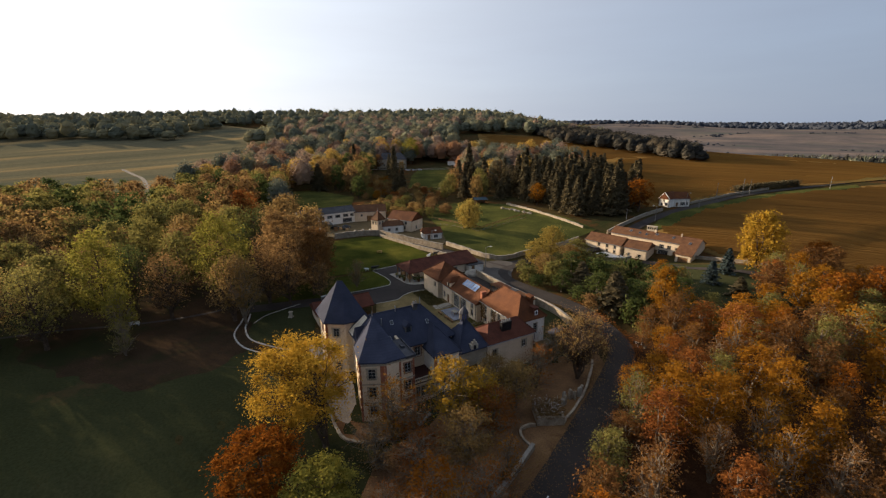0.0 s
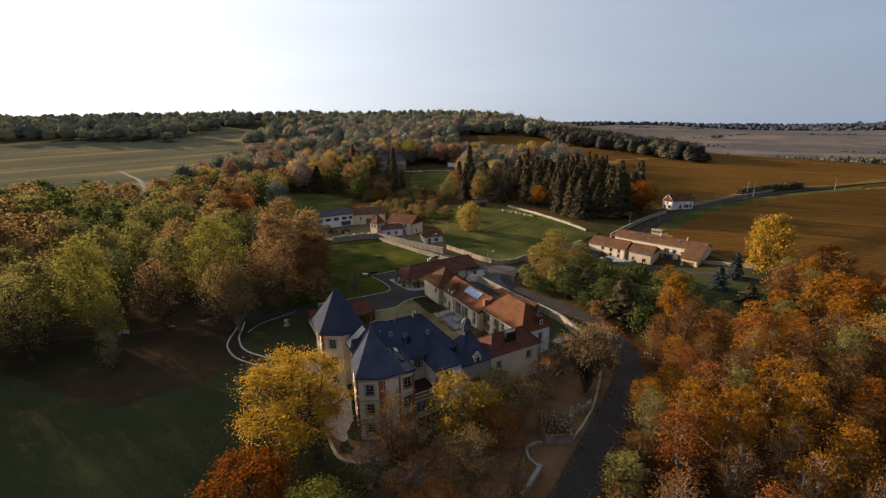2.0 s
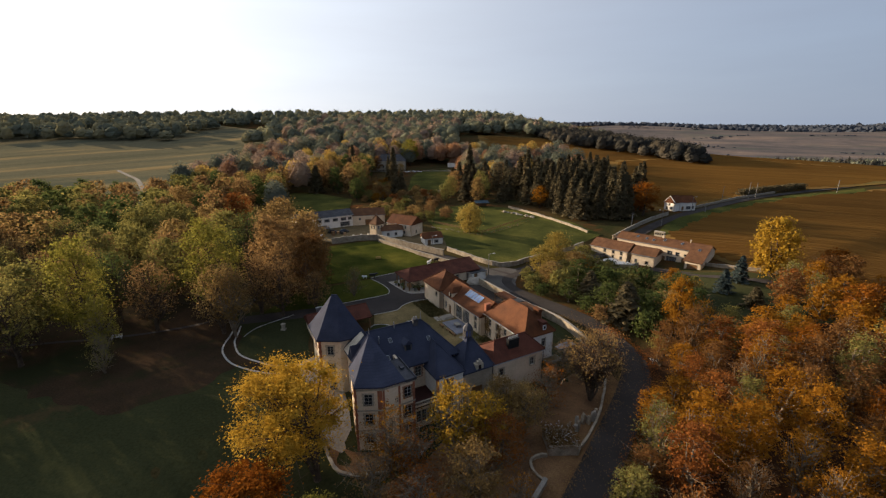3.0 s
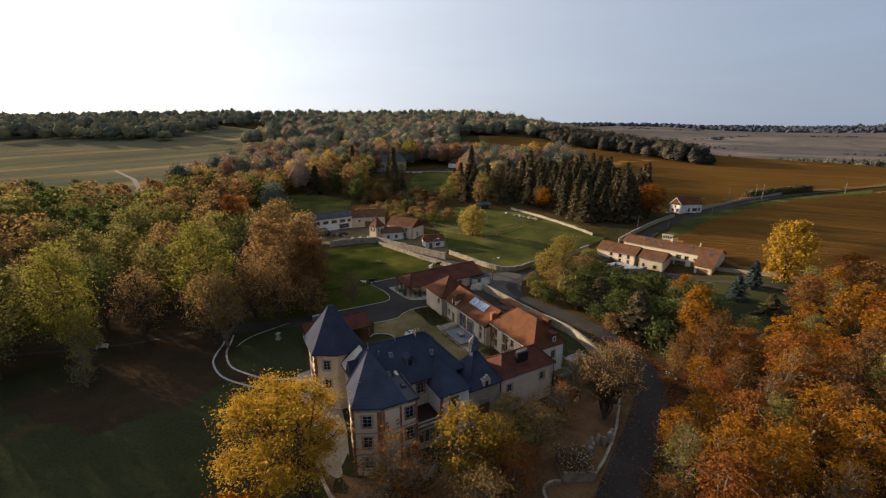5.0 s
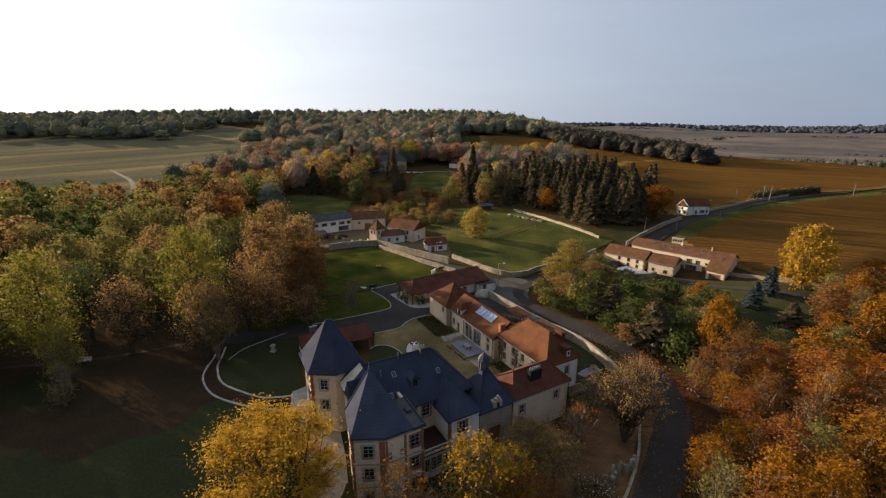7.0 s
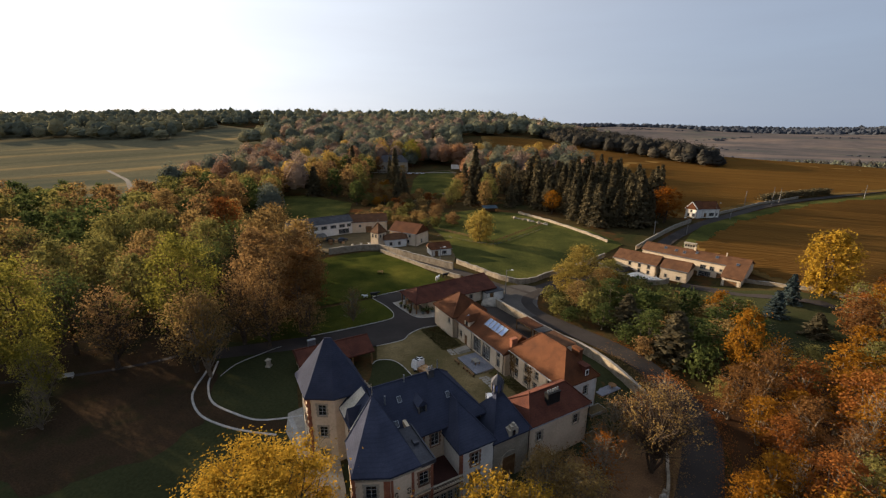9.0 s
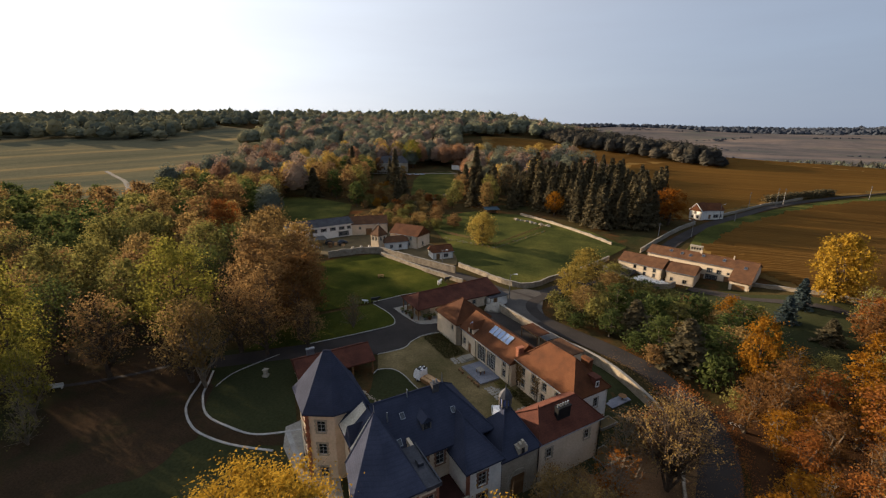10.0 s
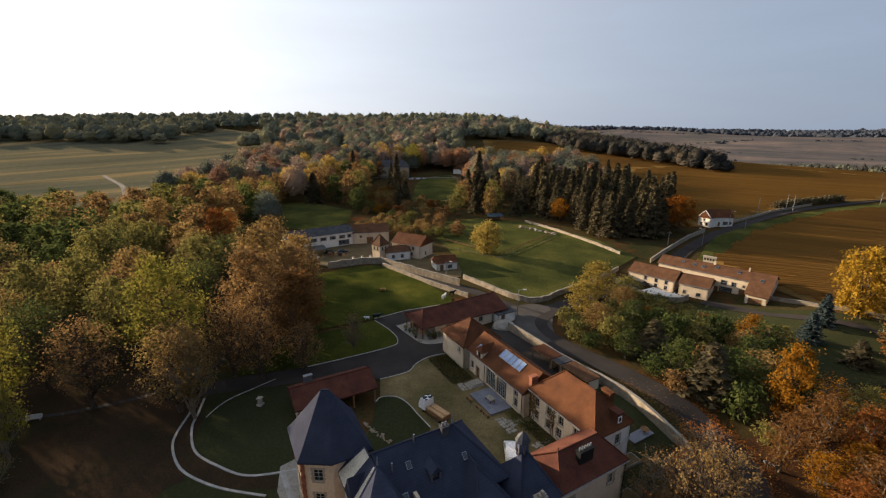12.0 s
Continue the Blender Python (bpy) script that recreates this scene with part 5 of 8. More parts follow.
def long_house():
    t = thing("long_house", "low cream wing with a long orange tile roof", "house", CH)
    big = [(6.4, 0.3, 2.8, 3.4, "grid"), (9.6, 0.3, 2.8, 3.4, "grid")]
    facade(t, (9.8, 35.4), (9.8, 18.0), -0.5, 4.3, big + [(1.0, 1.0, 0.9, 1.5, "plain"), (3.0, 0.02, 1.0, 2.2, "door"), (14.6, 0.8, 1.0, 1.6, "plain"), (14.6, 2.85, 1.0, 1.2, "plain")], M_PLASTER)
    facade(t, (17.4, 18.0), (17.4, 35.4), -1.0, 4.3, [(3 + 4 * k, 1.2, 1.0, 1.4, "plain") for k in range(3)], M_PLASTER)
    facade(t, (17.4, 35.4), (9.8, 35.4), -0.5, 4.3, [], M_PLASTER)
    facade(t, (9.8, 18.0), (17.4, 18.0), -0.5, 4.3, [], M_PLASTER)
    e = [(9.4, 18.2), (17.8, 18.2), (17.8, 35.6), (9.4, 35.6)]
    roof(t, e, 4.5, [(13.6, 18.2, 7.3), (13.6, 35.6, 7.3)], [(0, 1, 4), (1, 2, 5, 4), (2, 3, 5), (3, 0, 4, 5)], M_TILE, ridge=((4, 5),), ridge_mat=M_TILE)
    up = Vector((4.2, 0, 2.8)).normalized()
    for k in range(5):
        roof_window(t, slope_frame((11.7, 27.9 - 1.22 * k, 4.5 + (11.7 - 9.4) / 4.2 * 2.8 + 0.05), (0, -1, 0), up), 1.16, 1.9)
    wd = part("wall_dormer", boxes((9.75, 12.2, 30.6, 32.4, 4.35, 5.9)), M_PLASTER, t)
    part("dormer_roof", roof_wedge(9.45, 13.2, 30.3, 32.7, 5.9, 7.0), M_TILE, wd)
    part("pane", boxes((9.7, 9.745, 31.1, 31.9, 4.7, 5.7)), M_GLASS, wd)
    roof_window(t, slope_frame((10.6, 33.6, 5.36), (0, -1, 0), up), 0.8, 1.1)
    gutter(t, (9.35, 35.6), (9.35, 18.3), 4.4)
    for b in (35.0, 29.6, 18.6):
        downpipe(t, 9.7, b, 0, 4.3)
    return t


def end_pavilion():
    t = thing("end_pavilion", "square cream pavilion with a pointed orange tile roof", "house", CH)
    facade(t, (8.9, 44.4), (8.9, 35.8), -0.5, 4.8, [(6.4, 3.0, 0.9, 1.1, "plain")], M_PLASTER)
    facade(t, (8.9, 35.8), (17.4, 35.8), -0.5, 4.8, [], M_PLASTER)
    facade(t, (17.4, 35.8), (17.4, 44.4), -0.5, 4.8, [], M_PLASTER)
    facade(t, (17.4, 44.4), (8.9, 44.4), -0.5, 4.8, [(3.5, 1.0, 1.0, 1.6, "plain")], M_PLASTER)
    roof(t, hip(8.9, 17.4, 35.8, 44.4), 5.0, [(13.2, 39.9, 8.5), (13.2, 40.6, 8.5)], [(0, 1, 4), (1, 2, 5, 4), (2, 3, 5), (3, 0, 4, 5)], M_TILE,
         ridge=((0, 4), (1, 4), (2, 5), (3, 5), (4, 5)), ridge_mat=M_TILE)
    part("finial", tube(bmesh.new(), [(13.2, 40.2, 8.4), (13.2, 40.2, 9.0)], [0.12, 0.04], 6), M_TILE, t)
    return t


def slab(bm, pts, down):
    """A flat roof slope of given thickness from its corner points."""
    hi, lo = [bm.verts.new(p) for p in pts], [bm.verts.new((x, y, z - down)) for x, y, z in pts]
    n = len(pts)
    bm.faces.new(hi)
    bm.faces.new(lo[::-1])
    for k in range(n):
        bm.faces.new((hi[k], lo[k], lo[(k + 1) % n], hi[(k + 1) % n]))
    return bm


def gable_house(name, label, x, y, deg, length, width, base, eave, ridge, wall_mat, tile, front=(), back=(), hips=(0, 0), g0=(), g1=(), verge=False):
    """A house with its ridge along its own x axis, centred; front is its -y side. hips: how far the ridge draws in at either end."""
    t = thing(name, label, "house", pose(x, y, 0, 0, 0, deg))
    L, W = length / 2, width / 2
    facade(t, (-L, -W), (L, -W), base, eave - 0.2, list(front), wall_mat)
    facade(t, (L, W), (-L, W), base, eave - 0.2, list(back), wall_mat)
    facade(t, (L, -W), (L, W), base, eave - 0.2, list(g1), wall_mat)
    facade(t, (-L, W), (-L, -W), base, eave - 0.2, list(g0), wall_mat)
    for sx, h in ((-1, hips[0]), (1, hips[1])):
        if not h:
            bm = bmesh.new()
            v = [bm.verts.new(c) for xx in (sx * (L - 0.4), sx * L) for c in ((xx, -W, eave - 0.2), (xx, W, eave - 0.2), (xx, 0, ridge - 0.25))]
            for f in ((0, 1, 2), (3, 5, 4), (0, 2, 5, 3), (1, 4, 5, 2), (0, 3, 4, 1)):
                bm.faces.new([v[i] for i in f])
            bmesh.ops.recalc_face_normals(bm, faces=bm.faces)
            part("gable", bm, wall_mat, t)
    o = 0.35
    e = [(-L - o, -W - o), (L + o, -W - o), (L + o, W + o), (-L - o, W + o)]
    tops = [(-L - o + hips[0], 0, ridge), (L + o - hips[1], 0, ridge)]
    roof(t, e, eave, tops, [(0, 1, 5, 4), (1, 2, 5), (2, 3, 4, 5), (3, 0, 4)], tile, ridge=((4, 5),), ridge_mat=tile, thick=0.18)
    gutter(t, (-L - o, -W - o - 0.04), (L + o, -W - o - 0.04), eave - 0.1)
    for sy in (-1, 1) if verge else ():
        part("verge_board", slab(bmesh.new(), [(-L - o - 0.08, sy * (W + o), eave + 0.06), (-L - o - 0.08, 0, ridge + 0.06), (-L - o + 0.3, 0, ridge + 0.06), (-L - o + 0.3, sy * (W + o), eave + 0.06)][::-sy], 0.3), M_FRAME, t)
    return t


chateau()
annexe()
main_house()
long_house()
end_pavilion()


# ---------------- outbuildings ----------------
W = "plain"
# barn beside the drive: ridge along its own x
barn = thing("barn", "long low barn with a dark red tile roof and open porch", "barn", CH)
facade(barn, (10.5, 51.2), (27.0, 51.2), -0.4, 2.7, [(3.0, 0.02, 1.2, 2.1, "door"), (8.0, 0.9, 1.0, 1.1, W), (12.5, 0.9, 1.0, 1.1, W)], M_PLASTER)
facade(barn, (27.0, 51.2), (27.0, 60.0), -0.4, 2.7, [], M_PLASTER)
facade(barn, (27.0, 60.0), (10.5, 60.0), -0.4, 2.7, [], M_PLASTER)
facade(barn, (10.5, 60.0), (10.5, 51.2), -0.4, 2.7, [(2.0, 0.02, 1.6, 2.2, "door")], M_PLASTER)
roof(barn, [(6.8, 50.5), (31.5, 50.5), (31.5, 60.6), (6.8, 60.6)], 2.9, [(9.6, 55.6, 5.2), (31.5, 57.0, 5.2)], [(0, 1, 5, 4), (1, 2, 5), (2, 3, 4, 5), (3, 0, 4)], M_TILE_DARK, ridge=((4, 5), (0, 4), (3, 4)))
for b in (51.0, 54.2, 57.4, 60.0):
    part("porch_post", boxes((7.1, 7.35, b - 0.12, b + 0.12, -0.3, 2.72)), M_WOOD, barn)
part("tie_beam", boxes((7.05, 7.4, 50.8, 60.2, 2.45, 2.68)), M_WOOD, barn)
shed2 = thing("white_shed", "small flat-roofed white shed beside the barn", "shed", CH)
facade(shed2, (27.5, 49.5), (33.0, 49.5), -0.4, 2.2, [(1.0, 0.02, 1.1, 2.0, "door")], M_WHITE)
facade(shed2, (33.0, 49.5), (33.0, 55.0), -0.4, 2.2, [], M_WHITE)
facade(shed2, (27.5, 55.0), (27.5, 49.5), -0.4, 2.2, [], M_WHITE)
part("roof", boxes((27.3, 33.2, 49.3, 55.2, 2.21, 2.4)), M_TILE_GREY, shed2)
# low open shed near the tower
sh = thing("cart_shed", "open cart shed with a dark red tile roof", "shed", CH)
facade(sh, (-23.5, 41.6), (-23.5, 34.6), -0.4, 2.6, [], M_PLASTER)
facade(sh, (-23.5, 34.6), (-21.0, 34.6), -0.4, 2.6, [], M_PLASTER)
facade(sh, (-10.5, 41.6), (-23.5, 41.6), -0.4, 2.6, [], M_PLASTER)
roof(sh, [(-24.0, 34.0), (-9.9, 34.0), (-9.9, 42.0), (-24.0, 42.0)], 2.8, [(-24.0, 38.2, 4.6), (-9.9, 38.2, 4.6)], [(0, 1, 5, 4), (1, 2, 5), (2, 3, 4, 5), (3, 0, 4)], M_TILE_DARK, ridge=((4, 5),))
for a in (-18.0, -14.2, -10.4):
    part("post", boxes((a - 0.13, a + 0.13, 34.4, 34.66, -0.3, 2.62)), M_WOOD, sh)
chimney(sh, -20.5, 40.5, 3.0, 4.9, 1.4, 0.6, M_ZINC, 0)
# carport roofs along the road wall
for k, (b, w, tile) in enumerate(((30.0, 5.6, M_TILE), (25.9, 2.2, M_TILE_GREY), (21.2, 6.6, M_TILE_BROWN))):
    c = thing("lean_to", "small lean-to with a brown tile roof against the road wall" if k != 1 else "small grey-roofed lean-to against the road wall", "shed", CH, "lean-tos along the wall")
    a0 = 24.0 + 0.25 * k
    part("roof", boxes((a0, a0 + 3.4, b - w / 2, b + w / 2, 2.2, 2.36)), tile, c)
    part("fascia", boxes((a0 - 0.06, a0 - 0.002, b - w / 2, b + w / 2, 2.1, 2.38)), M_WOOD, c)
    part("side_wall", boxes((a0 + 0.4, a0 + 3.0, b - w / 2 + 0.1, b - w / 2 + 0.3, -0.8, 2.195)), M_PLASTER, c)
    for b2 in (b - w / 2 + 0.2, b + w / 2 - 0.2):
        part("post", boxes((a0 + 0.1, a0 + 0.26, b2 - 0.08, b2 + 0.08, -0.6, 2.195)), M_WOOD, c)
    part("back_wall", boxes((a0 + 3.0, a0 + 3.2, b - w / 2 + 0.1, b + w / 2 - 0.1, -0.8, 2.195)), M_STONE, c)

# farmyard
row = lambda n, x0, dx, z, w, h: [(x0 + dx * k, z, w, h, W) for k in range(n)]
gable_house("farm_office", "long white farm building with a grey tile roof", -89.0, 190.6, 45, 27, 9, -0.5, 5.6, 7.8, M_WHITE, M_TILE_GREY, front=row(5, 5.0, 4.0, 3.2, 2.4, 1.3) + [(20.6, 0.4, 4.6, 2.0, W), (24.6, 3.2, 1.6, 1.3, W)], hips=(0, 0))
gable_house("farm_shed", "low brown-roofed shed beside the farm office", -96.0, 180.0, 45, 9, 6.5, -0.5, 2.8, 4.8, M_PLASTER, M_TILE_BROWN, front=[(1.5, 0.0, 1.2, 2.0, "door")])
gable_house("stone_barn", "cream stone barn with a red-brown tile roof", -71.1, 203.9, 24, 15.5, 9, -0.5, 4.8, 7.6, M_PLASTER, M_TILE_BROWN, front=[(3, 2.6, 0.9, 1.0, W), (6, 0.0, 2.6, 2.8, "door"), (11, 2.6, 0.9, 1.0, W)])
# gate turret of the farmyard
tur = thing("gate_turret", "small square gate turret with a steep tile roof", "tower", pose(-57.6, 178.0, 0, 0, 0, 62))
for p, q in (((-2.2, -2.2), (2.2, -2.2)), ((2.2, -2.2), (2.2, 2.2)), ((2.2, 2.2), (-2.2, 2.2)), ((-2.2, 2.2), (-2.2, -2.2))):
    facade(tur, p, q, -0.5, 5.8, [(0.9, 4.0, 0.8, 1.2, W), (2.6, 4.0, 0.8, 1.2, W)], M_PLASTER, th=0.3)
roof(tur, hip(-2.2, 2.2, -2.2, 2.2, 0.25), 6.0, [(0, -0.2, 9.6), (0, 0.2, 9.6)], [(0, 1, 4), (1, 2, 5, 4), (2, 3, 5), (3, 0, 4, 5)], M_TILE_BROWN, ridge=((0, 4), (1, 4), (2, 5), (3, 5)))
part("finial", tube(bmesh.new(), [(0, 0, 9.5), (0, 0, 11.0)], [0.12, 0.02], 6), M_ZINC, tur)
gable_house("turret_lodge", "low white lodge joined to the gate turret", -52.0, 180.6, 30, 9, 6, -0.5, 3.2, 4.9, M_WHITE, M_TILE_BROWN, front=row(2, 2, 3.4, 0.9, 1.0, 1.2))
gable_house("farm_cottage", "cream cottage with an orange tile roof and gable", -47.6, 187.0, -20, 13, 9, -0.5, 5.0, 8.2, M_PLASTER, M_TILE, front=[(2, 0.0, 1.2, 2.2, "door"), (5.5, 0.9, 0.9, 1.3, W), (8.8, 0.9, 0.9, 1.3, W), (5.5, 3.2, 0.9, 1.2, W), (9.5, 3.2, 0.9, 1.2, W)], g1=[(3.5, 0.8, 1.0, 1.4, W)])
gable_house("wash_house", "small low outbuilding with an orange tile roof", -32.2, 172.6, 30, 7.5, 6, -0.5, 2.6, 4.4, M_WHITE, M_TILE, front=[(1.2, 0.0, 1.2, 2.0, "door"), (4, 0.6, 1.6, 1.2, W)])

# roadside farm
Z0 = -5.2


def roadside_farmhouse():
    t = thing("roadside_farmhouse", "long farmhouse with a sweeping brown tile roof and white bays", "house", pose(59.75, 184.15, 0, 0, 0, -35.3))
    L, front, back, low, x_low = 16.7, -4.4, 5.6, -10.2, 11.2
    pitch, ridge = 0.43, 3.2
    ze, zb, zl = ridge + pitch * front - 0.25, ridge - pitch * back - 0.25, ridge + pitch * low - 0.25
    facade(t, (-L, front), (x_low, front), Z0, ze, [(L + x, z, w, h, st) for x, z, w, h, st in ((1.5, -5.15, 1.1, 2.2, "door"), (3.0, -5.0, 3.6, 2.4, W), (3.2, -1.9, 1.7, 1.5, W), (6.2, -1.9, 1.3, 1.4, W), (8.5, -5.15, 2.4, 2.8, "door"), (9.2, -1.6, 0.7, 0.8, W))], M_PLASTER)
    facade(t, (x_low, low), (L, low), Z0, zl, [(0.9, -5.15, 3.4, 2.7, "door")], M_PLASTER)
    facade(t, (x_low, front + 0.42), (x_low, low), Z0, zl, [], M_PLASTER)
    facade(t, (L, back), (-L, back), Z0, zb, [(5 + 6 * k, -3.0, 1.1, 1.4, W) for k in range(4)], M_PLASTER)
    for x0, x1, f in ((-L, -L + 0.4, front), (L - 0.4, L, low)):
        bm = bmesh.new()
        ring = [(f, Z0), (back, Z0), (back, zb), (0, ridge - 0.3), (f, ridge + pitch * f - 0.3)]
        a, b = [bm.verts.new((x0, y, z)) for y, z in ring], [bm.verts.new((x1, y, z)) for y, z in ring]
        bm.faces.new(a)
        bm.faces.new(b[::-1])
        for k in range(5):
            bm.faces.new((a[k], b[k], b[(k + 1) % 5], a[(k + 1) % 5]))
        bmesh.ops.recalc_face_normals(bm, faces=bm.faces)
        part("gable_wall", bm, M_PLASTER, t)
    o = 0.4
    zz = lambda y: ridge - pitch * abs(y)
    part("roof", slab(bmesh.new(), [(-L - o, front - o, zz(front - o)), (x_low - o, front - o, zz(front - o)), (x_low - o, low - o, zz(low - o)), (L + o, low - o, zz(low - o)), (L + o, 0, ridge), (-L - o, 0, ridge)], 0.2), M_TILE_BROWN, t)
    part("roof_back", slab(bmesh.new(), [(-L - o, 0.004, ridge), (L + o, 0.004, ridge), (L + o, back + o, zz(back + o)), (-L - o, back + o, zz(back + o))], 0.2), M_TILE_BROWN, t)
    part("ridge_tiles", tube(bmesh.new(), [(-L - o, 0, ridge + 0.02), (L + o, 0, ridge + 0.02)], [0.14, 0.14], 6), M_TILE_BROWN, t)
    up = Vector((0, 1, pitch)).normalized()
    for x, y in ((-10.0, -2.2), (-6.2, -2.6), (-3.4, -2.9), (0.4, -1.9), (6.8, -2.3), (13.4, -4.2)):
        roof_window(t, slope_frame((x, y, zz(y) + 0.03), (1, 0, 0), up), 0.9, 1.3, M_GLASS)
    for x, w in ((-0.6, 1.1), (9.4, 0.6)):
        part("flue", boxes((x, x + w * 0.6, -0.3, 0.3, ridge - 0.4, ridge + 1.0)), M_PLASTER, t)
    gutter(t, (-L, front - o - 0.05), (x_low - o, front - o - 0.05), zz(front - o) - 0.1)
    return t


roadside_farmhouse()
farm_wing = gable_house("farm_wing", "cream farm wing with a brown tile roof", 41.5, 184.7, -35.2, 15, 10, Z0, -1.1, 1.3, M_PLASTER, M_TILE_BROWN,
                        front=[(x, z, 0.9, 1.3, W) for x in (5.5, 9.0, 12.2) for z in (-2.9, -4.8)])
gable_house("farm_link", "short cream farm block with a brown tile roof", 52.2, 177.4, -31, 8.4, 10, Z0, -1.2, 0.9, M_PLASTER, M_TILE_BROWN, front=[(1.4, -4.4, 0.8, 1.1, W), (5.2, -4.6, 1.2, 1.2, W)])
fch = thing("farm_chimney", "broad pale stone chimney on the farmhouse roof", "chimney", pose(58.8, 187.0, 0, 0, 0, -35.3))
part("stack", boxes((-1.9, 1.9, -0.6, 0.6, 1.2, 4.9)), M_STONE, fch)
part("cap", boxes((-2.05, 2.05, -0.75, 0.75, 4.903, 5.15)), M_STONE, fch)
for k in range(4):
    part("arch_slot", boxes((-1.55 + 0.85 * k, -1.0 + 0.85 * k, -0.63, -0.61, 3.8, 4.6)), M_BLACK, fch)
gable_house("small_house", "small cream gatehouse with an orange tile roof by the road", 95.5, 270.5, 12, 9.0, 8.0, 0.0, 4.8, 8.2, M_WHITE, M_TILE, front=[(1.2, 0.4, 1.1, 2.1, "door"), (3.8, 1.0, 2.6, 1.6, W), (7.2, 1.2, 1.0, 1.4, W)])
gable_house("gable_wing", "cream gabled wing of the roadside gatehouse with white verges", 88.8, 267.2, 42, 7.0, 6.2, 0.0, 4.8, 8.6, M_WHITE, M_TILE, g0=[(1.2, 0.8, 1.1, 1.5, W), (3.8, 0.8, 1.1, 1.5, W), (2.5, 3.1, 1.0, 1.2, W)], verge=True)
# gravel heap by the gate behind the long house
hb = bmesh.new()
bmesh.ops.create_icosphere(hb, subdivisions=4, radius=1.0)
for v in hb.verts:
    k = 1 + 0.12 * noise.noise(v.co * 2.3) + 0.04 * noise.noise(v.co * 9.0)
    v.co = Vector((v.co.x * 3.0 * k, v.co.y * 2.4 * k, max(-0.3, v.co.z * 1.5 * k) if v.co.z > 0 else -0.2))
hp = new("gravel_heap", mesh_of("gravel_heap", hb, M_PAVING))
hp.matrix_world = pose(-9.3, 129.3, land(-9.3, 129.3), 0, 0, 40)
tagged(hp, "heap of pale grey gravel by the yard gate", "gravel heap")
# manor lodge far in the park
gable_house("park_lodge", "small white lodge by the gravel road of the far park", -66.5, 441, 78, 11, 9, 4, 12.5, 16.5, M_WHITE, M_TILE_BROWN, g0=[(2, 6, 1.4, 1.8, W), (5.4, 6, 1.4, 1.8, W)])
gable_house("park_villa", "pale villa with grey roofs among park trees", -125, 416, 12, 28, 12, 3, 15.5, 21.5, M_STONE, M_TILE_GREY, front=row(5, 2, 4, 9, 1.4, 2.2) + row(5, 2, 4, 5, 1.4, 2.2), hips=(5, 5))
gable_house("park_cottage", "small stone cottage at the end of the glade", -58, 428, 0, 9, 7, 4, 12.5, 16, M_PLASTER, M_TILE_BROWN, front=row(2, 2, 4, 9.5, 1, 1.4))


# ---------------- vehicles ----------------
def wheel(parent, x, y, z, r=0.36, w=0.22):
    t = part("wheel", tube(bmesh.new(), [(x, y - w / 2, z), (x, y - w / 2 + 0.02, z), (x, y + w / 2 - 0.02, z), (x, y + w / 2, z)], [r * 0.9, r, r, r * 0.9], 14), M_RUBBER, parent)
    part("rim", tube(bmesh.new(), [(x, y - w / 2 - 0.01, z), (x, y + w / 2 + 0.01, z)], [r * 0.55, r * 0.55], 12), M_ZINC, t)


def profile_body(bm, profile, y0, y1, inset=0.0, round_off=0.06):
    """A body of constant side outline (x, z), drawn in at the roof."""
    top = max(p[1] for p in profile)
    rings = []
    for y, s in ((y0, 1), (y1, -1)):
        rings.append([bm.verts.new((x, y + s * inset * max(0, (z - 0.9) / (top - 0.9)), z)) for x, z in profile])
    n = len(profile)
    for k in range(n):
        bm.faces.new((rings[0][k], rings[0][(k + 1) % n], rings[1][(k + 1) % n], rings[1][k]))
    bm.faces.new(rings[0][::-1])
    bm.faces.new(rings[1])
    bmesh.ops.recalc_face_normals(bm, faces=bm.faces)
    bmesh.ops.bevel(bm, geom=bm.edges[:], offset=round_off, segments=2, affect="EDGES")
    return bm


def van(x, y, deg):
    t = thing("van", "white delivery van parked in the courtyard", "van", pose(x, y, land(x, y) + 0.05, 0, 0, deg))
    part("body", profile_body(bmesh.new(), [(-2.4, 0.3), (2.3, 0.3), (2.45, 0.8), (2.3, 1.15), (1.6, 1.3), (1.0, 2.05), (0.8, 2.1), (-2.3, 2.1), (-2.45, 1.8)], -0.95, 0.95, 0.12, 0.14), M_WHITEPAINT, t)
    part("windscreen", profile_body(bmesh.new(), [(1.02, 2.0), (1.62, 1.34), (1.58, 1.32), (0.98, 1.98)], -0.75, 0.75), M_GLASS, t)
    for s in (-0.94, 0.9):
        part("side_window", boxes((0.2, 1.1, s, s + 0.04, 1.3, 1.85)), M_GLASS, t)
    for wx in (-1.5, 1.5):
        for wy in (-0.82, 0.82):
            wheel(t, wx, wy, 0.34)
    for wy in (-0.7, 0.7):
        part("headlight", boxes((2.32, 2.44, wy - 0.15, wy + 0.15, 0.75, 0.95)), M_FRAME, t)
    return t


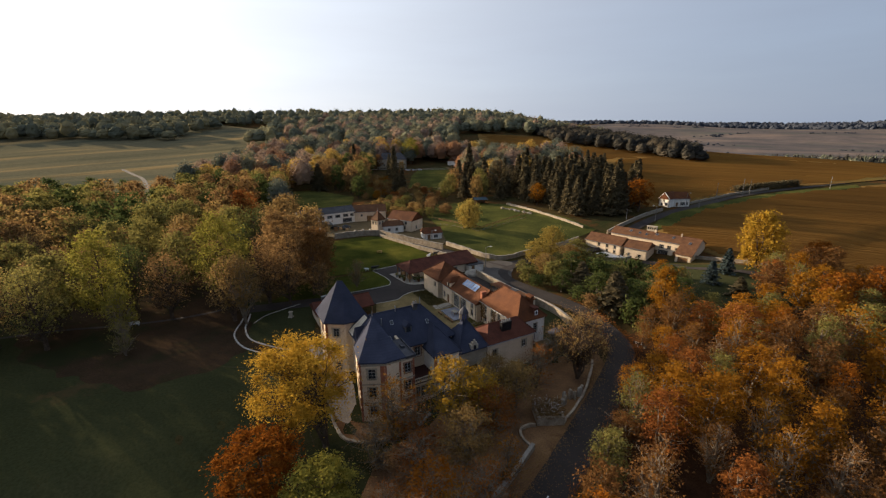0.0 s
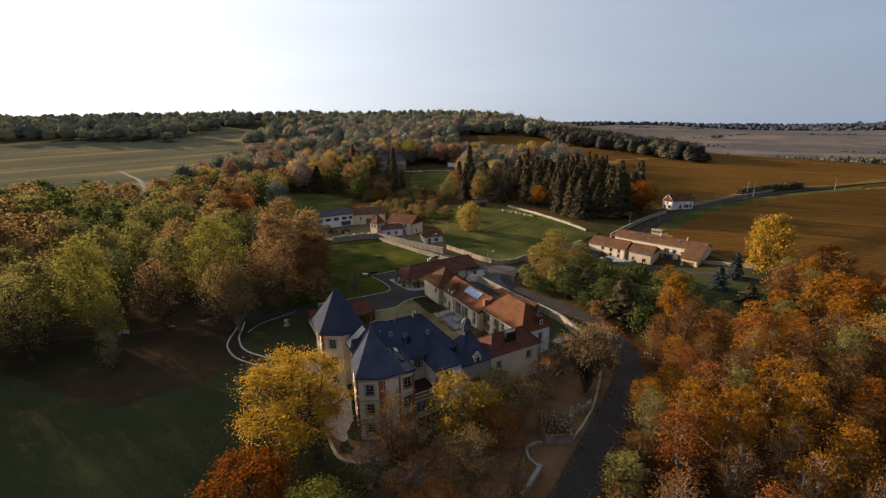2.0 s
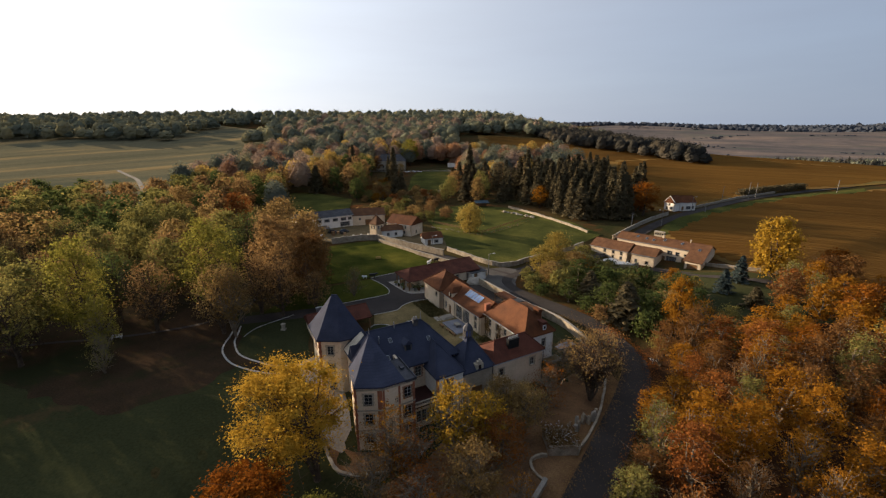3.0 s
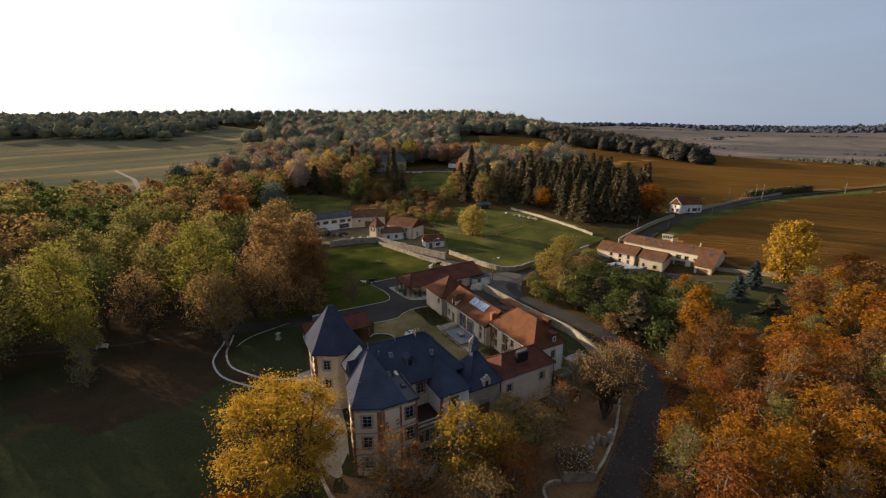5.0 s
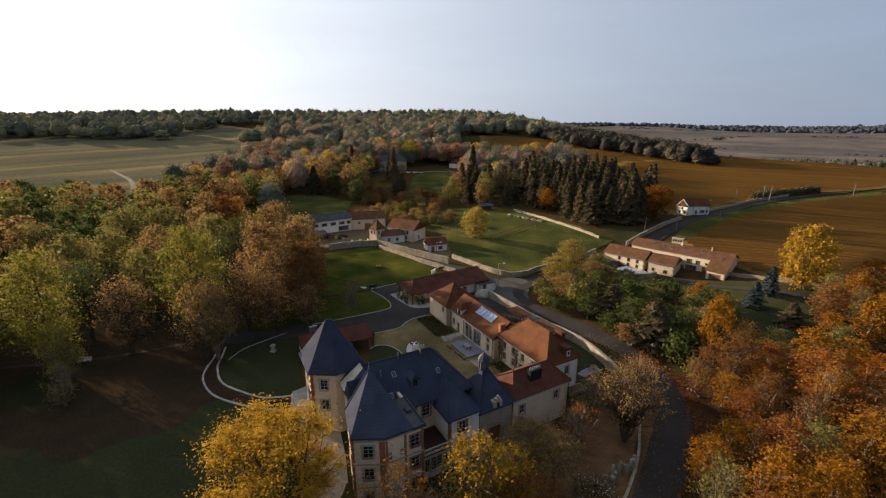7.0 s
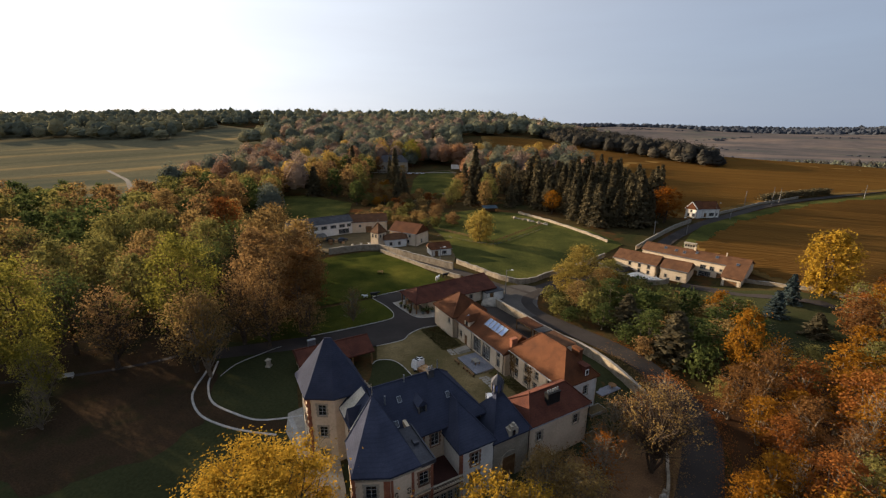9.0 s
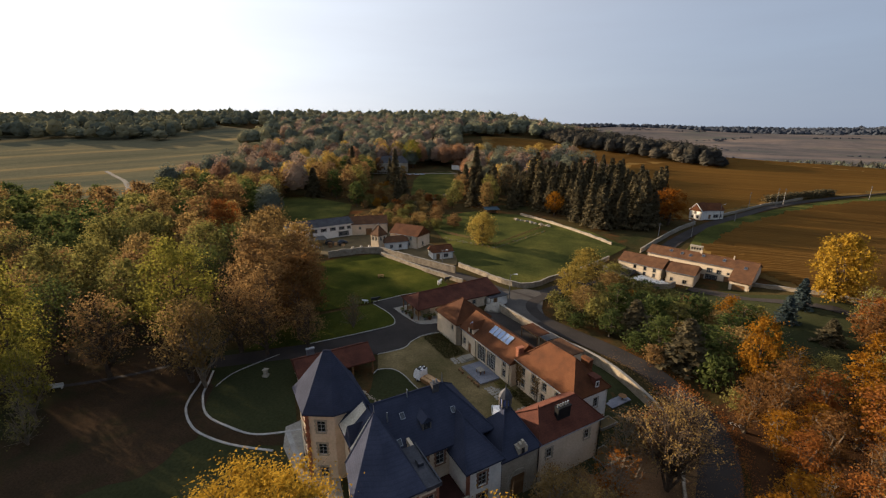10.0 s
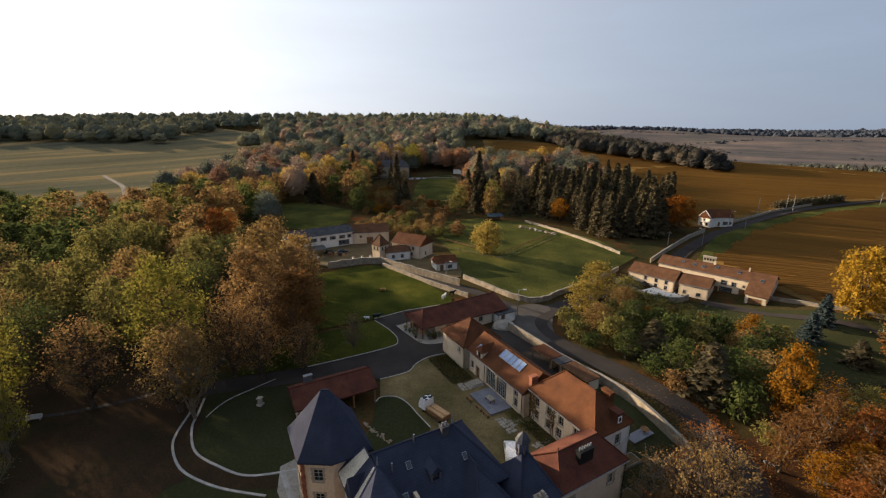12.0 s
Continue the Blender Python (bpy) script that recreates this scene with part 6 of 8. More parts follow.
def flatbed(x, y, deg):
    t = thing("flatbed_truck", "white flatbed truck with black patches and a timber load bed", "truck", pose(x, y, land(x, y) + 0.05, 0, 0, deg))
    part("chassis", boxes((-2.9, 2.2, -0.45, 0.45, 0.45, 0.65)), M_BLACK, t)
    cab = part("cab", profile_body(bmesh.new(), [(1.2, 0.5), (3.0, 0.5), (3.05, 1.2), (2.7, 2.2), (2.4, 2.5), (1.2, 2.5)], -1.0, 1.0, 0.1), M_WHITEPAINT, t)
    part("windscreen", boxes((2.72, 2.98, -0.8, 0.8, 1.35, 2.1)), M_GLASS, cab)
    for k, (px, py, pr) in enumerate(((1.5, -0.45, 0.42), (2.0, 0.35, 0.5), (1.4, 0.6, 0.26), (2.2, -0.55, 0.3))):
        ring = [(px + pr * (1 + 0.3 * math.sin(3 * q + k)) * math.cos(q) * 0.8, py + pr * math.sin(q)) for q in [math.pi / 6 * j for j in range(12)]]
        part("black_patch", prism(bmesh.new(), ring, 2.49, 2.515), M_BLACK, cab)
        part("side_patch", boxes((1.3 + 0.5 * k * 0.7, 1.6 + 0.5 * k * 0.7, -1.03, -1.005, 0.9 + 0.2 * (k % 2), 1.3 + 0.3 * (k % 2))), M_BLACK, cab)
    part("bed", boxes((-3.0, 1.1, -1.05, 1.05, 0.66, 0.78)), M_WOOD, t)
    for y0 in (-1.05, 0.97):
        part("side_board", boxes((-3.0, 1.1, y0, y0 + 0.08, 0.782, 1.25)), M_WOOD, t)
    part("tail_board", boxes((-3.0, -2.92, -0.96, 0.96, 0.782, 1.25)), M_WOOD, t)
    for k in range(5):
        part("plank", boxes((-2.8, 1.0, -0.9 + 0.37 * k, -0.57 + 0.37 * k, 0.785, 1.3 + 0.06 * (k % 3))), M_TIMBER, t)
    for wx in (-1.9, 2.1):
        for wy in (-0.85, 0.85):
            wheel(t, wx, wy, 0.4, 0.4, 0.25)
    return t


def car(x, y, deg, mat, label):
    t = thing("car", label, "car", pose(x, y, land(x, y) + 0.06, 0, 0, deg), "parked cars")
    part("body", profile_body(bmesh.new(), [(-2.0, 0.3), (2.0, 0.3), (2.05, 0.7), (1.2, 0.9), (-1.9, 0.95), (-2.05, 0.7)], -0.85, 0.85, 0.0), mat, t)
    part("cabin", profile_body(bmesh.new(), [(-1.7, 0.93), (1.1, 0.93), (0.4, 1.45), (-1.2, 1.45)], -0.75, 0.75, 0.15), M_GLASS, t)
    part("car_roof", boxes((-1.15, 0.35, -0.58, 0.58, 1.44, 1.48)), mat, t)
    for wx in (-1.3, 1.3):
        for wy in (-0.76, 0.76):
            wheel(t, wx, wy, 0.32, 0.32, 0.2)
    return t


vx, vy = at(2.4, 11.8)
van(vx, vy, CH_DEG + 58)
fx, fy = at(-2.9, 25.9)
flatbed(fx, fy, 145)
car(-79.5, 181.0, 20, M_BLACK, "dark car parked in the farmyard")
car(-75.0, 183.0, 30, M_DARKMETAL, "grey car parked in the farmyard")
car(-82.5, 173.5, -15, M_WHITEPAINT, "white car parked by the farmyard wall")
cx_, cy_ = at(20.5, 30.5)
car(cx_, cy_, CH_DEG + 95, M_DARKMETAL, "dark grey car parked behind the long house")
for x, y, deg in ((-98, 400, 10), (-93, 402, 4), (-104, 399, 16)):
    car(x, y, deg, M_WHITEPAINT, "white car parked by the far villa")


# ---------------- yard things ----------------
deck = thing("deck", "raised grey decking terrace with a table frame", "terrace", CH)
for k in range(14):
    part("board", boxes((5.2, 9.5, 20.9 + 0.48 * k, 20.9 + 0.48 * k + 0.46, 0.28, 0.42)), M_SHEET, deck)
part("plinth", boxes((5.3, 9.4, 21.0, 27.5, -0.1, 0.275)), M_STONE, deck)
tb = thing("garden_table", "pale garden table standing on the decking", "table", CH)
part("tabletop", boxes((6.6, 7.8, 23.2, 24.8, 1.1, 1.16)), M_PAVING, tb)
for a in (6.75, 7.65):
    for b in (23.35, 24.65):
        part("leg", boxes((a - 0.05, a + 0.05, b - 0.05, b + 0.05, 0.42, 1.1)), M_WOOD, tb)
for k, (a, b) in enumerate(((4.4, 26.4), (4.5, 23.4), (4.6, 21.4))):
    bn = thing("bench", "weathered wooden garden bench in the courtyard", "bench", CH @ pose(a, b, 0.05, 0, 0, 90), "courtyard benches")
    part("seat", boxes((-0.8, 0.8, -0.2, 0.2, 0.42, 0.47)), M_WOOD, bn)
    for lx in (-0.65, 0.65):
        part("leg", boxes((lx - 0.05, lx + 0.05, -0.18, 0.18, 0, 0.42)), M_WOOD, bn)
steps = thing("garden_steps", "pale stone steps and paving by the house wall", "steps", CH)
for k in range(3):
    part("step", boxes((6.2 + 0.5 * k, 9.3, 29.0 + 0.2 * k, 31.2 - 0.1 * k, 0.0 + 0.14 * k, 0.14 + 0.14 * k)), M_PAVING, steps)
for k, (a0, a1, b0, b1) in enumerate(((4.2, 8.7, 31.8, 42.5), (8.2, 10.6, 8.0, 17.0), (7.6, 9.6, 15.5, 20.4))):
    bed = thing("flower_bed", "planted border of brown autumn perennials by the house", "flower bed", CH, "planted borders", "stuff")
    rng_b = np.random.default_rng(200 + k)
    n = int((a1 - a0) * (b1 - b0) * 40)
    c = np.stack([rng_b.uniform(a0, a1, n), rng_b.uniform(b0, b1, n), rng_b.uniform(0.06, 0.5, n) ** 1.3], 1)
    for q in range(len(c)):
        c[q, 2] += 0.05
    me = bpy.data.meshes.new("border_plants")
    nv = []
    for p in c:
        q, s = rng_b.uniform(0, 6.28), rng_b.uniform(0.08, 0.2)
        u = np.array([math.cos(q) * s, math.sin(q) * s, rng_b.uniform(-0.05, 0.12)])
        w = np.array([-math.sin(q) * s * 0.6, math.cos(q) * s * 0.6, rng_b.uniform(-0.1, 0.1)])
        nv += [p - u, p - w, p + u, p + w]
    me.from_pydata([tuple(v) for v in nv], [], [tuple(range(4 * i, 4 * i + 4)) for i in range(len(c))])
    me.materials.append(F_OLIVE if k == 2 else F_SHADE)
    part("border_plants", me, None, bed)

# irregular flagstones between decking and house
def flagstones(name, label, rows, seed, size=0.62):
    """Loose rough-cut flags laid over the given local rectangles, each a stone of its own."""
    rng = random.Random(seed)
    t = thing(name, label, "paving", CH, kind="structure")
    for a0, a1, b0, b1 in rows:
        na, nb = max(1, round((a1 - a0) / size)), max(1, round((b1 - b0) / size))
        for i in range(na):
            for j in range(nb):
                ca, cb = a0 + (i + 0.5) * (a1 - a0) / na + rng.uniform(-0.14, 0.14), b0 + (j + 0.5) * (b1 - b0) / nb + rng.uniform(-0.14, 0.14)
                turn, n = rng.uniform(0, 6.28), rng.choice((5, 6, 6, 7))
                ring = [(ca + size * rng.uniform(0.42, 0.64) * math.cos(turn + 2 * math.pi * k / n), cb + size * rng.uniform(0.42, 0.64) * math.sin(turn + 2 * math.pi * k / n)) for k in range(n)]
                part("flagstone", prism(bmesh.new(), ring, 0.02, 0.07 + rng.uniform(0, 0.05)), rng.choice((M_PAVING, M_PAVING, M_COPING)), t)
    return t


flagstones("flagstone_path", "irregular pale flagstones laid between decking and house", ((5.3, 7.0, 16.0, 20.0), (7.0, 9.2, 17.0, 18.8)), 41)
flagstones("flagstone_apron", "irregular pale flagstones before the house door", ((6.8, 9.9, 10.8, 12.6),), 42)
flagstones("flagstone_landing", "rough pale flagstones at the garden steps", ((5.0, 6.1, 29.4, 31.6),), 43)
# row of rubble stones at the edge of the half-moon lawn
rub_rng = random.Random(44)
for k in range(22):
    f = k / 21
    a, b = -14.0 + 1.9 * f + rub_rng.uniform(-0.35, 0.35), 29.4 - 6.0 * f + rub_rng.uniform(-0.2, 0.2)
    sz = rub_rng.uniform(0.16, 0.34)
    bm = bmesh.new()
    bmesh.ops.create_icosphere(bm, subdivisions=1, radius=sz)
    for v in bm.verts:
        v.co = Vector((v.co.x * rub_rng.uniform(0.75, 1.25), v.co.y * rub_rng.uniform(0.75, 1.25), v.co.z * rub_rng.uniform(0.5, 0.85) + sz * 0.25))
    ob = new("edging_stone", mesh_of("edging_stone", bm, M_WALLSTONE))
    x, y = at(a, b)
    ob.matrix_world = pose(x, y, land(x, y) + 0.06, 0, 0, rub_rng.uniform(0, 90))
    tagged(ob, "rough pale stone edging the half-moon lawn", "stone", "edging stones of the lawn")


def potted_shrub(x, y, s, mat, leaf):
    """A round pot with a loose leafy shrub."""
    t = thing("potted_shrub", "small leafy shrub in a round pot by the barn porch", "plant", pose(x, y, land(x, y) + 0.06), "pots by the barn")
    part("pot", tube(bmesh.new(), [(0, 0, 0), (0, 0, 0.4 * s), (0, 0, 0.46 * s), (0, 0, 0.5 * s)], [0.22 * s, 0.32 * s, 0.36 * s, 0.36 * s], 12), mat, t)
    rng = random.Random(int(x * 17 + y * 5))
    bm = bmesh.new()
    for _ in range(160):
        d = Vector((rng.gauss(0, 1), rng.gauss(0, 1), rng.gauss(0, 1))).normalized() * rng.uniform(0.2, 0.55) * s
        c = Vector((0, 0, 0.85 * s)) + d
        u = Vector((rng.gauss(0, 1), rng.gauss(0, 1), rng.gauss(0, 1))).normalized() * 0.1 * s
        w = Vector((rng.gauss(0, 1), rng.gauss(0, 1), rng.gauss(0, 1))).normalized() * 0.08 * s
        bm.faces.new([bm.verts.new(c + o) for o in (u, w, -u, -w)])
    tagged(part("shrub_leaves", bm, leaf, t), kind="stuff")
    return t


for k, (a, b, s) in enumerate(((5.6, 57.0, 1.1), (6.0, 55.6, 0.9), (6.3, 53.9, 1.2), (6.1, 52.4, 1.0), (8.6, 50.2, 1.2), (9.8, 50.0, 1.5), (11.2, 50.2, 1.1))):
    x, y = at(a, b)
    potted_shrub(x, y, s, M_TILE_BROWN if k % 2 else M_ZINC, F_GREEN if k % 3 else F_OLIVE)
# stacked crates and a barrel under the porch
for k, (a, b) in enumerate(((8.4, 53.2), (8.6, 54.4), (8.3, 58.2))):
    x, y = at(a, b)
    cr = thing("crate", "stacked wooden crate under the barn porch", "crate", pose(x, y, land(x, y) + 0.06, 0, 0, 20 + 25 * k), "crates under the porch")
    for j in range(4):
        part("slat", boxes((-0.5, 0.5, -0.35, -0.32, 0.04 + 0.22 * j, 0.2 + 0.22 * j)), M_TIMBER, cr)
        part("slat", boxes((-0.5, 0.5, 0.32, 0.35, 0.04 + 0.22 * j, 0.2 + 0.22 * j)), M_TIMBER, cr)
    for sx in (-0.5, 0.46):
        part("end_board", boxes((sx, sx + 0.04, -0.318, 0.318, 0.0, 0.88)), M_TIMBER, cr)
# post-and-rail fence dividing the pasture
fence = thing("pasture_fence", "low weathered wooden fence dividing the pasture", "fence")
for (x0, y0), (x1, y1) in (((-40, 210), (-13.3, 192.3)), ((-13.3, 192.3), (7.9, 231.5))):
    n = round(math.hypot(x1 - x0, y1 - y0) / 2.6)
    deg = math.degrees(math.atan2(y1 - y0, x1 - x0))
    for k in range(n):
        x, y = x0 + (x1 - x0) * k / n, y0 + (y1 - y0) * k / n
        z = land(x, y)
        part("post", boxes((-0.08, 0.08, -0.08, 0.08, -0.3, 1.2)), M_WOOD, fence, m=pose(x, y, z + 0.06, 0, 0, deg))
        for h in (0.5, 1.0):
            part("rail", boxes((0.08, math.hypot(x1 - x0, y1 - y0) / n - 0.08, -0.035, 0.035, h - 0.07, h + 0.07)), M_WOOD, fence, m=pose(x, y, z + 0.06, 0, 0, deg))


def cow_figure(x, y, deg, s=1.0, colour=M_WHITEPAINT):
    """A life-size painted cow figure as one plain mesh."""
    bm = bmesh.new()
    tube(bm, [(-0.9, 0, 1.0), (-0.75, 0, 1.02), (0.0, 0, 0.98), (0.6, 0, 1.05), (0.85, 0, 1.15), (1.1, 0, 1.35), (1.45, 0, 1.25), (1.5, 0, 1.2)], [0.1, 0.34, 0.38, 0.36, 0.26, 0.2, 0.13, 0.06], 10)
    for lx in (-0.65, 0.55):
        for ly in (-0.2, 0.2):
            tube(bm, [(lx, ly, 0.9), (lx, ly, 0.0)], [0.12, 0.08], 6)
    ob = new("cow_statue", mesh_of("cow_statue", bm, colour))
    ob.matrix_world = pose(x, y, land(x, y) + 0.06, 0, 0, deg) @ Matrix.Scale(s, 4)
    return tagged(ob, "painted life-size cow figure on the lawn", "statue", "lawn figures")


cow_figure(-41.4, 126.9, 20, 1.15, M_BLACK)
cow_figure(-43.6, 126.2, 200, 0.7)
cow_figure(-27.0, 143.9, 70, 1.0)
cow_figure(-25.2, 147.0, 30, 1.0, M_BLACK)
gs = thing("picnic_table", "dark wooden picnic table on the upper lawn", "table", pose(-46.3, 146.6, land(-46.3, 146.6) + 0.06, 0, 0, 20))
part("tabletop", boxes((-0.9, 0.9, -0.4, 0.4, 0.72, 0.78)), M_WOOD, gs)
for bx in (-0.75, 0.75):
    part("trestle", boxes((bx - 0.06, bx + 0.06, -0.75, 0.75, 0.0, 0.715)), M_WOOD, gs)
for by in (-0.95, 0.7):
    part("seat_board", boxes((-0.9, 0.9, by, by + 0.26, 0.42, 0.47)), M_WOOD, gs)
st = thing("garden_pedestal", "small pale stone pedestal on the park grass", "pedestal", pose(-49.7, 89.8, land(-49.7, 89.8)))
part("plinth", boxes((-0.5, 0.5, -0.5, 0.5, -0.1, 0.3)), M_STONE, st)
part("shaft", boxes((-0.3, 0.3, -0.3, 0.3, 0.303, 1.3)), M_STONE, st)
part("cap", boxes((-0.42, 0.42, -0.42, 0.42, 1.303, 1.5)), M_STONE, st)
# big stone planter and stacked stones beside the road
pl = thing("stone_planter", "raised stone planter full of pale flowers beside the road", "planter", pose(10.7, 64.9, land(10.7, 64.9), 0, 0, 12))
for r in ((-2.2, 2.2, -2.0, -1.6), (-2.2, 2.2, 1.6, 2.0), (-2.2, -1.8, -1.598, 1.598), (1.8, 2.2, -1.598, 1.598)):
    part("planter_wall", boxes((*r, -0.4, 1.6)), M_WALLSTONE, pl)
part("soil", boxes((-1.8, 1.8, -1.6, 1.6, -0.2, 1.45)), G_WILD, pl)
prng = random.Random(3)
flower_rng = np.random.default_rng(33)
for name, mat, count, size, z0, z1 in (("foliage", F_BROWN, 2400, 0.14, 1.4, 2.7), ("blossom", M_FRAME, 260, 0.1, 1.9, 2.9)):
    c = np.stack([flower_rng.uniform(-2.5, 2.5, count), flower_rng.uniform(-2.3, 2.3, count), flower_rng.uniform(z0, z1, count)], 1)
    me = bpy.data.meshes.new(name)
    corners = []
    for p in c:
        u, v = Vector(flower_rng.normal(size=3)).normalized() * size, Vector(flower_rng.normal(size=3)).normalized() * size
        corners += [tuple(Vector(p) - u), tuple(Vector(p) + v), tuple(Vector(p) + u - v * 0.4)]
    me.from_pydata(corners, [], [(3 * k, 3 * k + 1, 3 * k + 2) for k in range(count)])
    me.materials.append(mat)
    part(name, me, None, pl)
for k in range(9):
    x, y = 12.6 + 0.5 * k + prng.uniform(-0.4, 0.4), 68.6 + 0.42 * k + prng.uniform(-0.7, 0.7)
    hgt, wid = prng.uniform(1.2, 2.4), prng.uniform(0.28, 0.42)
    bm = bmesh.new()
    bmesh.ops.create_icosphere(bm, subdivisions=2, radius=1.0)
    for v in bm.verts:
        q = 1 + 0.25 * noise.noise(v.co * 1.7 + Vector((k * 3.1, 0, 0)))
        v.co = Vector((max(-0.8, min(0.8, v.co.x * 1.25)) * wid * q, max(-0.8, min(0.8, v.co.y * 1.25)) * wid * q, max(-0.85, min(0.85, v.co.z * 1.2)) * hgt * 0.55 * q + hgt * 0.4))
    ob = new("stone_block", mesh_of("stone_block", bm, M_PAVING if k % 2 else M_WALLSTONE))
    ob.matrix_world = pose(x, y, land(x, y), prng.uniform(-6, 6), prng.uniform(-6, 6), prng.uniform(0, 90))
    tagged(ob, "upright rough stone block beside the road wall", "stone", "stone blocks by the road")
# gate piers, awning and a low shed of the farmyard
for x, y in ((-66.3, 172.6), (-63.6, 174.6), (-60.8, 176.0)):
    gp = thing("gate_pier", "white rendered gate pier of the farmyard", "pier", pose(x, y, land(x, y) + 0.05, 0, 0, 35), "farmyard gate piers")
    part("shaft", boxes((-0.35, 0.35, -0.35, 0.35, -0.3, 1.7)), M_WHITE, gp)
    part("cap", boxes((-0.45, 0.45, -0.45, 0.45, 1.703, 1.85)), M_COPING, gp)
for (x0, y0), (x1, y1) in (((-66.0, 172.8), (-63.9, 174.4)), ((-63.2, 174.8), (-61.2, 175.8))):
    gw = thing("gate_wall", "low white wall between the farmyard gate piers", "wall", pose((x0 + x1) / 2, (y0 + y1) / 2, land(x0, y0) + 0.05, 0, 0, math.degrees(math.atan2(y1 - y0, x1 - x0))))
    part("wall_body", boxes((-0.95, 0.95, -0.15, 0.15, -0.3, 1.05)), M_WHITE, gw)
    part("coping", boxes((-0.95, 0.95, -0.22, 0.22, 1.053, 1.15)), M_COPING, gw)
aw = thing("yard_awning", "dark sheet awning over stored goods in the farmyard", "awning", pose(-84.6, 178.6, land(-84.6, 178.6) + 0.06, 0, 0, 42))
for x in (-3.8, 3.8):
    for y in (-2.3, 2.3):
        part("post", boxes((x - 0.08, x + 0.08, y - 0.08, y + 0.08, -0.2, 2.3)), M_DARKMETAL, aw)
part("sheet", slab(bmesh.new(), [(-4.2, -2.7, 2.36), (4.2, -2.7, 2.36), (4.2, 2.7, 2.75), (-4.2, 2.7, 2.75)], 0.06), M_BLACK, aw)
for k, (x, y, w, h) in enumerate(((-78.2, 178.4, 1.4, 1.5), (-76.4, 179.6, 1.1, 1.2), (-74.6, 180.2, 1.6, 1.0), (-77.2, 176.4, 1.0, 0.9), (-73.0, 178.8, 0.9, 1.1))):
    pal = thing("stacked_pallets", "stack of weathered pallets and goods in the farmyard", "pallets", pose(x, y, land(x, y) + 0.06, 0, 0, 17 * k), "goods in the farmyard")
    for j in range(int(h / 0.16)):
        part("pallet", boxes((-w / 2 + 0.03 * (j % 2), w / 2, -w / 2, w / 2 - 0.04 * (j % 3), 0.16 * j, 0.16 * j + 0.12)), (M_WOOD, M_TIMBER, M_DARKMETAL)[k % 3], pal)
# white garden seat among the park trees
seat = thing("white_bench", "white garden bench beside the park lane", "bench", pose(-83.9, 79.0, land(-83.9, 79.0), 0, 0, 30))
part("seat", boxes((-1.1, 1.1, -0.3, 0.3, 0.42, 0.5)), M_CASEMENT, seat)
part("backrest", boxes((-1.1, 1.1, 0.26, 0.32, 0.502, 1.0)), M_CASEMENT, seat)
for lx in (-0.9, 0.9):
    part("leg", boxes((lx - 0.06, lx + 0.06, -0.28, 0.28, 0, 0.42)), M_CASEMENT, seat)
# white tables and chairs on the farm terrace
for k, (x, y) in enumerate(((36.2, 171.0), (38.6, 174.4), (41.6, 171.8), (44.6, 173.0))):
    tt = thing("terrace_table", "white garden table on the farm terrace", "table", pose(x, y, land(x, y) + 0.1, 0, 0, 25 * k), "terrace tables")
    part("tabletop", tube(bmesh.new(), [(0, 0, 0.7), (0, 0, 0.75)], [0.75, 0.75], 14), M_FRAME, tt)
    for lx, ly in ((0.4, 0.4), (-0.4, 0.4), (0.4, -0.4), (-0.4, -0.4)):
        part("leg", boxes((lx - 0.04, lx + 0.04, ly - 0.04, ly + 0.04, 0.0, 0.7)), M_FRAME, tt)
    for q in (0.6, 2.7, 4.8):
        ch = thing("garden_chair", "white garden chair on the farm terrace", "chair", pose(x + 1.3 * math.cos(q + k), y + 1.3 * math.sin(q + k), land(x, y) + 0.1, 0, 0, math.degrees(q + k) - 90), "terrace chairs")
        part("seat", boxes((-0.25, 0.25, -0.25, 0.25, 0.42, 0.47)), M_FRAME, ch)
        part("backrest", boxes((-0.25, 0.25, 0.2, 0.25, 0.472, 0.9)), M_FRAME, ch)
        for lx in (-0.21, 0.21):
            for ly in (-0.21, 0.19):
                part("leg", boxes((lx - 0.025, lx + 0.025, ly - 0.025, ly + 0.025, 0.0, 0.42)), M_FRAME, ch)


# things behind the annexe
slab_t = thing("garden_slab", "grey paved slab with a round table behind the house", "paving", pose(13.9, 94.6, land(13.9, 94.6), 0, 0, 40))
part("slab", boxes((-2.4, 2.4, -0.9, 0.9, 0.0, 0.14)), M_SHEET, slab_t)
part("round_table", tube(bmesh.new(), [(1.2, 0, 0.142), (1.2, 0, 0.75), (1.2, 0, 0.76), (1.2, 0, 0.8)], [0.12, 0.1, 0.7, 0.7], 14), M_WOOD, slab_t)
for x, y, deg, w, d in ((10.9, 88.9, 38, 3.6, 1.9), (9.7, 82.2, 42, 3.4, 3.0)):
    rb = thing("raised_bed", "pale-edged garden bed of gravel beside the annexe", "garden bed", pose(x, y, land(x, y), 0, 0, deg), "garden beds")
    for r in ((-w / 2, w / 2, -d / 2, -d / 2 + 0.12), (-w / 2, w / 2, d / 2 - 0.12, d / 2), (-w / 2, -w / 2 + 0.12, -d / 2 + 0.122, d / 2 - 0.122), (w / 2 - 0.12, w / 2, -d / 2 + 0.122, d / 2 - 0.122)):
        part("edging", boxes((*r, -0.1, 0.4)), M_COPING, rb)
    part("gravel_fill", boxes((-w / 2 + 0.122, w / 2 - 0.122, -d / 2 + 0.122, d / 2 - 0.122, -0.1, 0.3)), M_GRAVEL, rb)
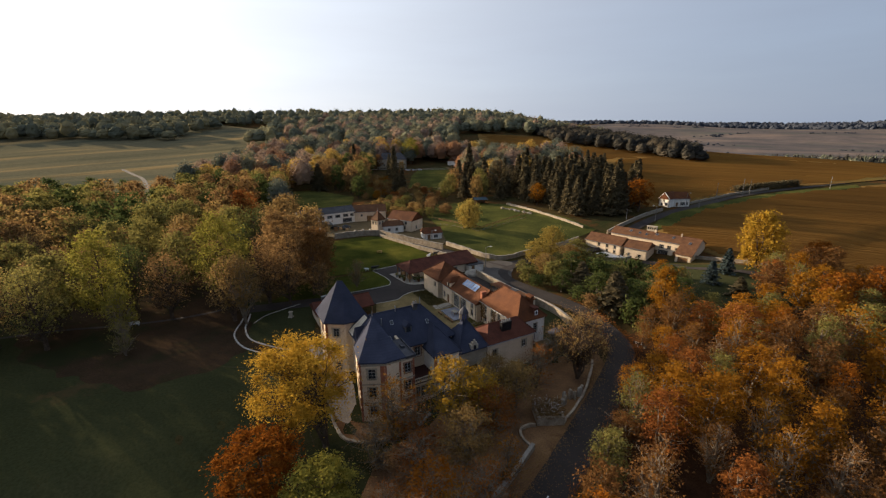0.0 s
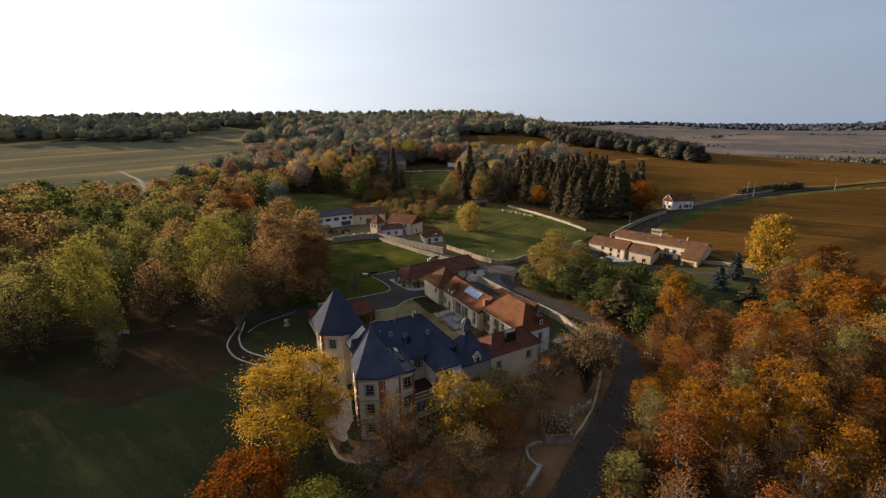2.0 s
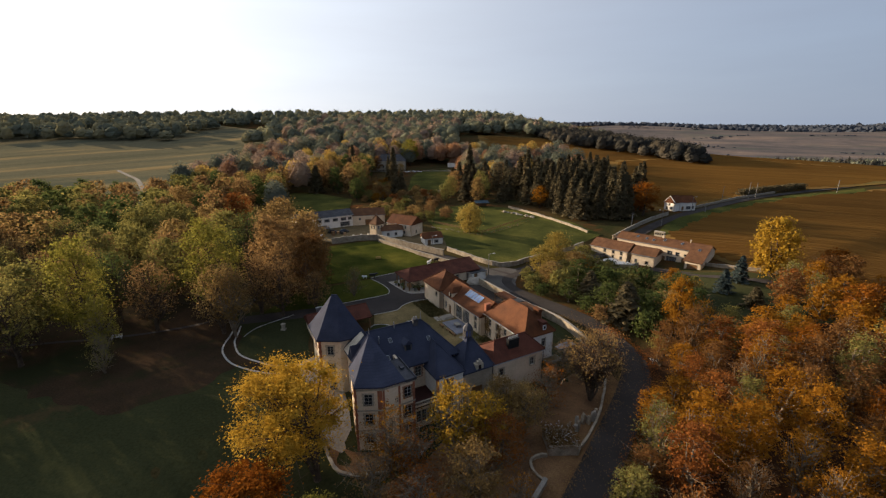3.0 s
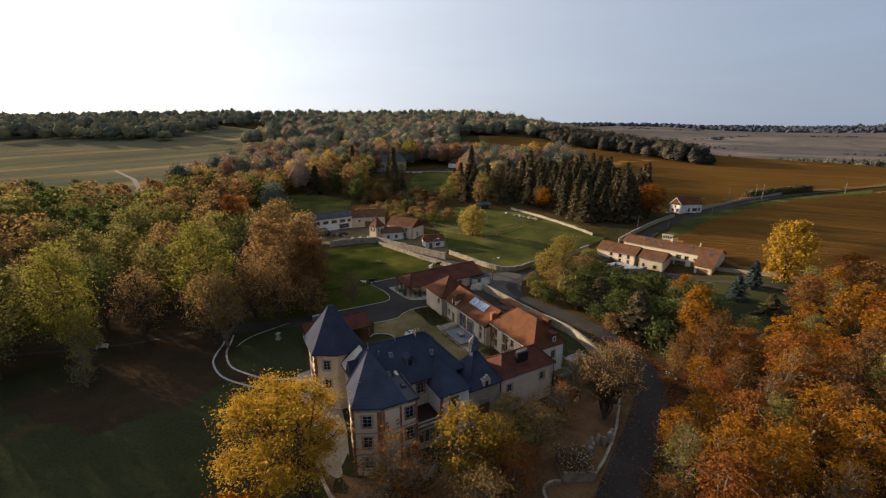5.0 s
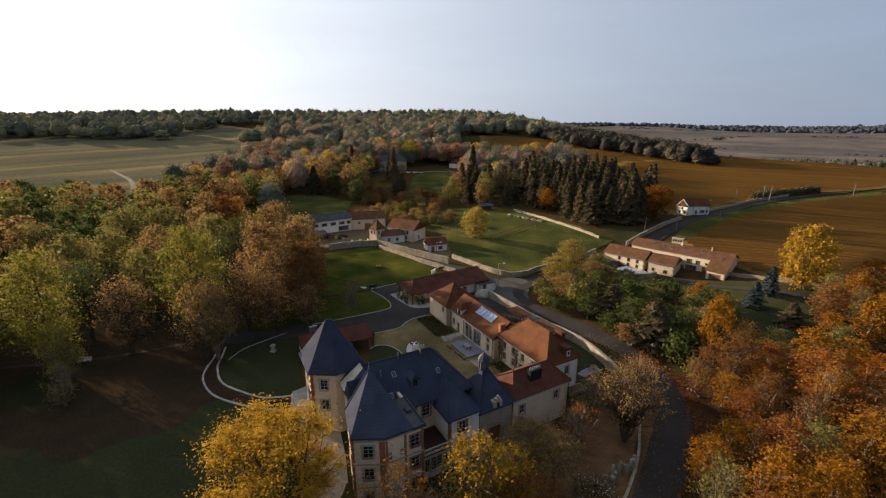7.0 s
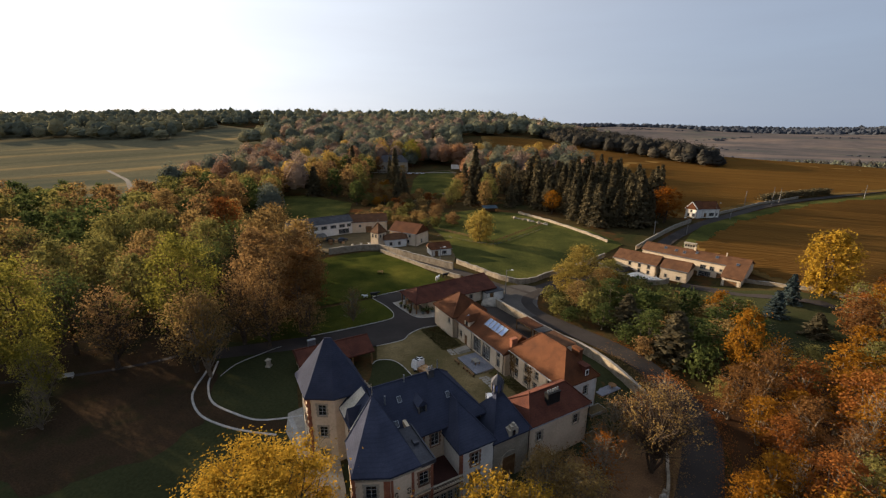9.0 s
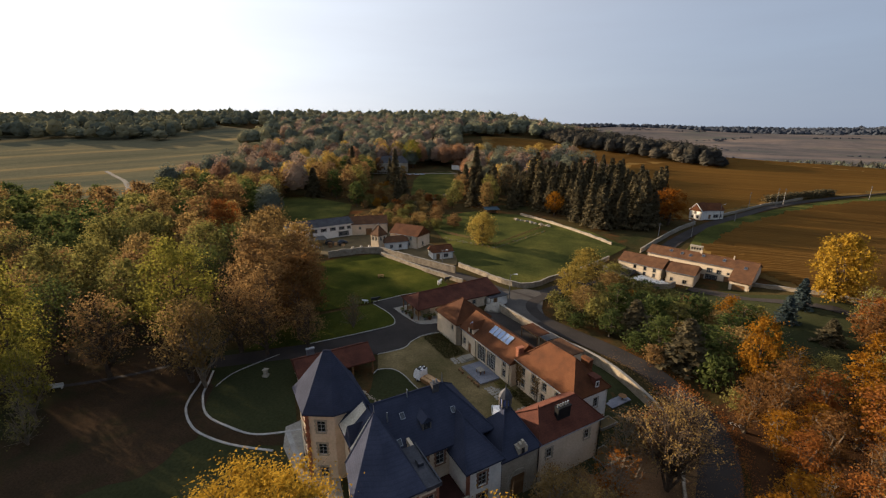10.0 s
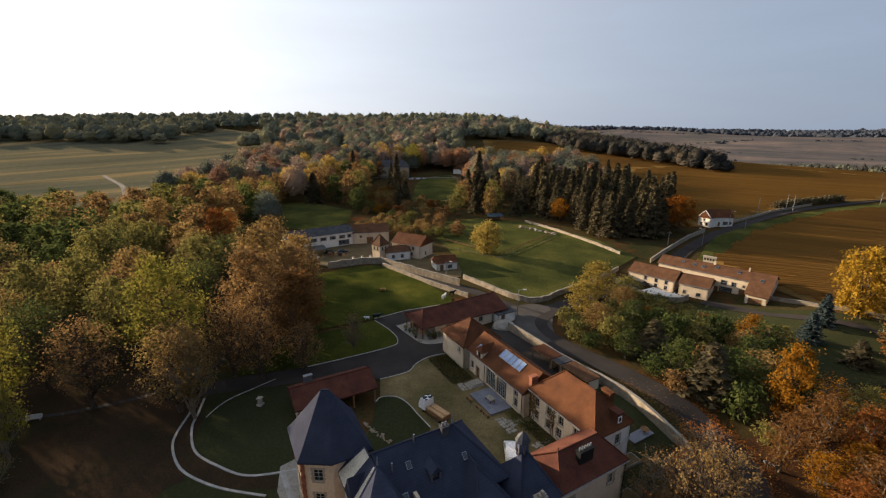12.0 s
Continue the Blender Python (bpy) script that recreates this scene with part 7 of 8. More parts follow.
# field shelter and rubble at the head of the pasture
fs = thing("field_shelter", "open field shelter with a dark teal sheet roof", "shed", pose(-20.0, 259.0, land(-20.0, 259.0), 0, 0, 20))
for x in (-3.6, 3.6):
    for y in (-2.4, 2.4):
        part("post", boxes((x - 0.1, x + 0.1, y - 0.1, y + 0.1, -0.3, 2.9)), M_WOOD, fs)
part("sheet_roof", slab(bmesh.new(), [(-4.2, -3.0, 2.75), (4.2, -3.0, 2.75), (4.2, 3.0, 3.5), (-4.2, 3.0, 3.5)], 0.08), M_TEAL, fs)
part("back_boards", boxes((-3.5, 3.5, 2.45, 2.52, 0.0, 2.8)), M_WOOD, fs)
for k in range(26):
    f = k / 25
    x, y, sz = -7.0 + 17.0 * f + prng.uniform(-1.2, 1.2), 246.5 - 15.0 * f + prng.uniform(-1.0, 1.0), prng.uniform(0.5, 1.1)
    bm = bmesh.new()
    bmesh.ops.create_icosphere(bm, subdivisions=1, radius=sz)
    for v in bm.verts:
        v.co = Vector((v.co.x * prng.uniform(0.8, 1.3), v.co.y * prng.uniform(0.8, 1.3), v.co.z * prng.uniform(0.5, 0.9) + sz * 0.3))
    ob = new("rubble_stone", mesh_of("rubble_stone", bm, M_PAVING if k % 3 else M_WALLSTONE))
    ob.matrix_world = pose(x, y, land(x, y), 0, 0, prng.uniform(0, 90))
    tagged(ob, "pale rubble stone fallen from the pasture wall", "stone", "rubble by the pasture wall")


# ---------------- poles and lamps ----------------
def lamp_post(x, y, h, deg):
    t = thing("street_lamp", "grey concrete street lamp on a tall pole", "street lamp", pose(x, y, land(x, y), 0, 0, deg), "street lamps")
    part("pole", tube(bmesh.new(), [(0, 0, -0.3), (0, 0, h)], [0.14, 0.09], 8), M_CONCRETE, t)
    part("arm", tube(bmesh.new(), [(0, 0, h - 0.3), (0.6, 0, h), (1.3, 0, h + 0.1)], [0.05, 0.05, 0.04], 6), M_ZINC, t)
    part("lamp_head", boxes((1.1, 1.9, -0.16, 0.16, h + 0.02, h + 0.2)), M_FRAME, t)
    return t


def utility_pole(x, y, h):
    t = thing("utility_pole", "pale concrete utility pole beside the road", "pole", pose(x, y, land(x, y)), "utility poles")
    part("pole", tube(bmesh.new(), [(0, 0, -0.4), (0, 0, h)], [0.2, 0.12], 8), M_CONCRETE, t)
    part("cross_arm", boxes((-0.7, 0.7, -0.06, 0.06, h - 0.6, h - 0.48)), M_CONCRETE, t)
    return t


lamp_post(-6.0, 136.8, 7.2, 0)
lamp_post(-29.0, 158.8, 6.5, 0)
lamp_post(98.5, 266.0, 8.0, 0)
lamp_post(70.5, 224.0, 7.5, 150)
utility_pole(129.4, 304.0, 9.5)
utility_pole(148.0, 312.0, 11.0)
utility_pole(155.0, 318.0, 10.0)
utility_pole(104.0, 262.0, 5.0)
utility_pole(57.0, 224.0, 6.0)
utility_pole(215.0, 340.0, 9.0)
sgn = thing("road_sign", "dark bend sign with three white chevrons at the roadside", "sign", pose(31.2, 92.3, land(31.2, 92.3), 0, 0, -25))
part("post", tube(bmesh.new(), [(0, 0, -0.2), (0, 0, 1.3)], [0.04, 0.04], 6), M_ZINC, sgn)
part("panel", boxes((-0.9, 0.9, -0.05, -0.02, 0.8, 1.4)), M_BLACK, sgn)
for k in range(3):
    bm = bmesh.new()
    for s in (1, -1):
        ring = [(-0.7 + 0.55 * k, 0.0), (-0.4 + 0.55 * k, 0.26 * s), (-0.22 + 0.55 * k, 0.26 * s), (-0.52 + 0.55 * k, 0.0)]
        v = [bm.verts.new((x, -0.055, 1.1 + z)) for x, z in ring]
        bm.faces.new(v)
    part("chevron", bm, M_WHITEPAINT, sgn)

# wire fence across the pasture
pf = thing("pasture_fence", "low post and wire fence crossing the pasture", "fence")
FENCE = [(-38 + 25 * k / 9, 198.5 - 12 * k / 9) for k in range(9)] + [(-13 + 20 * k / 12, 186.5 + 33 * k / 12) for k in range(13)]
for x, y in FENCE:
    part("post", tube(bmesh.new(), [(x, y, land(x, y) - 0.3), (x, y, land(x, y) + 1.15)], [0.07, 0.06], 6), M_WOOD, pf)
for h in (0.5, 0.95):
    part("wire", tube(bmesh.new(), [(x, y, land(x, y) + h) for x, y in FENCE], [0.015] * len(FENCE), 4), M_ZINC, pf)


# ---------------- trees ----------------
def quads_mesh(name, verts, mat, corners=4):
    """A mesh of loose leaves from an array of corners, three or four to a leaf."""
    n = len(verts) // corners
    me = bpy.data.meshes.new(name)
    me.vertices.add(corners * n)
    me.vertices.foreach_set("co", np.asarray(verts, np.float32).ravel())
    me.loops.add(corners * n)
    me.loops.foreach_set("vertex_index", np.arange(corners * n, dtype=np.int32))
    me.polygons.add(n)
    me.polygons.foreach_set("loop_start", np.arange(0, corners * n, corners, dtype=np.int32))
    me.update(calc_edges=True)
    me.validate()
    if mat:
        me.materials.append(mat)
    return me


def leaf_quads(rng, centres, size, out=None, droop=0.0, loose=0.6, corners=4):
    """Leaf sprays as bent diamonds or triangles about the centres, facing roughly outwards and up."""
    n = len(centres)
    nrm = rng.normal(size=(n, 3))
    if out is not None:
        nrm = nrm * loose + out
    nrm[:, 2] += 0.35
    nrm /= np.linalg.norm(nrm, axis=1, keepdims=True) + 1e-9
    ref = rng.normal(size=(n, 3))
    ref[:, 2] -= droop
    u = np.cross(nrm, ref)
    u /= np.linalg.norm(u, axis=1, keepdims=True) + 1e-9
    v = np.cross(nrm, u)
    s = size * rng.uniform(0.6, 1.35, (n, 1))
    w = s * rng.uniform(0.45, 0.8, (n, 1))
    if corners == 3:
        return np.stack([centres - u * s * 1.1, centres + u * s * 0.8 - v * w * 1.2, centres + u * s * 0.8 + v * w * 1.2], 1).reshape(-1, 3)
    bend = nrm * s * rng.uniform(-0.25, 0.1, (n, 1))
    return np.stack([centres - u * s + bend, centres - v * w, centres + u * s + bend, centres + v * w], 1).reshape(-1, 3)


def limb_points(rng, p0, p1, n, wob, sag=0.0):
    p0, p1 = np.array(p0, float), np.array(p1, float)
    d = np.linalg.norm(p1 - p0)
    pts = [p0 + (p1 - p0) * k / (n - 1) + (rng.normal(size=3) * wob * d if 0 < k < n - 1 else 0) + np.array([0, 0, sag * d * math.sin(math.pi * k / (n - 1))]) for k in range(n)]
    return [tuple(p) for p in pts]


def tree_meshes(seed, H, R, foot, leaves, size, clumps, limbs=9, lobe=0.27, shape=1.0, twigs=0, spread=0.62, rise=0.35, stems=1, bark=None, corners=3, reach=0.35, lean=(0.0, 0.0)):
    """Trunk with limbs, and a crown of leaf clumps within a lumpy, open outline. H, R: height and crown radius; foot: where the crown begins."""
    rng = np.random.default_rng(seed)
    bm = bmesh.new()
    top = (rng.normal() * 0.03 * H + lean[0] * 0.5, rng.normal() * 0.03 * H + lean[1] * 0.5, H * 0.8)
    trunk = limb_points(rng, (0, 0, -0.4), top, 6, 0.012)
    r0 = H * 0.02
    tube(bm, trunk, [r0 * k for k in (1.35, 0.95, 0.8, 0.6, 0.38, 0.15)], 7)
    for k in range(1, stems):
        q = 2 * math.pi * k / stems + rng.uniform(-0.5, 0.5)
        tilt = R * rng.uniform(0.3, 0.6)
        tube(bm, limb_points(rng, (0, 0, -0.2), (tilt * math.cos(q), tilt * math.sin(q), H * rng.uniform(0.65, 0.85)), 5, 0.02), [r0 * j for j in (0.7, 0.6, 0.45, 0.3, 0.1)], 5)
    mid, half = (foot + H) / 2, (H - foot) / 2
    heads = []
    for k in range(clumps):
        q = k * 2.39996 + rng.uniform(-0.5, 0.5)
        lift = -0.85 + 1.8 * (k + 0.5) / clumps + rng.normal() * 0.08
        lift = max(-0.95, min(0.97, lift))
        wide = (1 - abs(lift) ** (1.7 * shape)) ** 0.5
        rad = R * wide * rng.uniform(spread, 1.0) * (0.9 if k % 5 else 0.4)
        heads.append((rad * math.cos(q) + lean[0], rad * math.sin(q) + lean[1], mid + half * lift * rng.uniform(0.85, 1.0)))
    order = rng.permutation(clumps)[:limbs]
    for k in order:
        h = heads[k]
        z0 = max(foot * 0.55, min(h[2] - rise * math.hypot(h[0], h[1]) - 0.05 * H, H * 0.72))
        f = z0 / (H * 0.8)
        a = (top[0] * f, top[1] * f, z0)
        pts = limb_points(rng, a, h, 5, 0.05, 0.06)
        w = r0 * 0.5 * (1.1 - f * 0.7)
        tube(bm, pts, [w, w * 0.75, w * 0.55, w * 0.35, w * 0.12], 4, False)
        for _ in range(2 + twigs):
            h2 = np.array(h) + rng.normal(size=3) * R * reach
            tube(bm, limb_points(rng, pts[rng.integers(1, 4)], h2, 3, 0.07), [w * 0.4, w * 0.25, w * 0.07], 3, False)
    me_t = mesh_of("trunk", bm, bark or M_BARK)
    per = rng.multinomial(leaves, rng.dirichlet(np.full(clumps, 4.0)))
    cs, outs = [], []
    for h, n in zip(heads, per):
        lob = R * lobe * rng.uniform(0.7, 1.3)
        off = rng.normal(size=(n, 3))
        off /= np.linalg.norm(off, axis=1, keepdims=True) + 1e-9
        rad = lob * np.abs(rng.normal(size=(n, 1)) * 0.6 + 0.7)
        off[:, 2] *= 0.9
        cs.append(np.array(h) + off * rad)
        outs.append(off)
    me_c = quads_mesh("crown", leaf_quads(rng, np.concatenate(cs), size, np.concatenate(outs), 0.0, 0.8, corners), F_YELLOW, corners)
    return me_t, me_c, H, R


def conifer_meshes(seed, H, R, leaves, size, tiers=16):
    rng = np.random.default_rng(seed)
    bm = bmesh.new()
    tube(bm, [(0, 0, -0.4), (0, 0, H * 0.5), (0, 0, H)], [H * 0.016, H * 0.01, 0.02], 6)
    cs, outs = [], []
    per = leaves // (tiers * 7)
    for k in range(tiers):
        f = (k + 0.4) / tiers
        z = H * (0.06 + 0.93 * f)
        rad = R * (1 - f) ** 0.8 * rng.uniform(0.8, 1.12) + 0.12
        for j in range(7):
            q = 2 * math.pi * (j + rng.uniform(-0.3, 0.3)) / 7 + k
            reach = rad * rng.uniform(0.7, 1.15)
            t = rng.uniform(0.1, 1.0, per) ** 0.7
            side = rng.normal(size=per) * 0.16 * reach * t
            x = t * reach * math.cos(q) - side * math.sin(q)
            y = t * reach * math.sin(q) + side * math.cos(q)
            zz = z - 0.28 * reach * t + rng.normal(size=per) * 0.04 * R
            cs.append(np.stack([x, y, zz], 1))
            outs.append(np.stack([np.full(per, math.cos(q) * 0.6), np.full(per, math.sin(q) * 0.6), np.full(per, 0.5)], 1))
            if k % 2 == 0:
                tube(bm, [(0, 0, z), (reach * 0.8 * math.cos(q), reach * 0.8 * math.sin(q), z - 0.2 * reach)], [0.05, 0.015], 4, False)
    return mesh_of("trunk", bm, M_BARK), quads_mesh("crown", leaf_quads(rng, np.concatenate(cs), size * 1.1, np.concatenate(outs), 1.0, 0.6, 3), F_CONIFER, 3), H, R


SHAPES = {
    "near_a": tree_meshes(11, 16, 6.5, 4.0, 40000, 0.105, 72, 50, 0.18, 1.1, 2, 0.6, 0.8, 3, M_BARK, reach=0.17, lean=(-2.6, 0.6)),
    "near_b": tree_meshes(12, 13, 4.6, 2.0, 11000, 0.155, 110, 16, 0.18, 1.3),
    "open": tree_meshes(19, 13, 4.6, 2.4, 5200, 0.14, 90, 40, 0.2, 1.2, 3, 0.4, 0.9, 3, M_BARK_PALE, reach=0.2),
    "copse_a": tree_meshes(13, 14, 2.9, 1.2, 5200, 0.135, 90, 16, 0.26, 1.5, 1, 0.45, 0.9, 3, M_BARK_PALE),
    "copse_b": tree_meshes(16, 15, 2.5, 1.5, 4600, 0.13, 84, 16, 0.29, 1.8, 1, 0.4, 0.9, 2, M_BARK_PALE),
    "copse_c": tree_meshes(17, 13, 3.1, 1.8, 2300, 0.12, 84, 40, 0.27, 1.3, 2, 0.4, 1.1, 4, M_BARK_PALE, reach=0.24),
    "wood_a": tree_meshes(43, 13, 3.4, 1.2, 2500, 0.21, 80, 9, 0.23, 1.3, 0, 0.5, 0.9, 2, M_BARK_PALE),
    "wood_b": tree_meshes(46, 14, 3.0, 1.5, 2300, 0.2, 76, 9, 0.25, 1.6, 0, 0.45, 0.9, 2),
    "wood_c": tree_meshes(47, 12, 3.6, 1.6, 1300, 0.17, 80, 24, 0.27, 1.2, 1, 0.4, 1.1, 3, M_BARK_PALE),
    "birch": tree_meshes(18, 15, 3.6, 1.5, 6500, 0.18, 90, 12, 0.22, 1.6),
    "sparse": tree_meshes(14, 12, 4.3, 1.2, 1250, 0.145, 100, 44, 0.25, 1.3, 3, 0.35, 1.2, 4, M_BARK_PALE, reach=0.22),
    "bare": tree_meshes(15, 13, 5.0, 4.0, 3000, 0.11, 120, 90, 0.2, 1.1, 5, 0.3, 1.7, 5, M_BARK, reach=0.16),
    "bush": tree_meshes(26, 4.5, 2.6, 0.2, 1100, 0.21, 44, 8, 0.26, 1.5, 0, 0.4, 0.8, 3),
    "mid_a": tree_meshes(21, 18, 6.5, 2.6, 5600, 0.24, 120, 12, 0.19, 1.0, 0, 0.45),
    "mid_b": tree_meshes(22, 17, 5.5, 2.0, 5000, 0.235, 110, 10, 0.21, 1.3, 0, 0.45),
    "mid_c": tree_meshes(23, 20, 7.0, 3.4, 6600, 0.24, 130, 12, 0.19, 0.9, 0, 0.45),
    "park_fine": tree_meshes(29, 20, 6.6, 3.0, 10500, 0.17, 90, 14, 0.24, 1.0, 0, 0.45),
    "park_bare": tree_meshes(27, 17, 5.6, 3.0, 3000, 0.16, 100, 34, 0.26, 1.1, 1, 0.4, 1.0, 2, M_BARK, reach=0.25),
    "far_a": tree_meshes(51, 18, 6.5, 1.6, 2000, 0.42, 100, 4, 0.19, 1.0, 0, 0.45),
    "far_b": tree_meshes(52, 17, 5.5, 1.0, 1800, 0.4, 90, 4, 0.21, 1.3, 0, 0.45),
    "far_c": tree_meshes(53, 20, 7.0, 2.4, 2300, 0.42, 110, 4, 0.19, 0.9, 0, 0.45),
    "mid_d": tree_meshes(24, 14, 3.4, 1.5, 1700, 0.34, 50, 4, 0.28, 1.5),
    "willow": tree_meshes(25, 11, 5.0, 0.3, 6500, 0.21, 110, 16, 0.2, 1.4, 1, 0.5, 0.5, 5),
    "conifer_a": conifer_meshes(31, 20, 4.0, 2100, 0.5, 18),
    "conifer_b": conifer_meshes(32, 18, 3.4, 2200, 0.42, 18),
}
COLOURS = {"yellow": (F_YELLOW, "bright yellow"), "gold": (F_GOLD, "golden"), "orange": (F_ORANGE, "orange"), "rust": (F_RUST, "rust-red"), "brown": (F_BROWN, "brown"),
           "olive": (F_OLIVE, "olive green"), "green": (F_GREEN, "dark green"), "lime": (F_LIME, "yellow-green"), "conifer": (F_CONIFER, "dark evergreen"), "blue": (F_BLUE, "blue-grey"), "straw": (F_STRAW, "straw-yellow"), "ochre": (F_OCHRE, "ochre"), "russet": (F_RUSSET, "russet brown")}
tree_rng = random.Random(5)


def tree(x, y, height, radius, shape, colour, label="", group="", turn=None):
    """A tree: trunk and crown of one of the shapes, at its own size, turn and leaf colour."""
    me_t, me_c, H, R = SHAPES[shape]
    if "conifer" in shape and colour not in ("conifer", "blue"):
        colour = "conifer"
    mat, word = COLOURS[colour]
    kind = "conifer" if "conifer" in shape else "shrub" if shape == "bush" else "half_bare_tree" if shape in ("sparse", "bare", "wood_c", "copse_c", "park_bare", "open") else "tree"
    turn = tree_rng.uniform(0, 360) if turn is None else turn
    t = thing(kind, label or (f"tall {word} conifer with drooping branches" if kind == "conifer" else f"{word} autumn {kind} with a leafy crown" if kind != "half_bare_tree" else f"half-bare {word} tree with thin grey branches"),
              kind.replace("half_bare_", ""), pose(x, y, land(x, y), 0, 0, turn) @ Matrix.Diagonal((radius / R, radius / R, height / H, 1)), group or "trees of the park")
    part("trunk", me_t, None, t)
    crown = part("crown", me_c, None, t)
    crown.material_slots[0].link = "OBJECT"
    crown.material_slots[0].material = mat
    return t


def inside(x, y, poly):
    hit = False
    for (x0, y0), (x1, y1) in zip(poly, poly[1:] + poly[:1]):
        if (y0 > y) != (y1 > y) and x < (x1 - x0) * (y - y0) / (y1 - y0) + x0:
            hit = not hit
    return hit


TAKEN = []
# open ground that stays free of tall trees: the meadow behind the farm, the view to the far glade, the grass by the farm
CLEAR = [MEADOW_LEFT, [(-99, 200), (-84, 213), (-97, 244), (-133, 240), (-122, 206)], [(-62, 232), (-36, 232), (-52, 305), (-55, 345), (-62, 402), (-97, 402), (-82, 314)],
         [(-100, 262), (-82, 262), (-96, 430), (-150, 430)], [(44, 104), (60, 108), (72, 126), (78, 150), (58, 156), (56, 132), (48, 116)]]


def grove(poly, gap, heights, radii, shapes, colours, seed, group, keep=1.0):
    """Trees scattered over an outline at least a gap apart."""
    rng = random.Random(seed)
    xs, ys = [p[0] for p in poly], [p[1] for p in poly]
    tries = int((max(xs) - min(xs)) * (max(ys) - min(ys)) / (gap * gap) * 6)
    for _ in range(tries):
        x, y = rng.uniform(min(xs), max(xs)), rng.uniform(min(ys), max(ys))
        if inside(x, y, poly) and (heights[1] < 6.1 or not any(inside(x, y, c) for c in CLEAR)) and all((x - a) ** 2 + (y - b) ** 2 > (gap * 0.5 + g * 0.5) ** 2 for a, b, g in TAKEN) and rng.random() < keep:
            TAKEN.append((x, y, gap))
            k = rng.uniform(0, 1)
            tree(x, y, heights[0] + (heights[1] - heights[0]) * k, (radii[0] + (radii[1] - radii[0]) * k) * rng.uniform(0.9, 1.1), rng.choice(shapes), rng.choice(colours), group=group)


def spot(x, y, height, radius, shape, colour, label="", group=""):
    TAKEN.append((x, y, radius * 1.5))
    tree(x, y, height, radius, shape, colour, label, group)


# foreground trees round the château
TAKEN.append((-24.5, 54.0, 13.0))
tree(-22.5, 52.2, 16.6, 8.8, "near_a", "yellow", "large spreading yellow maple beside the manor", turn=0)
spot(-26.5, 42.5, 9.5, 5.6, "near_b", "orange", "orange-brown round-headed tree below the manor")
spot(-17.0, 40.5, 8.5, 4.8, "near_b", "lime", "yellow-green young tree below the manor")
spot(-4.2, 58.5, 13.0, 5.0, "open", "yellow", "golden half-bare tree before the gatehouse")
spot(-0.5, 61.0, 10.5, 4.2, "open", "yellow", "thin yellow tree before the gatehouse")
spot(1.5, 67.5, 9.0, 3.8, "open", "ochre", "thin ochre tree before the annexe")
spot(-12.5, 54.5, 11.5, 5.0, "sparse", "gold")
spot(-9.5, 55.0, 9.0, 4.5, "sparse", "rust")
spot(-13.5, 49.5, 8.0, 4.5, "sparse", "brown")
spot(-7.0, 48.5, 8.0, 4.5, "sparse", "rust")
spot(-1.0, 51.5, 9.5, 4.5, "open", "ochre")
spot(2.0, 58.5, 9.0, 4.2, "open", "rust")
spot(5.5, 66.5, 9.0, 4.0, "open", "ochre")
spot(2.2, 45.0, 7.5, 4.2, "sparse", "rust")
grove([(-13, 40), (0, 38), (4.5, 50), (5.5, 58), (3, 63), (-4, 61), (-9, 56), (-14, 50)], 3.7, (6.0, 9.5), (2.8, 4.2), ["sparse", "wood_c", "sparse"], ["rust", "ochre", "brown", "gold", "orange"], 69, "thicket below the manor")
spot(16.8, 77.5, 14.0, 6.0, "bare", "ochre", "half-bare grey-branched tree by the road wall")
spot(9.0, 73.0, 9.0, 3.6, "sparse", "orange", "orange half-bare tree before the annexe")
spot(21.0, 88.5, 9.5, 4.6, "sparse", "rust", "half-bare reddish tree at the end of the road wall")
spot(12.0, 82.0, 8.0, 4.0, "sparse", "brown")
spot(16.0, 84.0, 8.0, 4.0, "sparse", "rust")
spot(-41.4, 112.1, 8.5, 3.0, "sparse", "brown", "slender half-bare tree on the lawn")
TAKEN.append((10.7, 65.0, 5.0))
TAKEN.append((14.5, 70.5, 5.0))
grove([at(1, -3), at(10, -3), at(15, -1), (11, 71), (7, 63), (3, 65), (-2, 68)], 3.2, (4.0, 6.5), (2.2, 3.2), ["sparse", "wood_c", "sparse"], ["rust", "ochre", "gold", "brown"], 65, "thicket below the annexe")
# between road and farm
spot(38.4, 102.7, 16.0, 3.1, "birch", "gold", "tall golden birch with hanging leaves")
spot(84.0, 156.0, 19.0, 7.6, "willow", "yellow", "large bright yellow tree beside the farm")
spot(98.0, 150.0, 12.0, 6.0, "mid_b", "orange")
spot(72.6, 150.4, 9.0, 3.0, "conifer_b", "blue", "blue-grey spruce in the farm garden")
spot(64.0, 140.5, 7.5, 3.0, "conifer_b", "blue", "grey-green spruce in the farm garden")
spot(67.5, 130.0, 6.5, 3.2, "conifer_b", "conifer", "low dark spruce on the farm lawn")
spot(56.6, 104.0, 10.0, 4.4, "wood_a", "gold")
spot(29.0, 108.5, 11.0, 4.8, "conifer_b", "green", "broad dark spruce above the lane")
spot(22.5, 121.0, 9.0, 4.2, "conifer_b", "green", "dark spruce among the roadside shrubs")
spot(46.0, 131.0, 9.5, 3.0, "wood_a", "gold", "slender golden tree below the farm")
spot(51.0, 128.0, 8.5, 2.8, "wood_a", "olive")
spot(16.0, 152.0, 13.0, 6.4, "mid_a", "straw", "broad golden tree by the bend of the lane")
spot(10.5, 140.0, 10.0, 4.8, "mid_b", "straw", "yellow-olive tree by the bend of the lane")
spot(21.0, 143.0, 9.0, 4.6, "mid_a", "ochre")
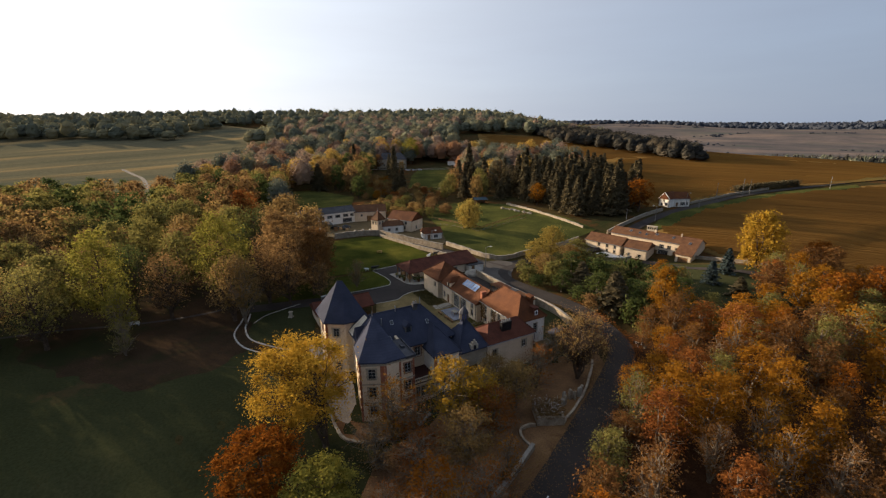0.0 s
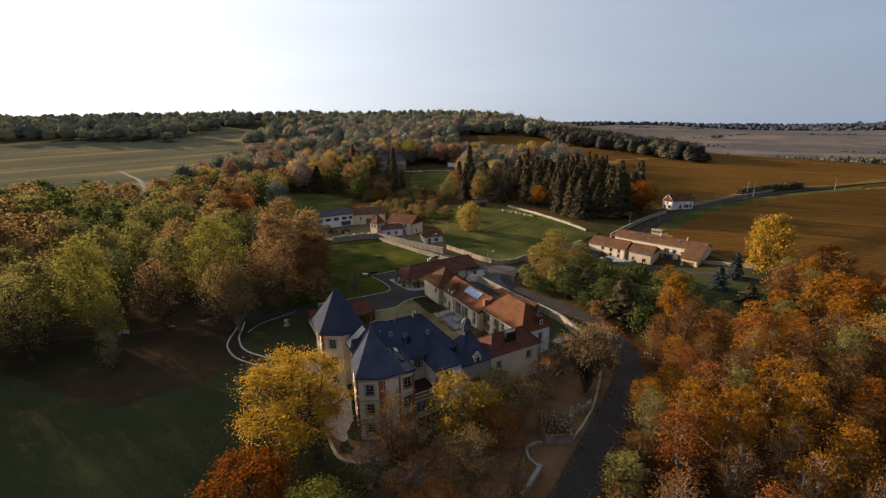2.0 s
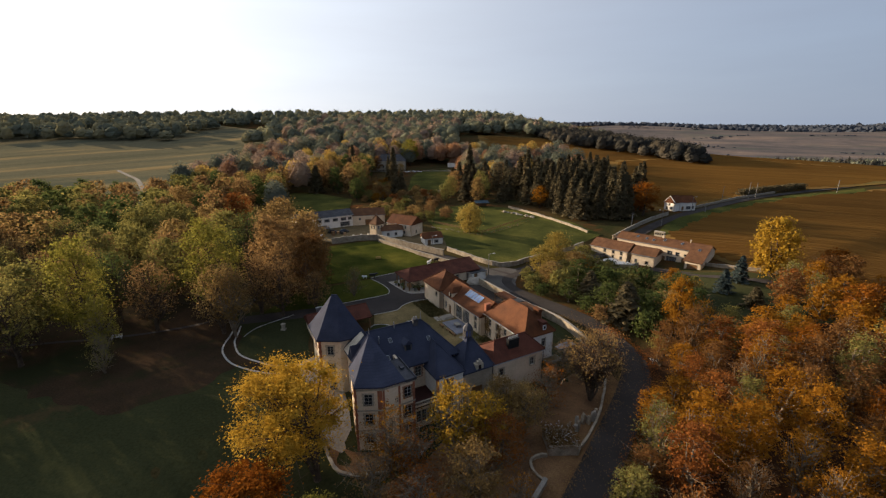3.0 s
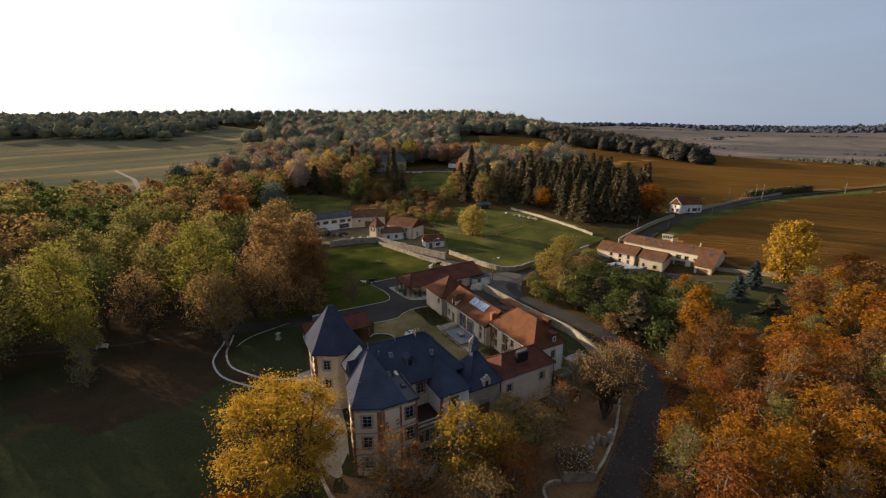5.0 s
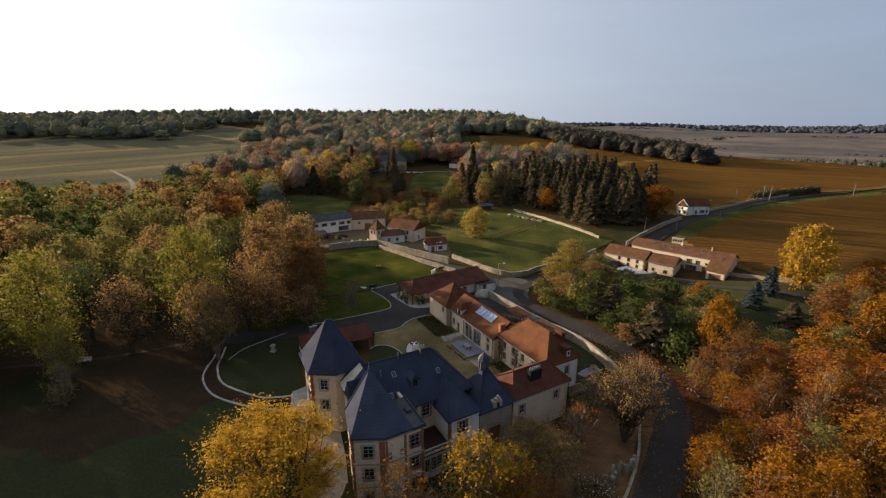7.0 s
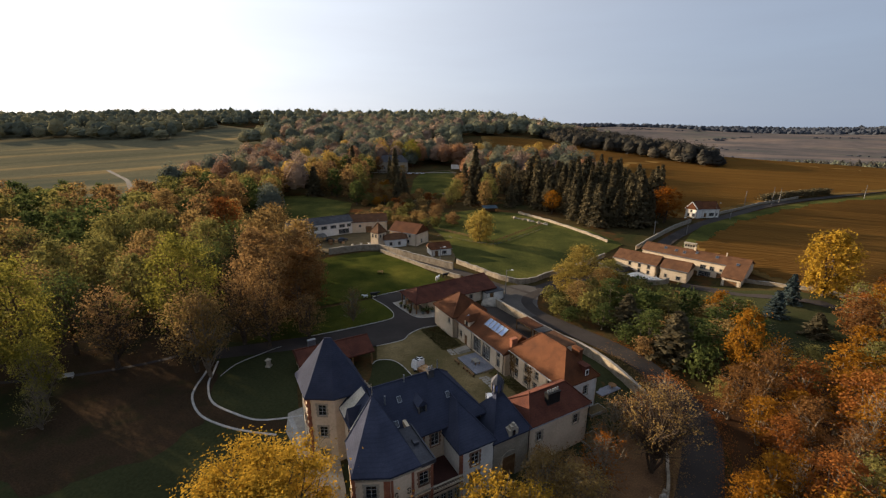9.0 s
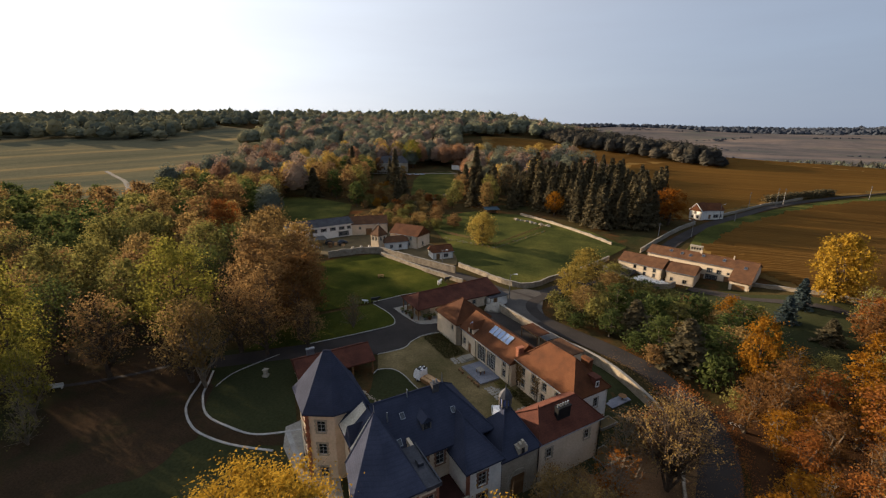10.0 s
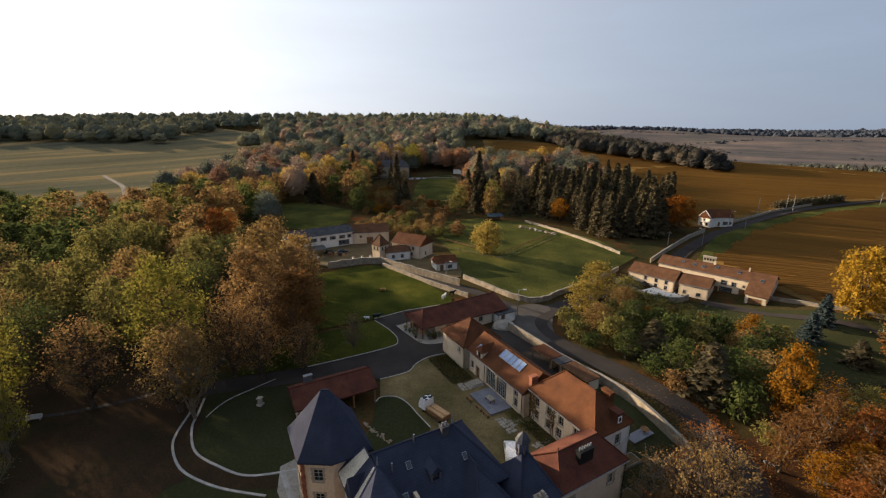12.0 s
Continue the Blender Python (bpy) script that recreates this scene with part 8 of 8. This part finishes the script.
spot(13.0, 130.5, 8.0, 4.0, "mid_b", "ochre")
spot(25.0, 156.0, 9.0, 4.6, "mid_b", "olive")
spot(68.0, 248.5, 18.0, 8.6, "mid_b", "orange", "round orange tree by the small house")
spot(-18.7, 193.0, 13.0, 6.4, "willow", "straw", "round straw-yellow willow in the pasture")
grove([(6, 142), (7, 131), (14, 122), (22, 114), (29, 106), (34, 101), (46, 110), (52, 128), (20, 136), (14, 150)], 4.8, (6.0, 9.5), (2.8, 4.0), ["wood_b", "wood_a", "bush", "wood_a"], ["green", "olive", "green", "ochre", "green"], 71, "trees between road and farm")
grove([(14, 150), (20, 136), (52, 128), (50, 142), (36, 154), (24, 162)], 4.4, (4.0, 7.0), (2.4, 3.8), ["bush", "wood_a", "wood_b", "bush"], ["green", "olive", "gold", "olive", "brown"], 70, "trees between road and farm")
WOOD_MIX = ["orange", "gold", "russet", "gold", "rust", "gold", "russet", "olive"]
grove([(32.0, 97), (30.6, 84), (25.6, 72), (19.4, 57), (14.4, 44), (8, 30), (36, 22), (56, 50), (62, 84), (48, 102)], 4.7, (8, 14.5), (2.3, 3.7),
      ["copse_a", "copse_b", "copse_c", "copse_a", "copse_c"], WOOD_MIX, 72, "autumn wood beside the road")
grove([(62, 84), (56, 50), (68, 62), (94, 96), (120, 132), (96, 147), (78, 140), (64, 110), (52, 103)], 5.8, (8, 13), (2.8, 4.4),
      ["wood_a", "wood_b", "wood_c", "wood_a"], WOOD_MIX, 84, "autumn wood beside the road")
grove([(5.5, 137), (5.0, 129), (11, 121), (19, 113.5), (26, 106), (31, 99), (31.5, 90), (35, 92), (35, 102), (28, 110), (20, 118), (12, 127), (10, 138)], 3.4, (2.5, 5.0), (1.8, 3.0), ["bush"], ["green", "olive", "brown", "green", "olive"], 68, "shrubs along the road")
grove([(2, 69), (7, 73), (13, 80), (17, 86), (19, 84), (14, 76), (9, 71.5), (5, 65)], 3.2, (4, 7.0), (2.0, 3.0), ["sparse", "sparse", "bare"], ["orange", "ochre", "brown", "gold"], 67, "thicket below the annexe")
# park to the left
spot(-58.0, 84.3, 17.0, 4.6, "open", "ochre", "tall slender half-bare tree beside the garden path")
spot(-78.0, 71.5, 13.0, 3.4, "open", "lime", "slender yellow-green tree before the park wood")
spot(-73.5, 67.0, 8.0, 2.6, "sparse", "olive", "slender half-bare tree before the park wood")
for x, y, z, r, shape, c in ((-69, 93, 25, 7.8, "park_fine", "lime"), (-62, 85.5, 17, 6.5, "park_bare", "ochre"), (-72.5, 126, 23, 8, "mid_c", "ochre"), (-116, 167, 19, 8, "mid_c", "rust"), (-152, 178, 20, 7, "mid_a", "ochre"),
                             (-141, 150, 18, 7, "mid_a", "olive"), (-87, 76, 24, 7, "park_fine", "lime"), (-109, 100, 20, 7, "mid_a", "olive"), (-78, 84, 17, 6.5, "park_bare", "brown"), (-84, 150, 21, 7, "mid_a", "ochre"),
                             (-64, 111, 22, 8, "mid_c", "brown"), (-57, 104, 18, 7, "park_bare", "brown"), (-92, 66, 19, 6.5, "park_bare", "olive"), (-98, 74, 19, 7, "mid_b", "olive"),
                             (-76, 101, 17, 6, "park_bare", "brown"), (-54, 97, 15, 6, "park_bare", "brown"), (-60, 97, 17, 6.5, "park_bare", "brown"), (-56, 114, 17, 6.5, "mid_a", "brown"), (-62, 126, 19, 7, "mid_a", "brown"),
                             (-68, 138, 19, 6.5, "mid_b", "ochre"), (-92, 128, 20, 7, "mid_b", "olive"), (-100, 116, 19, 7, "mid_a", "ochre"), (-124, 128, 20, 7.5, "mid_c", "olive"), (-51, 104.5, 14, 5.2, "park_bare", "russet"), (-47, 101, 11, 4.2, "park_bare", "brown"), (-58, 121, 16, 6, "park_bare", "russet"), (-53, 111, 18, 6.4, "mid_b", "russet")):
    spot(x, y, z, r, shape, c)
PARK_MIX = ["olive", "brown", "green", "olive", "olive", "brown", "ochre", "green"]
grove([(-70, 90), (-60, 102), (-64, 120), (-77, 140), (-93, 160), (-110, 165), (-150, 110), (-170, 50), (-130, 36), (-102, 52), (-88, 72)], 9.5, (13, 19), (5.0, 7.0), ["mid_a", "park_bare", "mid_b", "park_bare"], PARK_MIX, 73, "trees of the park")
grove([(-110, 165), (-130, 200), (-175, 200), (-215, 140), (-200, 60), (-170, 50), (-150, 110)], 10.0, (14, 20), (5.0, 7.5), ["far_a", "far_b", "far_c"], PARK_MIX, 76, "trees of the park")
grove([(-98, 62), (-86, 66), (-74, 76), (-62, 92), (-56, 100), (-56, 108), (-62, 112), (-70, 98), (-86, 80), (-104, 72)], 6.0, (2.0, 4.5), (1.8, 3.0), ["bush"], ["brown", "rust", "brown"], 66, "undergrowth of the park", 0.6)
# behind the farmyard
grove([(-86, 212), (-62, 212), (-38, 214), (-30, 228), (-40, 236), (-80, 240)], 6.0, (4.0, 6.0), (2.2, 3.4), ["bush", "bush", "mid_d"], ["ochre", "brown", "brown", "olive"], 74, "trees behind the farmyard")
grove([(-60, 268), (-20, 262), (0, 290), (-40, 300), (-52, 300)], 9, (10, 18), (4, 5.5), ["far_b", "far_a", "conifer_a"], ["olive", "conifer", "brown", "ochre"], 75, "trees behind the farmyard")
grove([(-84, 250), (-46, 244), (-46, 300), (-70, 308), (-80, 300)], 6.5, (3.0, 5.5), (2.2, 3.6), ["bush"], ["brown", "ochre", "brown", "olive", "rust"], 85, "hedge trees before the far glade")
grove([(-75, 285), (-98, 300), (-100, 370), (-84, 330)], 11, (12, 20), (4, 6), ["far_b", "conifer_a"], ["olive", "conifer", "ochre"], 77, "trees of the park")
grove([(-50, 300), (0, 295), (5, 345), (-50, 345)], 11, (14, 22), (4, 6), ["conifer_a", "far_b"], ["conifer", "conifer", "ochre", "brown"], 78, "trees of the park")
grove([(-150, 268), (-112, 262), (-84, 274), (-80, 286), (-99, 312), (-101, 372), (-150, 380)], 9.5, (14, 23), (5.0, 7.6), ["far_a", "far_b", "far_c", "far_b", "conifer_a"], ["olive", "brown", "ochre", "brown", "green", "olive", "brown"], 80, "trees of the park")
grove([(-175, 205), (-215, 228), (-300, 205), (-320, 90), (-205, 70), (-215, 140)], 11.0, (13, 20), (5.5, 8.0), ["far_a", "far_b", "far_c"], ["olive", "green", "olive", "ochre", "brown", "green"], 86, "trees of the park")
FLANK = [(-205, 226), (-140, 214), (-134, 250), (-160, 282), (-170, 300), (-238, 286)]
grove(FLANK, 9.5, (13, 20), (5.0, 7.0), ["far_a", "far_b", "far_c", "far_b"], ["olive", "ochre", "brown", "green", "olive", "brown"], 83, "trees of the park")
grove([(-104, 262), (-84, 262), (-98, 340), (-128, 345)], 5.0, (4.0, 6.0), (2.2, 3.6), ["bush", "bush", "wood_a"], ["ochre", "russet", "brown", "olive", "gold"], 87, "hedge trees before the far glade")
# conifer plantation
spot(-112, 440, 27, 11, "mid_a", "lime", "large yellow-green tree beside the far villa")
spot(-86, 300, 15, 4.5, "conifer_a", "conifer")
spot(-133, 398, 15, 5.5, "mid_a", "russet")
spot(-108, 390, 10, 4.2, "mid_b", "ochre")
spot(-121, 400, 9, 4.2, "mid_a", "olive")
spot(-98, 296, 9, 4.5, "mid_a", "ochre")
spot(-92, 282, 8, 4.0, "mid_b", "russet")
spot(14, 262, 13, 5.5, "mid_a", "gold")
for x, y, z in ((-114, 372, 19), (-147, 372, 28), (-98, 335, 30), (-38, 345, 32), (6, 290, 30), (-22, 300, 24), (-8, 312, 24)):
    spot(x, y, z, z * 0.2, "conifer_a", "conifer")
grove([(22, 246), (36, 226), (58, 238), (68, 262), (80, 300), (60, 372), (8, 375), (-6, 300)], 7.6, (16, 27), (4.3, 6.2), ["conifer_a", "conifer_b"], ["conifer"], 79, "conifer plantation")


def woods(name, label, spots, mat, per, size, seed, nu=9, nv=5, core=1.0, sink=0.0):
    """Far woods as one mesh: every tree a lumpy domed crown of leafy facets with loose sprays standing out of it."""
    rng = np.random.default_rng(seed)
    allv = []
    for x, y, h, r in spots:
        z = land(x, y)
        scale = np.array([r, r, h * 0.56])
        mid = np.array([x, y, z + h * 0.44 - sink])
        grid = np.zeros((nv + 1, nu, 3))
        turn = rng.uniform(0, 6.28)
        for i in range(nv + 1):
            f = -0.5 + 1.5 * i / nv
            ring = math.sqrt(max(0.0, 1 - min(1.0, f) ** 2)) * (0.75 if i == 0 else 1.0)
            for j in range(nu):
                q = turn + 2 * math.pi * (j + 0.5 * (i % 2)) / nu
                grid[i, j] = (ring * math.cos(q), ring * math.sin(q), f)
        grid *= rng.uniform(0.74, 1.0, (nv + 1, nu, 1)) * core
        grid[nv] = (0, 0, rng.uniform(0.75, 0.95))
        g = mid + grid * scale
        nxt = np.roll(g, -1, axis=1)
        allv.append(np.stack([g[:-1], nxt[:-1], nxt[1:], g[:-1], nxt[1:], g[1:]], 2).reshape(-1, 3))
        d = rng.normal(size=(per, 3))
        d /= np.linalg.norm(d, axis=1, keepdims=True)
        d[:, 2] = np.abs(d[:, 2]) * 1.2 - 0.2
        c = mid + d * rng.uniform(0.85, 1.1, (per, 1)) * scale
        allv.append(leaf_quads(rng, c, size * r / 6.0, d, 0.0, 0.55, 3))
    ob = new(name, quads_mesh(name, np.concatenate(allv), mat, 3))
    return tagged(ob, label, "woods", kind="stuff")


def view_xy(s, r):
    """From distance ahead and to the right of the valley's axis to x, y."""
    return -0.184 * s + 0.983 * r, 0.983 * s + 0.184 * r


def wood_spots(seed, bands, count):
    rng = random.Random(seed)
    out = []
    for _ in range(count):
        s0, s1, r0, r1 = rng.choice(bands)
        s, r = rng.uniform(s0, s1), rng.uniform(r0, r1)
        x, y = view_xy(s, r)
        out.append((x, y, rng.uniform(12, 18), rng.uniform(5.5, 8.5)))
    return out


CREST = [(640, 1120, -1500, -900), (640, 1120, -900, -400), (640, 1120, -900, -400), (640, 1120, -900, -400), (820, 1120, -400, 0), (820, 1120, 0, 300), (820, 1120, 0, 300)]
SLOPE = [(480, 860, -190, 20), (590, 860, -270, 20), (700, 860, 10, 260)]
spot_rng = random.Random(17)
for k, (mat, word) in enumerate(((W_OLIVE, "olive"), (W_GREEN, "dull green"), (W_GREEN, "deep green"), (W_OLIVE, "olive green"))):
    woods("hill_woods", f"distant {word} autumn woods along the hill crest", [(x, y, h * spot_rng.uniform(0.85, 1.7), r * spot_rng.uniform(0.9, 1.5)) for x, y, h, r in wood_spots(90 + k, CREST, 560)], mat, 34, 0.7, 100 + k, 9, 5)
for k, (mat, word) in enumerate(((W_BROWN, "brown"), (W_OLIVE, "olive green"), (W_GREEN, "deep green"), (W_GREEN, "dark green"))):
    woods("slope_woods", f"{word} autumn woods on the valley slope", [(x, y, h * 1.35, r * 1.3) for x, y, h, r in wood_spots(95 + k, SLOPE, 135)], mat, 190, 0.48, 110 + k, 9, 5)
# wooded spur running down beside the vineyard
spur_rng = random.Random(61)
spur = []
for _ in range(700):
    k = spur_rng.random() ** 1.2
    x, y = view_xy(790 - 370 * k + spur_rng.uniform(-170 * (1 - k), 90), 190 + 70 * k + spur_rng.uniform(-34, 34) * (1.2 - k))
    spur.append((x, y, spur_rng.uniform(10, 21), spur_rng.uniform(5, 8.5)))
woods("spur_woods", "dark wood running down beside the vineyard", spur[::2], W_DARK, 110, 0.6, 160, 9, 5)
woods("spur_woods_brown", "dark brown wood running down beside the vineyard", spur[1::2], W_DARK, 110, 0.6, 161, 9, 5)
# woods of the park's far side
def poly_spots(poly, gap, seed, heights, radii):
    rng = random.Random(seed)
    xs, ys = [p[0] for p in poly], [p[1] for p in poly]
    out = []
    for _ in range(int((max(xs) - min(xs)) * (max(ys) - min(ys)) / (gap * gap) * 5)):
        x, y = rng.uniform(min(xs), max(xs)), rng.uniform(min(ys), max(ys))
        if inside(x, y, poly) and (heights[1] < 6.1 or not any(inside(x, y, c) for c in CLEAR)) and all((x - o[0]) ** 2 + (y - o[1]) ** 2 > gap * gap for o in out):
            k = rng.random()
            out.append((x, y, heights[0] + (heights[1] - heights[0]) * k, radii[0] + (radii[1] - radii[0]) * k))
    return out


FRONT = [(-154, 264), (-112, 258), (-80, 270), (-76, 286), (-95, 312), (-97, 376), (-154, 384)]
park_far = poly_spots([(-205, 228), (-130, 215), (-118, 250), (-105, 300), (-110, 450), (-50, 450), (-55, 390), (-45, 350), (5, 350), (12, 380), (60, 380), (40, 480), (-280, 480), (-268, 330)], 9.5, 7, (14, 24), (5.5, 9.0))
park_far = [p for p in park_far if not inside(p[0], p[1], FRONT) and not inside(p[0], p[1], FLANK) and not any(inside(p[0], p[1], c) for c in CLEAR)]
for k, (mat, word) in enumerate(((W_OLIVE, "olive green"), (W_BROWN, "brown"), (W_GREEN, "dark green"), (W_RUST, "rust-red"), (W_BROWN, "dull brown"), (W_GOLD, "golden"), (W_GREEN, "deep green"))):
    woods("park_woods", f"{word} autumn trees of the far park", park_far[k::7], mat, 800, 0.45, 130 + k, 8, 4, 0.9)
far_rng = random.Random(99)
far_list, plain_list = [], []
for _ in range(2300):
    d, q = far_rng.uniform(3050, 4050), radians(far_rng.uniform(3, 58))
    x, y = view_xy(d * math.cos(q), d * math.sin(q))
    far_list.append((x, y, far_rng.uniform(30, 48), far_rng.uniform(14, 26)))
for _ in range(34):
    d, q = far_rng.uniform(1200, 2900), radians(far_rng.uniform(12, 56))
    x, y = view_xy(d * math.cos(q), d * math.sin(q))
    long = far_rng.uniform(20, 130)
    for _ in range(11):
        plain_list.append((x + far_rng.uniform(-long, long), y + far_rng.uniform(-9, 9), far_rng.uniform(4, 9), far_rng.uniform(3, 7)))
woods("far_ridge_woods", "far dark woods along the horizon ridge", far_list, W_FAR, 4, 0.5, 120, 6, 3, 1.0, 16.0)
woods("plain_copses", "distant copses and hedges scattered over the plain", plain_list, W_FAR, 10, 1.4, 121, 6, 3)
valley_list = []
for _ in range(1000):
    q = radians(far_rng.uniform(14, 58))
    x, y = view_xy(far_rng.gauss(980, 90) * math.cos(q), far_rng.gauss(980, 90) * math.sin(q))
    valley_list.append((x, y, far_rng.uniform(7, 17), far_rng.uniform(4.0, 8.0)))
for k, (mat, word) in enumerate(((W_GREEN, "dull green"), (W_DARK, "dark"), (W_OLIVE, "olive"))):
    woods("valley_trees", f"{word} trees and hedges along the far valley floor", valley_list[k::3] if k < 2 else valley_list[2::9], mat, 46, 0.8, 124 + k, 6, 3, 0.72)


# ---------------- fallen leaves ----------------
def litter(name, label, line, width, count, size, mat, seed, shift=0.0):
    """Fallen leaves strewn along a line, flat on the ground."""
    rng = np.random.default_rng(seed)
    side = offsets(line)
    pts = []
    for _ in range(count):
        k = rng.integers(0, len(line) - 1)
        f, o = rng.random(), shift + rng.normal() * width
        x = line[k][0] + (line[k + 1][0] - line[k][0]) * f + side[k][0] * o
        y = line[k][1] + (line[k + 1][1] - line[k][1]) * f + side[k][1] * o
        pts.append((x, y, land(x, y) + 0.13))
    up = np.tile(np.array([[0.0, 0.0, 2.5]]), (count, 1))
    ob = new(name, quads_mesh(name, leaf_quads(rng, np.array(pts), size, up, 0.0, 0.4, 3), mat, 3))
    return tagged(ob, label, "fallen leaves", kind="stuff")


LOW_ROAD = ROAD[104:]
litter("fallen_leaves", "rust-brown fallen leaves drifted along the lane", LOW_ROAD, 0.8, 7000, 0.1, F_RUST, 501, 3.2)
litter("fallen_leaves_verge", "brown fallen leaves on the roadside verge", LOW_ROAD, 0.8, 7000, 0.1, F_BROWN, 502, -3.2)
litter("fallen_leaves_lane", "scattered rust leaves over the lane", LOW_ROAD, 1.6, 1500, 0.08, F_BROWN, 503)


# ---------------- hedges and vines ----------------
def leafy(name, label, category, centres, size, mat, seed, kind=""):
    rng = np.random.default_rng(seed)
    ob = new(name, quads_mesh(name, leaf_quads(rng, np.asarray(centres), size), mat))
    return tagged(ob, label, category, kind=kind)


h_rng = np.random.default_rng(301)
HEDGE = curve([(150, 325), (168, 337), (186, 346), (200, 352)], 8)
pts = []
for x, y in HEDGE:
    n = 220
    pts.append(np.stack([x + h_rng.normal(size=n) * 1.6, y + h_rng.normal(size=n) * 1.6, land(x, y) + h_rng.uniform(0.1, 4.2, n)], 1))
leafy("hedge", "dark evergreen hedge above the road bend", "hedge", np.concatenate(pts), 0.5, F_CONIFER, 302)


def vine_rows(name, label, poly, gap, direction, seed, mat, step=1.5):
    """Vine rows: low leafy ridges of uneven height across a field, one mesh."""
    rng = random.Random(seed)
    dx, dy = direction
    nx, ny = -dy, dx
    us = [x * dx + y * dy for x, y in poly]
    vs = [x * nx + y * ny for x, y in poly]
    verts, faces = [], []
    v = min(vs)
    while v < max(vs):
        u, prev, edge = min(us) + rng.uniform(0, step), None, rng.uniform(0, gap * 1.5)
        tall, wide = rng.uniform(0.7, 1.0), rng.uniform(0.42, 0.58)
        while u < max(us):
            x, y = u * dx + v * nx, u * dy + v * ny
            if inside(x + edge * math.sin(v * 1.7), y + edge * math.cos(v * 2.9), poly) and rng.random() > 0.008:
                g, h, w = land(x, y) + 0.2, tall * rng.uniform(0.94, 1.06), wide * rng.uniform(0.94, 1.06)
                k = len(verts)
                verts += [(x - nx * w, y - ny * w, g), (x - nx * w * 0.4, y - ny * w * 0.4, g + h), (x + nx * w * 0.4, y + ny * w * 0.4, g + h * 0.95), (x + nx * w, y + ny * w, g)]
                if prev is not None:
                    faces += [(prev + j, k + j, k + j + 1, prev + j + 1) for j in range(3)]
                prev = k
            else:
                prev = None
            u += step
        v += gap
    me = bpy.data.meshes.new(name)
    me.from_pydata(verts, [], faces)
    me.materials.append(mat)
    return tagged(new(name, me), label, "vines", kind="stuff")


vine_rows("vine_rows", "rows of golden brown autumn vines on the slope", [(68, 206), (103, 252), (148, 296), (184, 322), (250, 349), (330, 372), (330, 130), (200, 100), (128, 142), (106, 154), (92, 162), (81, 169), (77, 178), (72, 192)], 2.0, (0.94, -0.34), 401, F_VINE)
vine_rows("vine_rows_above", "rows of golden vines above the road", [(86, 266), (110, 290), (140, 318), (174, 343), (240, 368), (330, 420), (200, 520), (100, 480), (80, 380), (80, 310)], 2.4, (0.94, -0.34), 402, F_VINE, 2.5)

vine_rows("far_vine_rows_above", "far rows of autumn vines below the wood", [(330, 425), (205, 525), (100, 485), (40, 480), (-40, 570), (-60, 690), (170, 700), (480, 780), (690, 600)], 5.0, (0.94, -0.34), 404, F_VINE, 6.0)
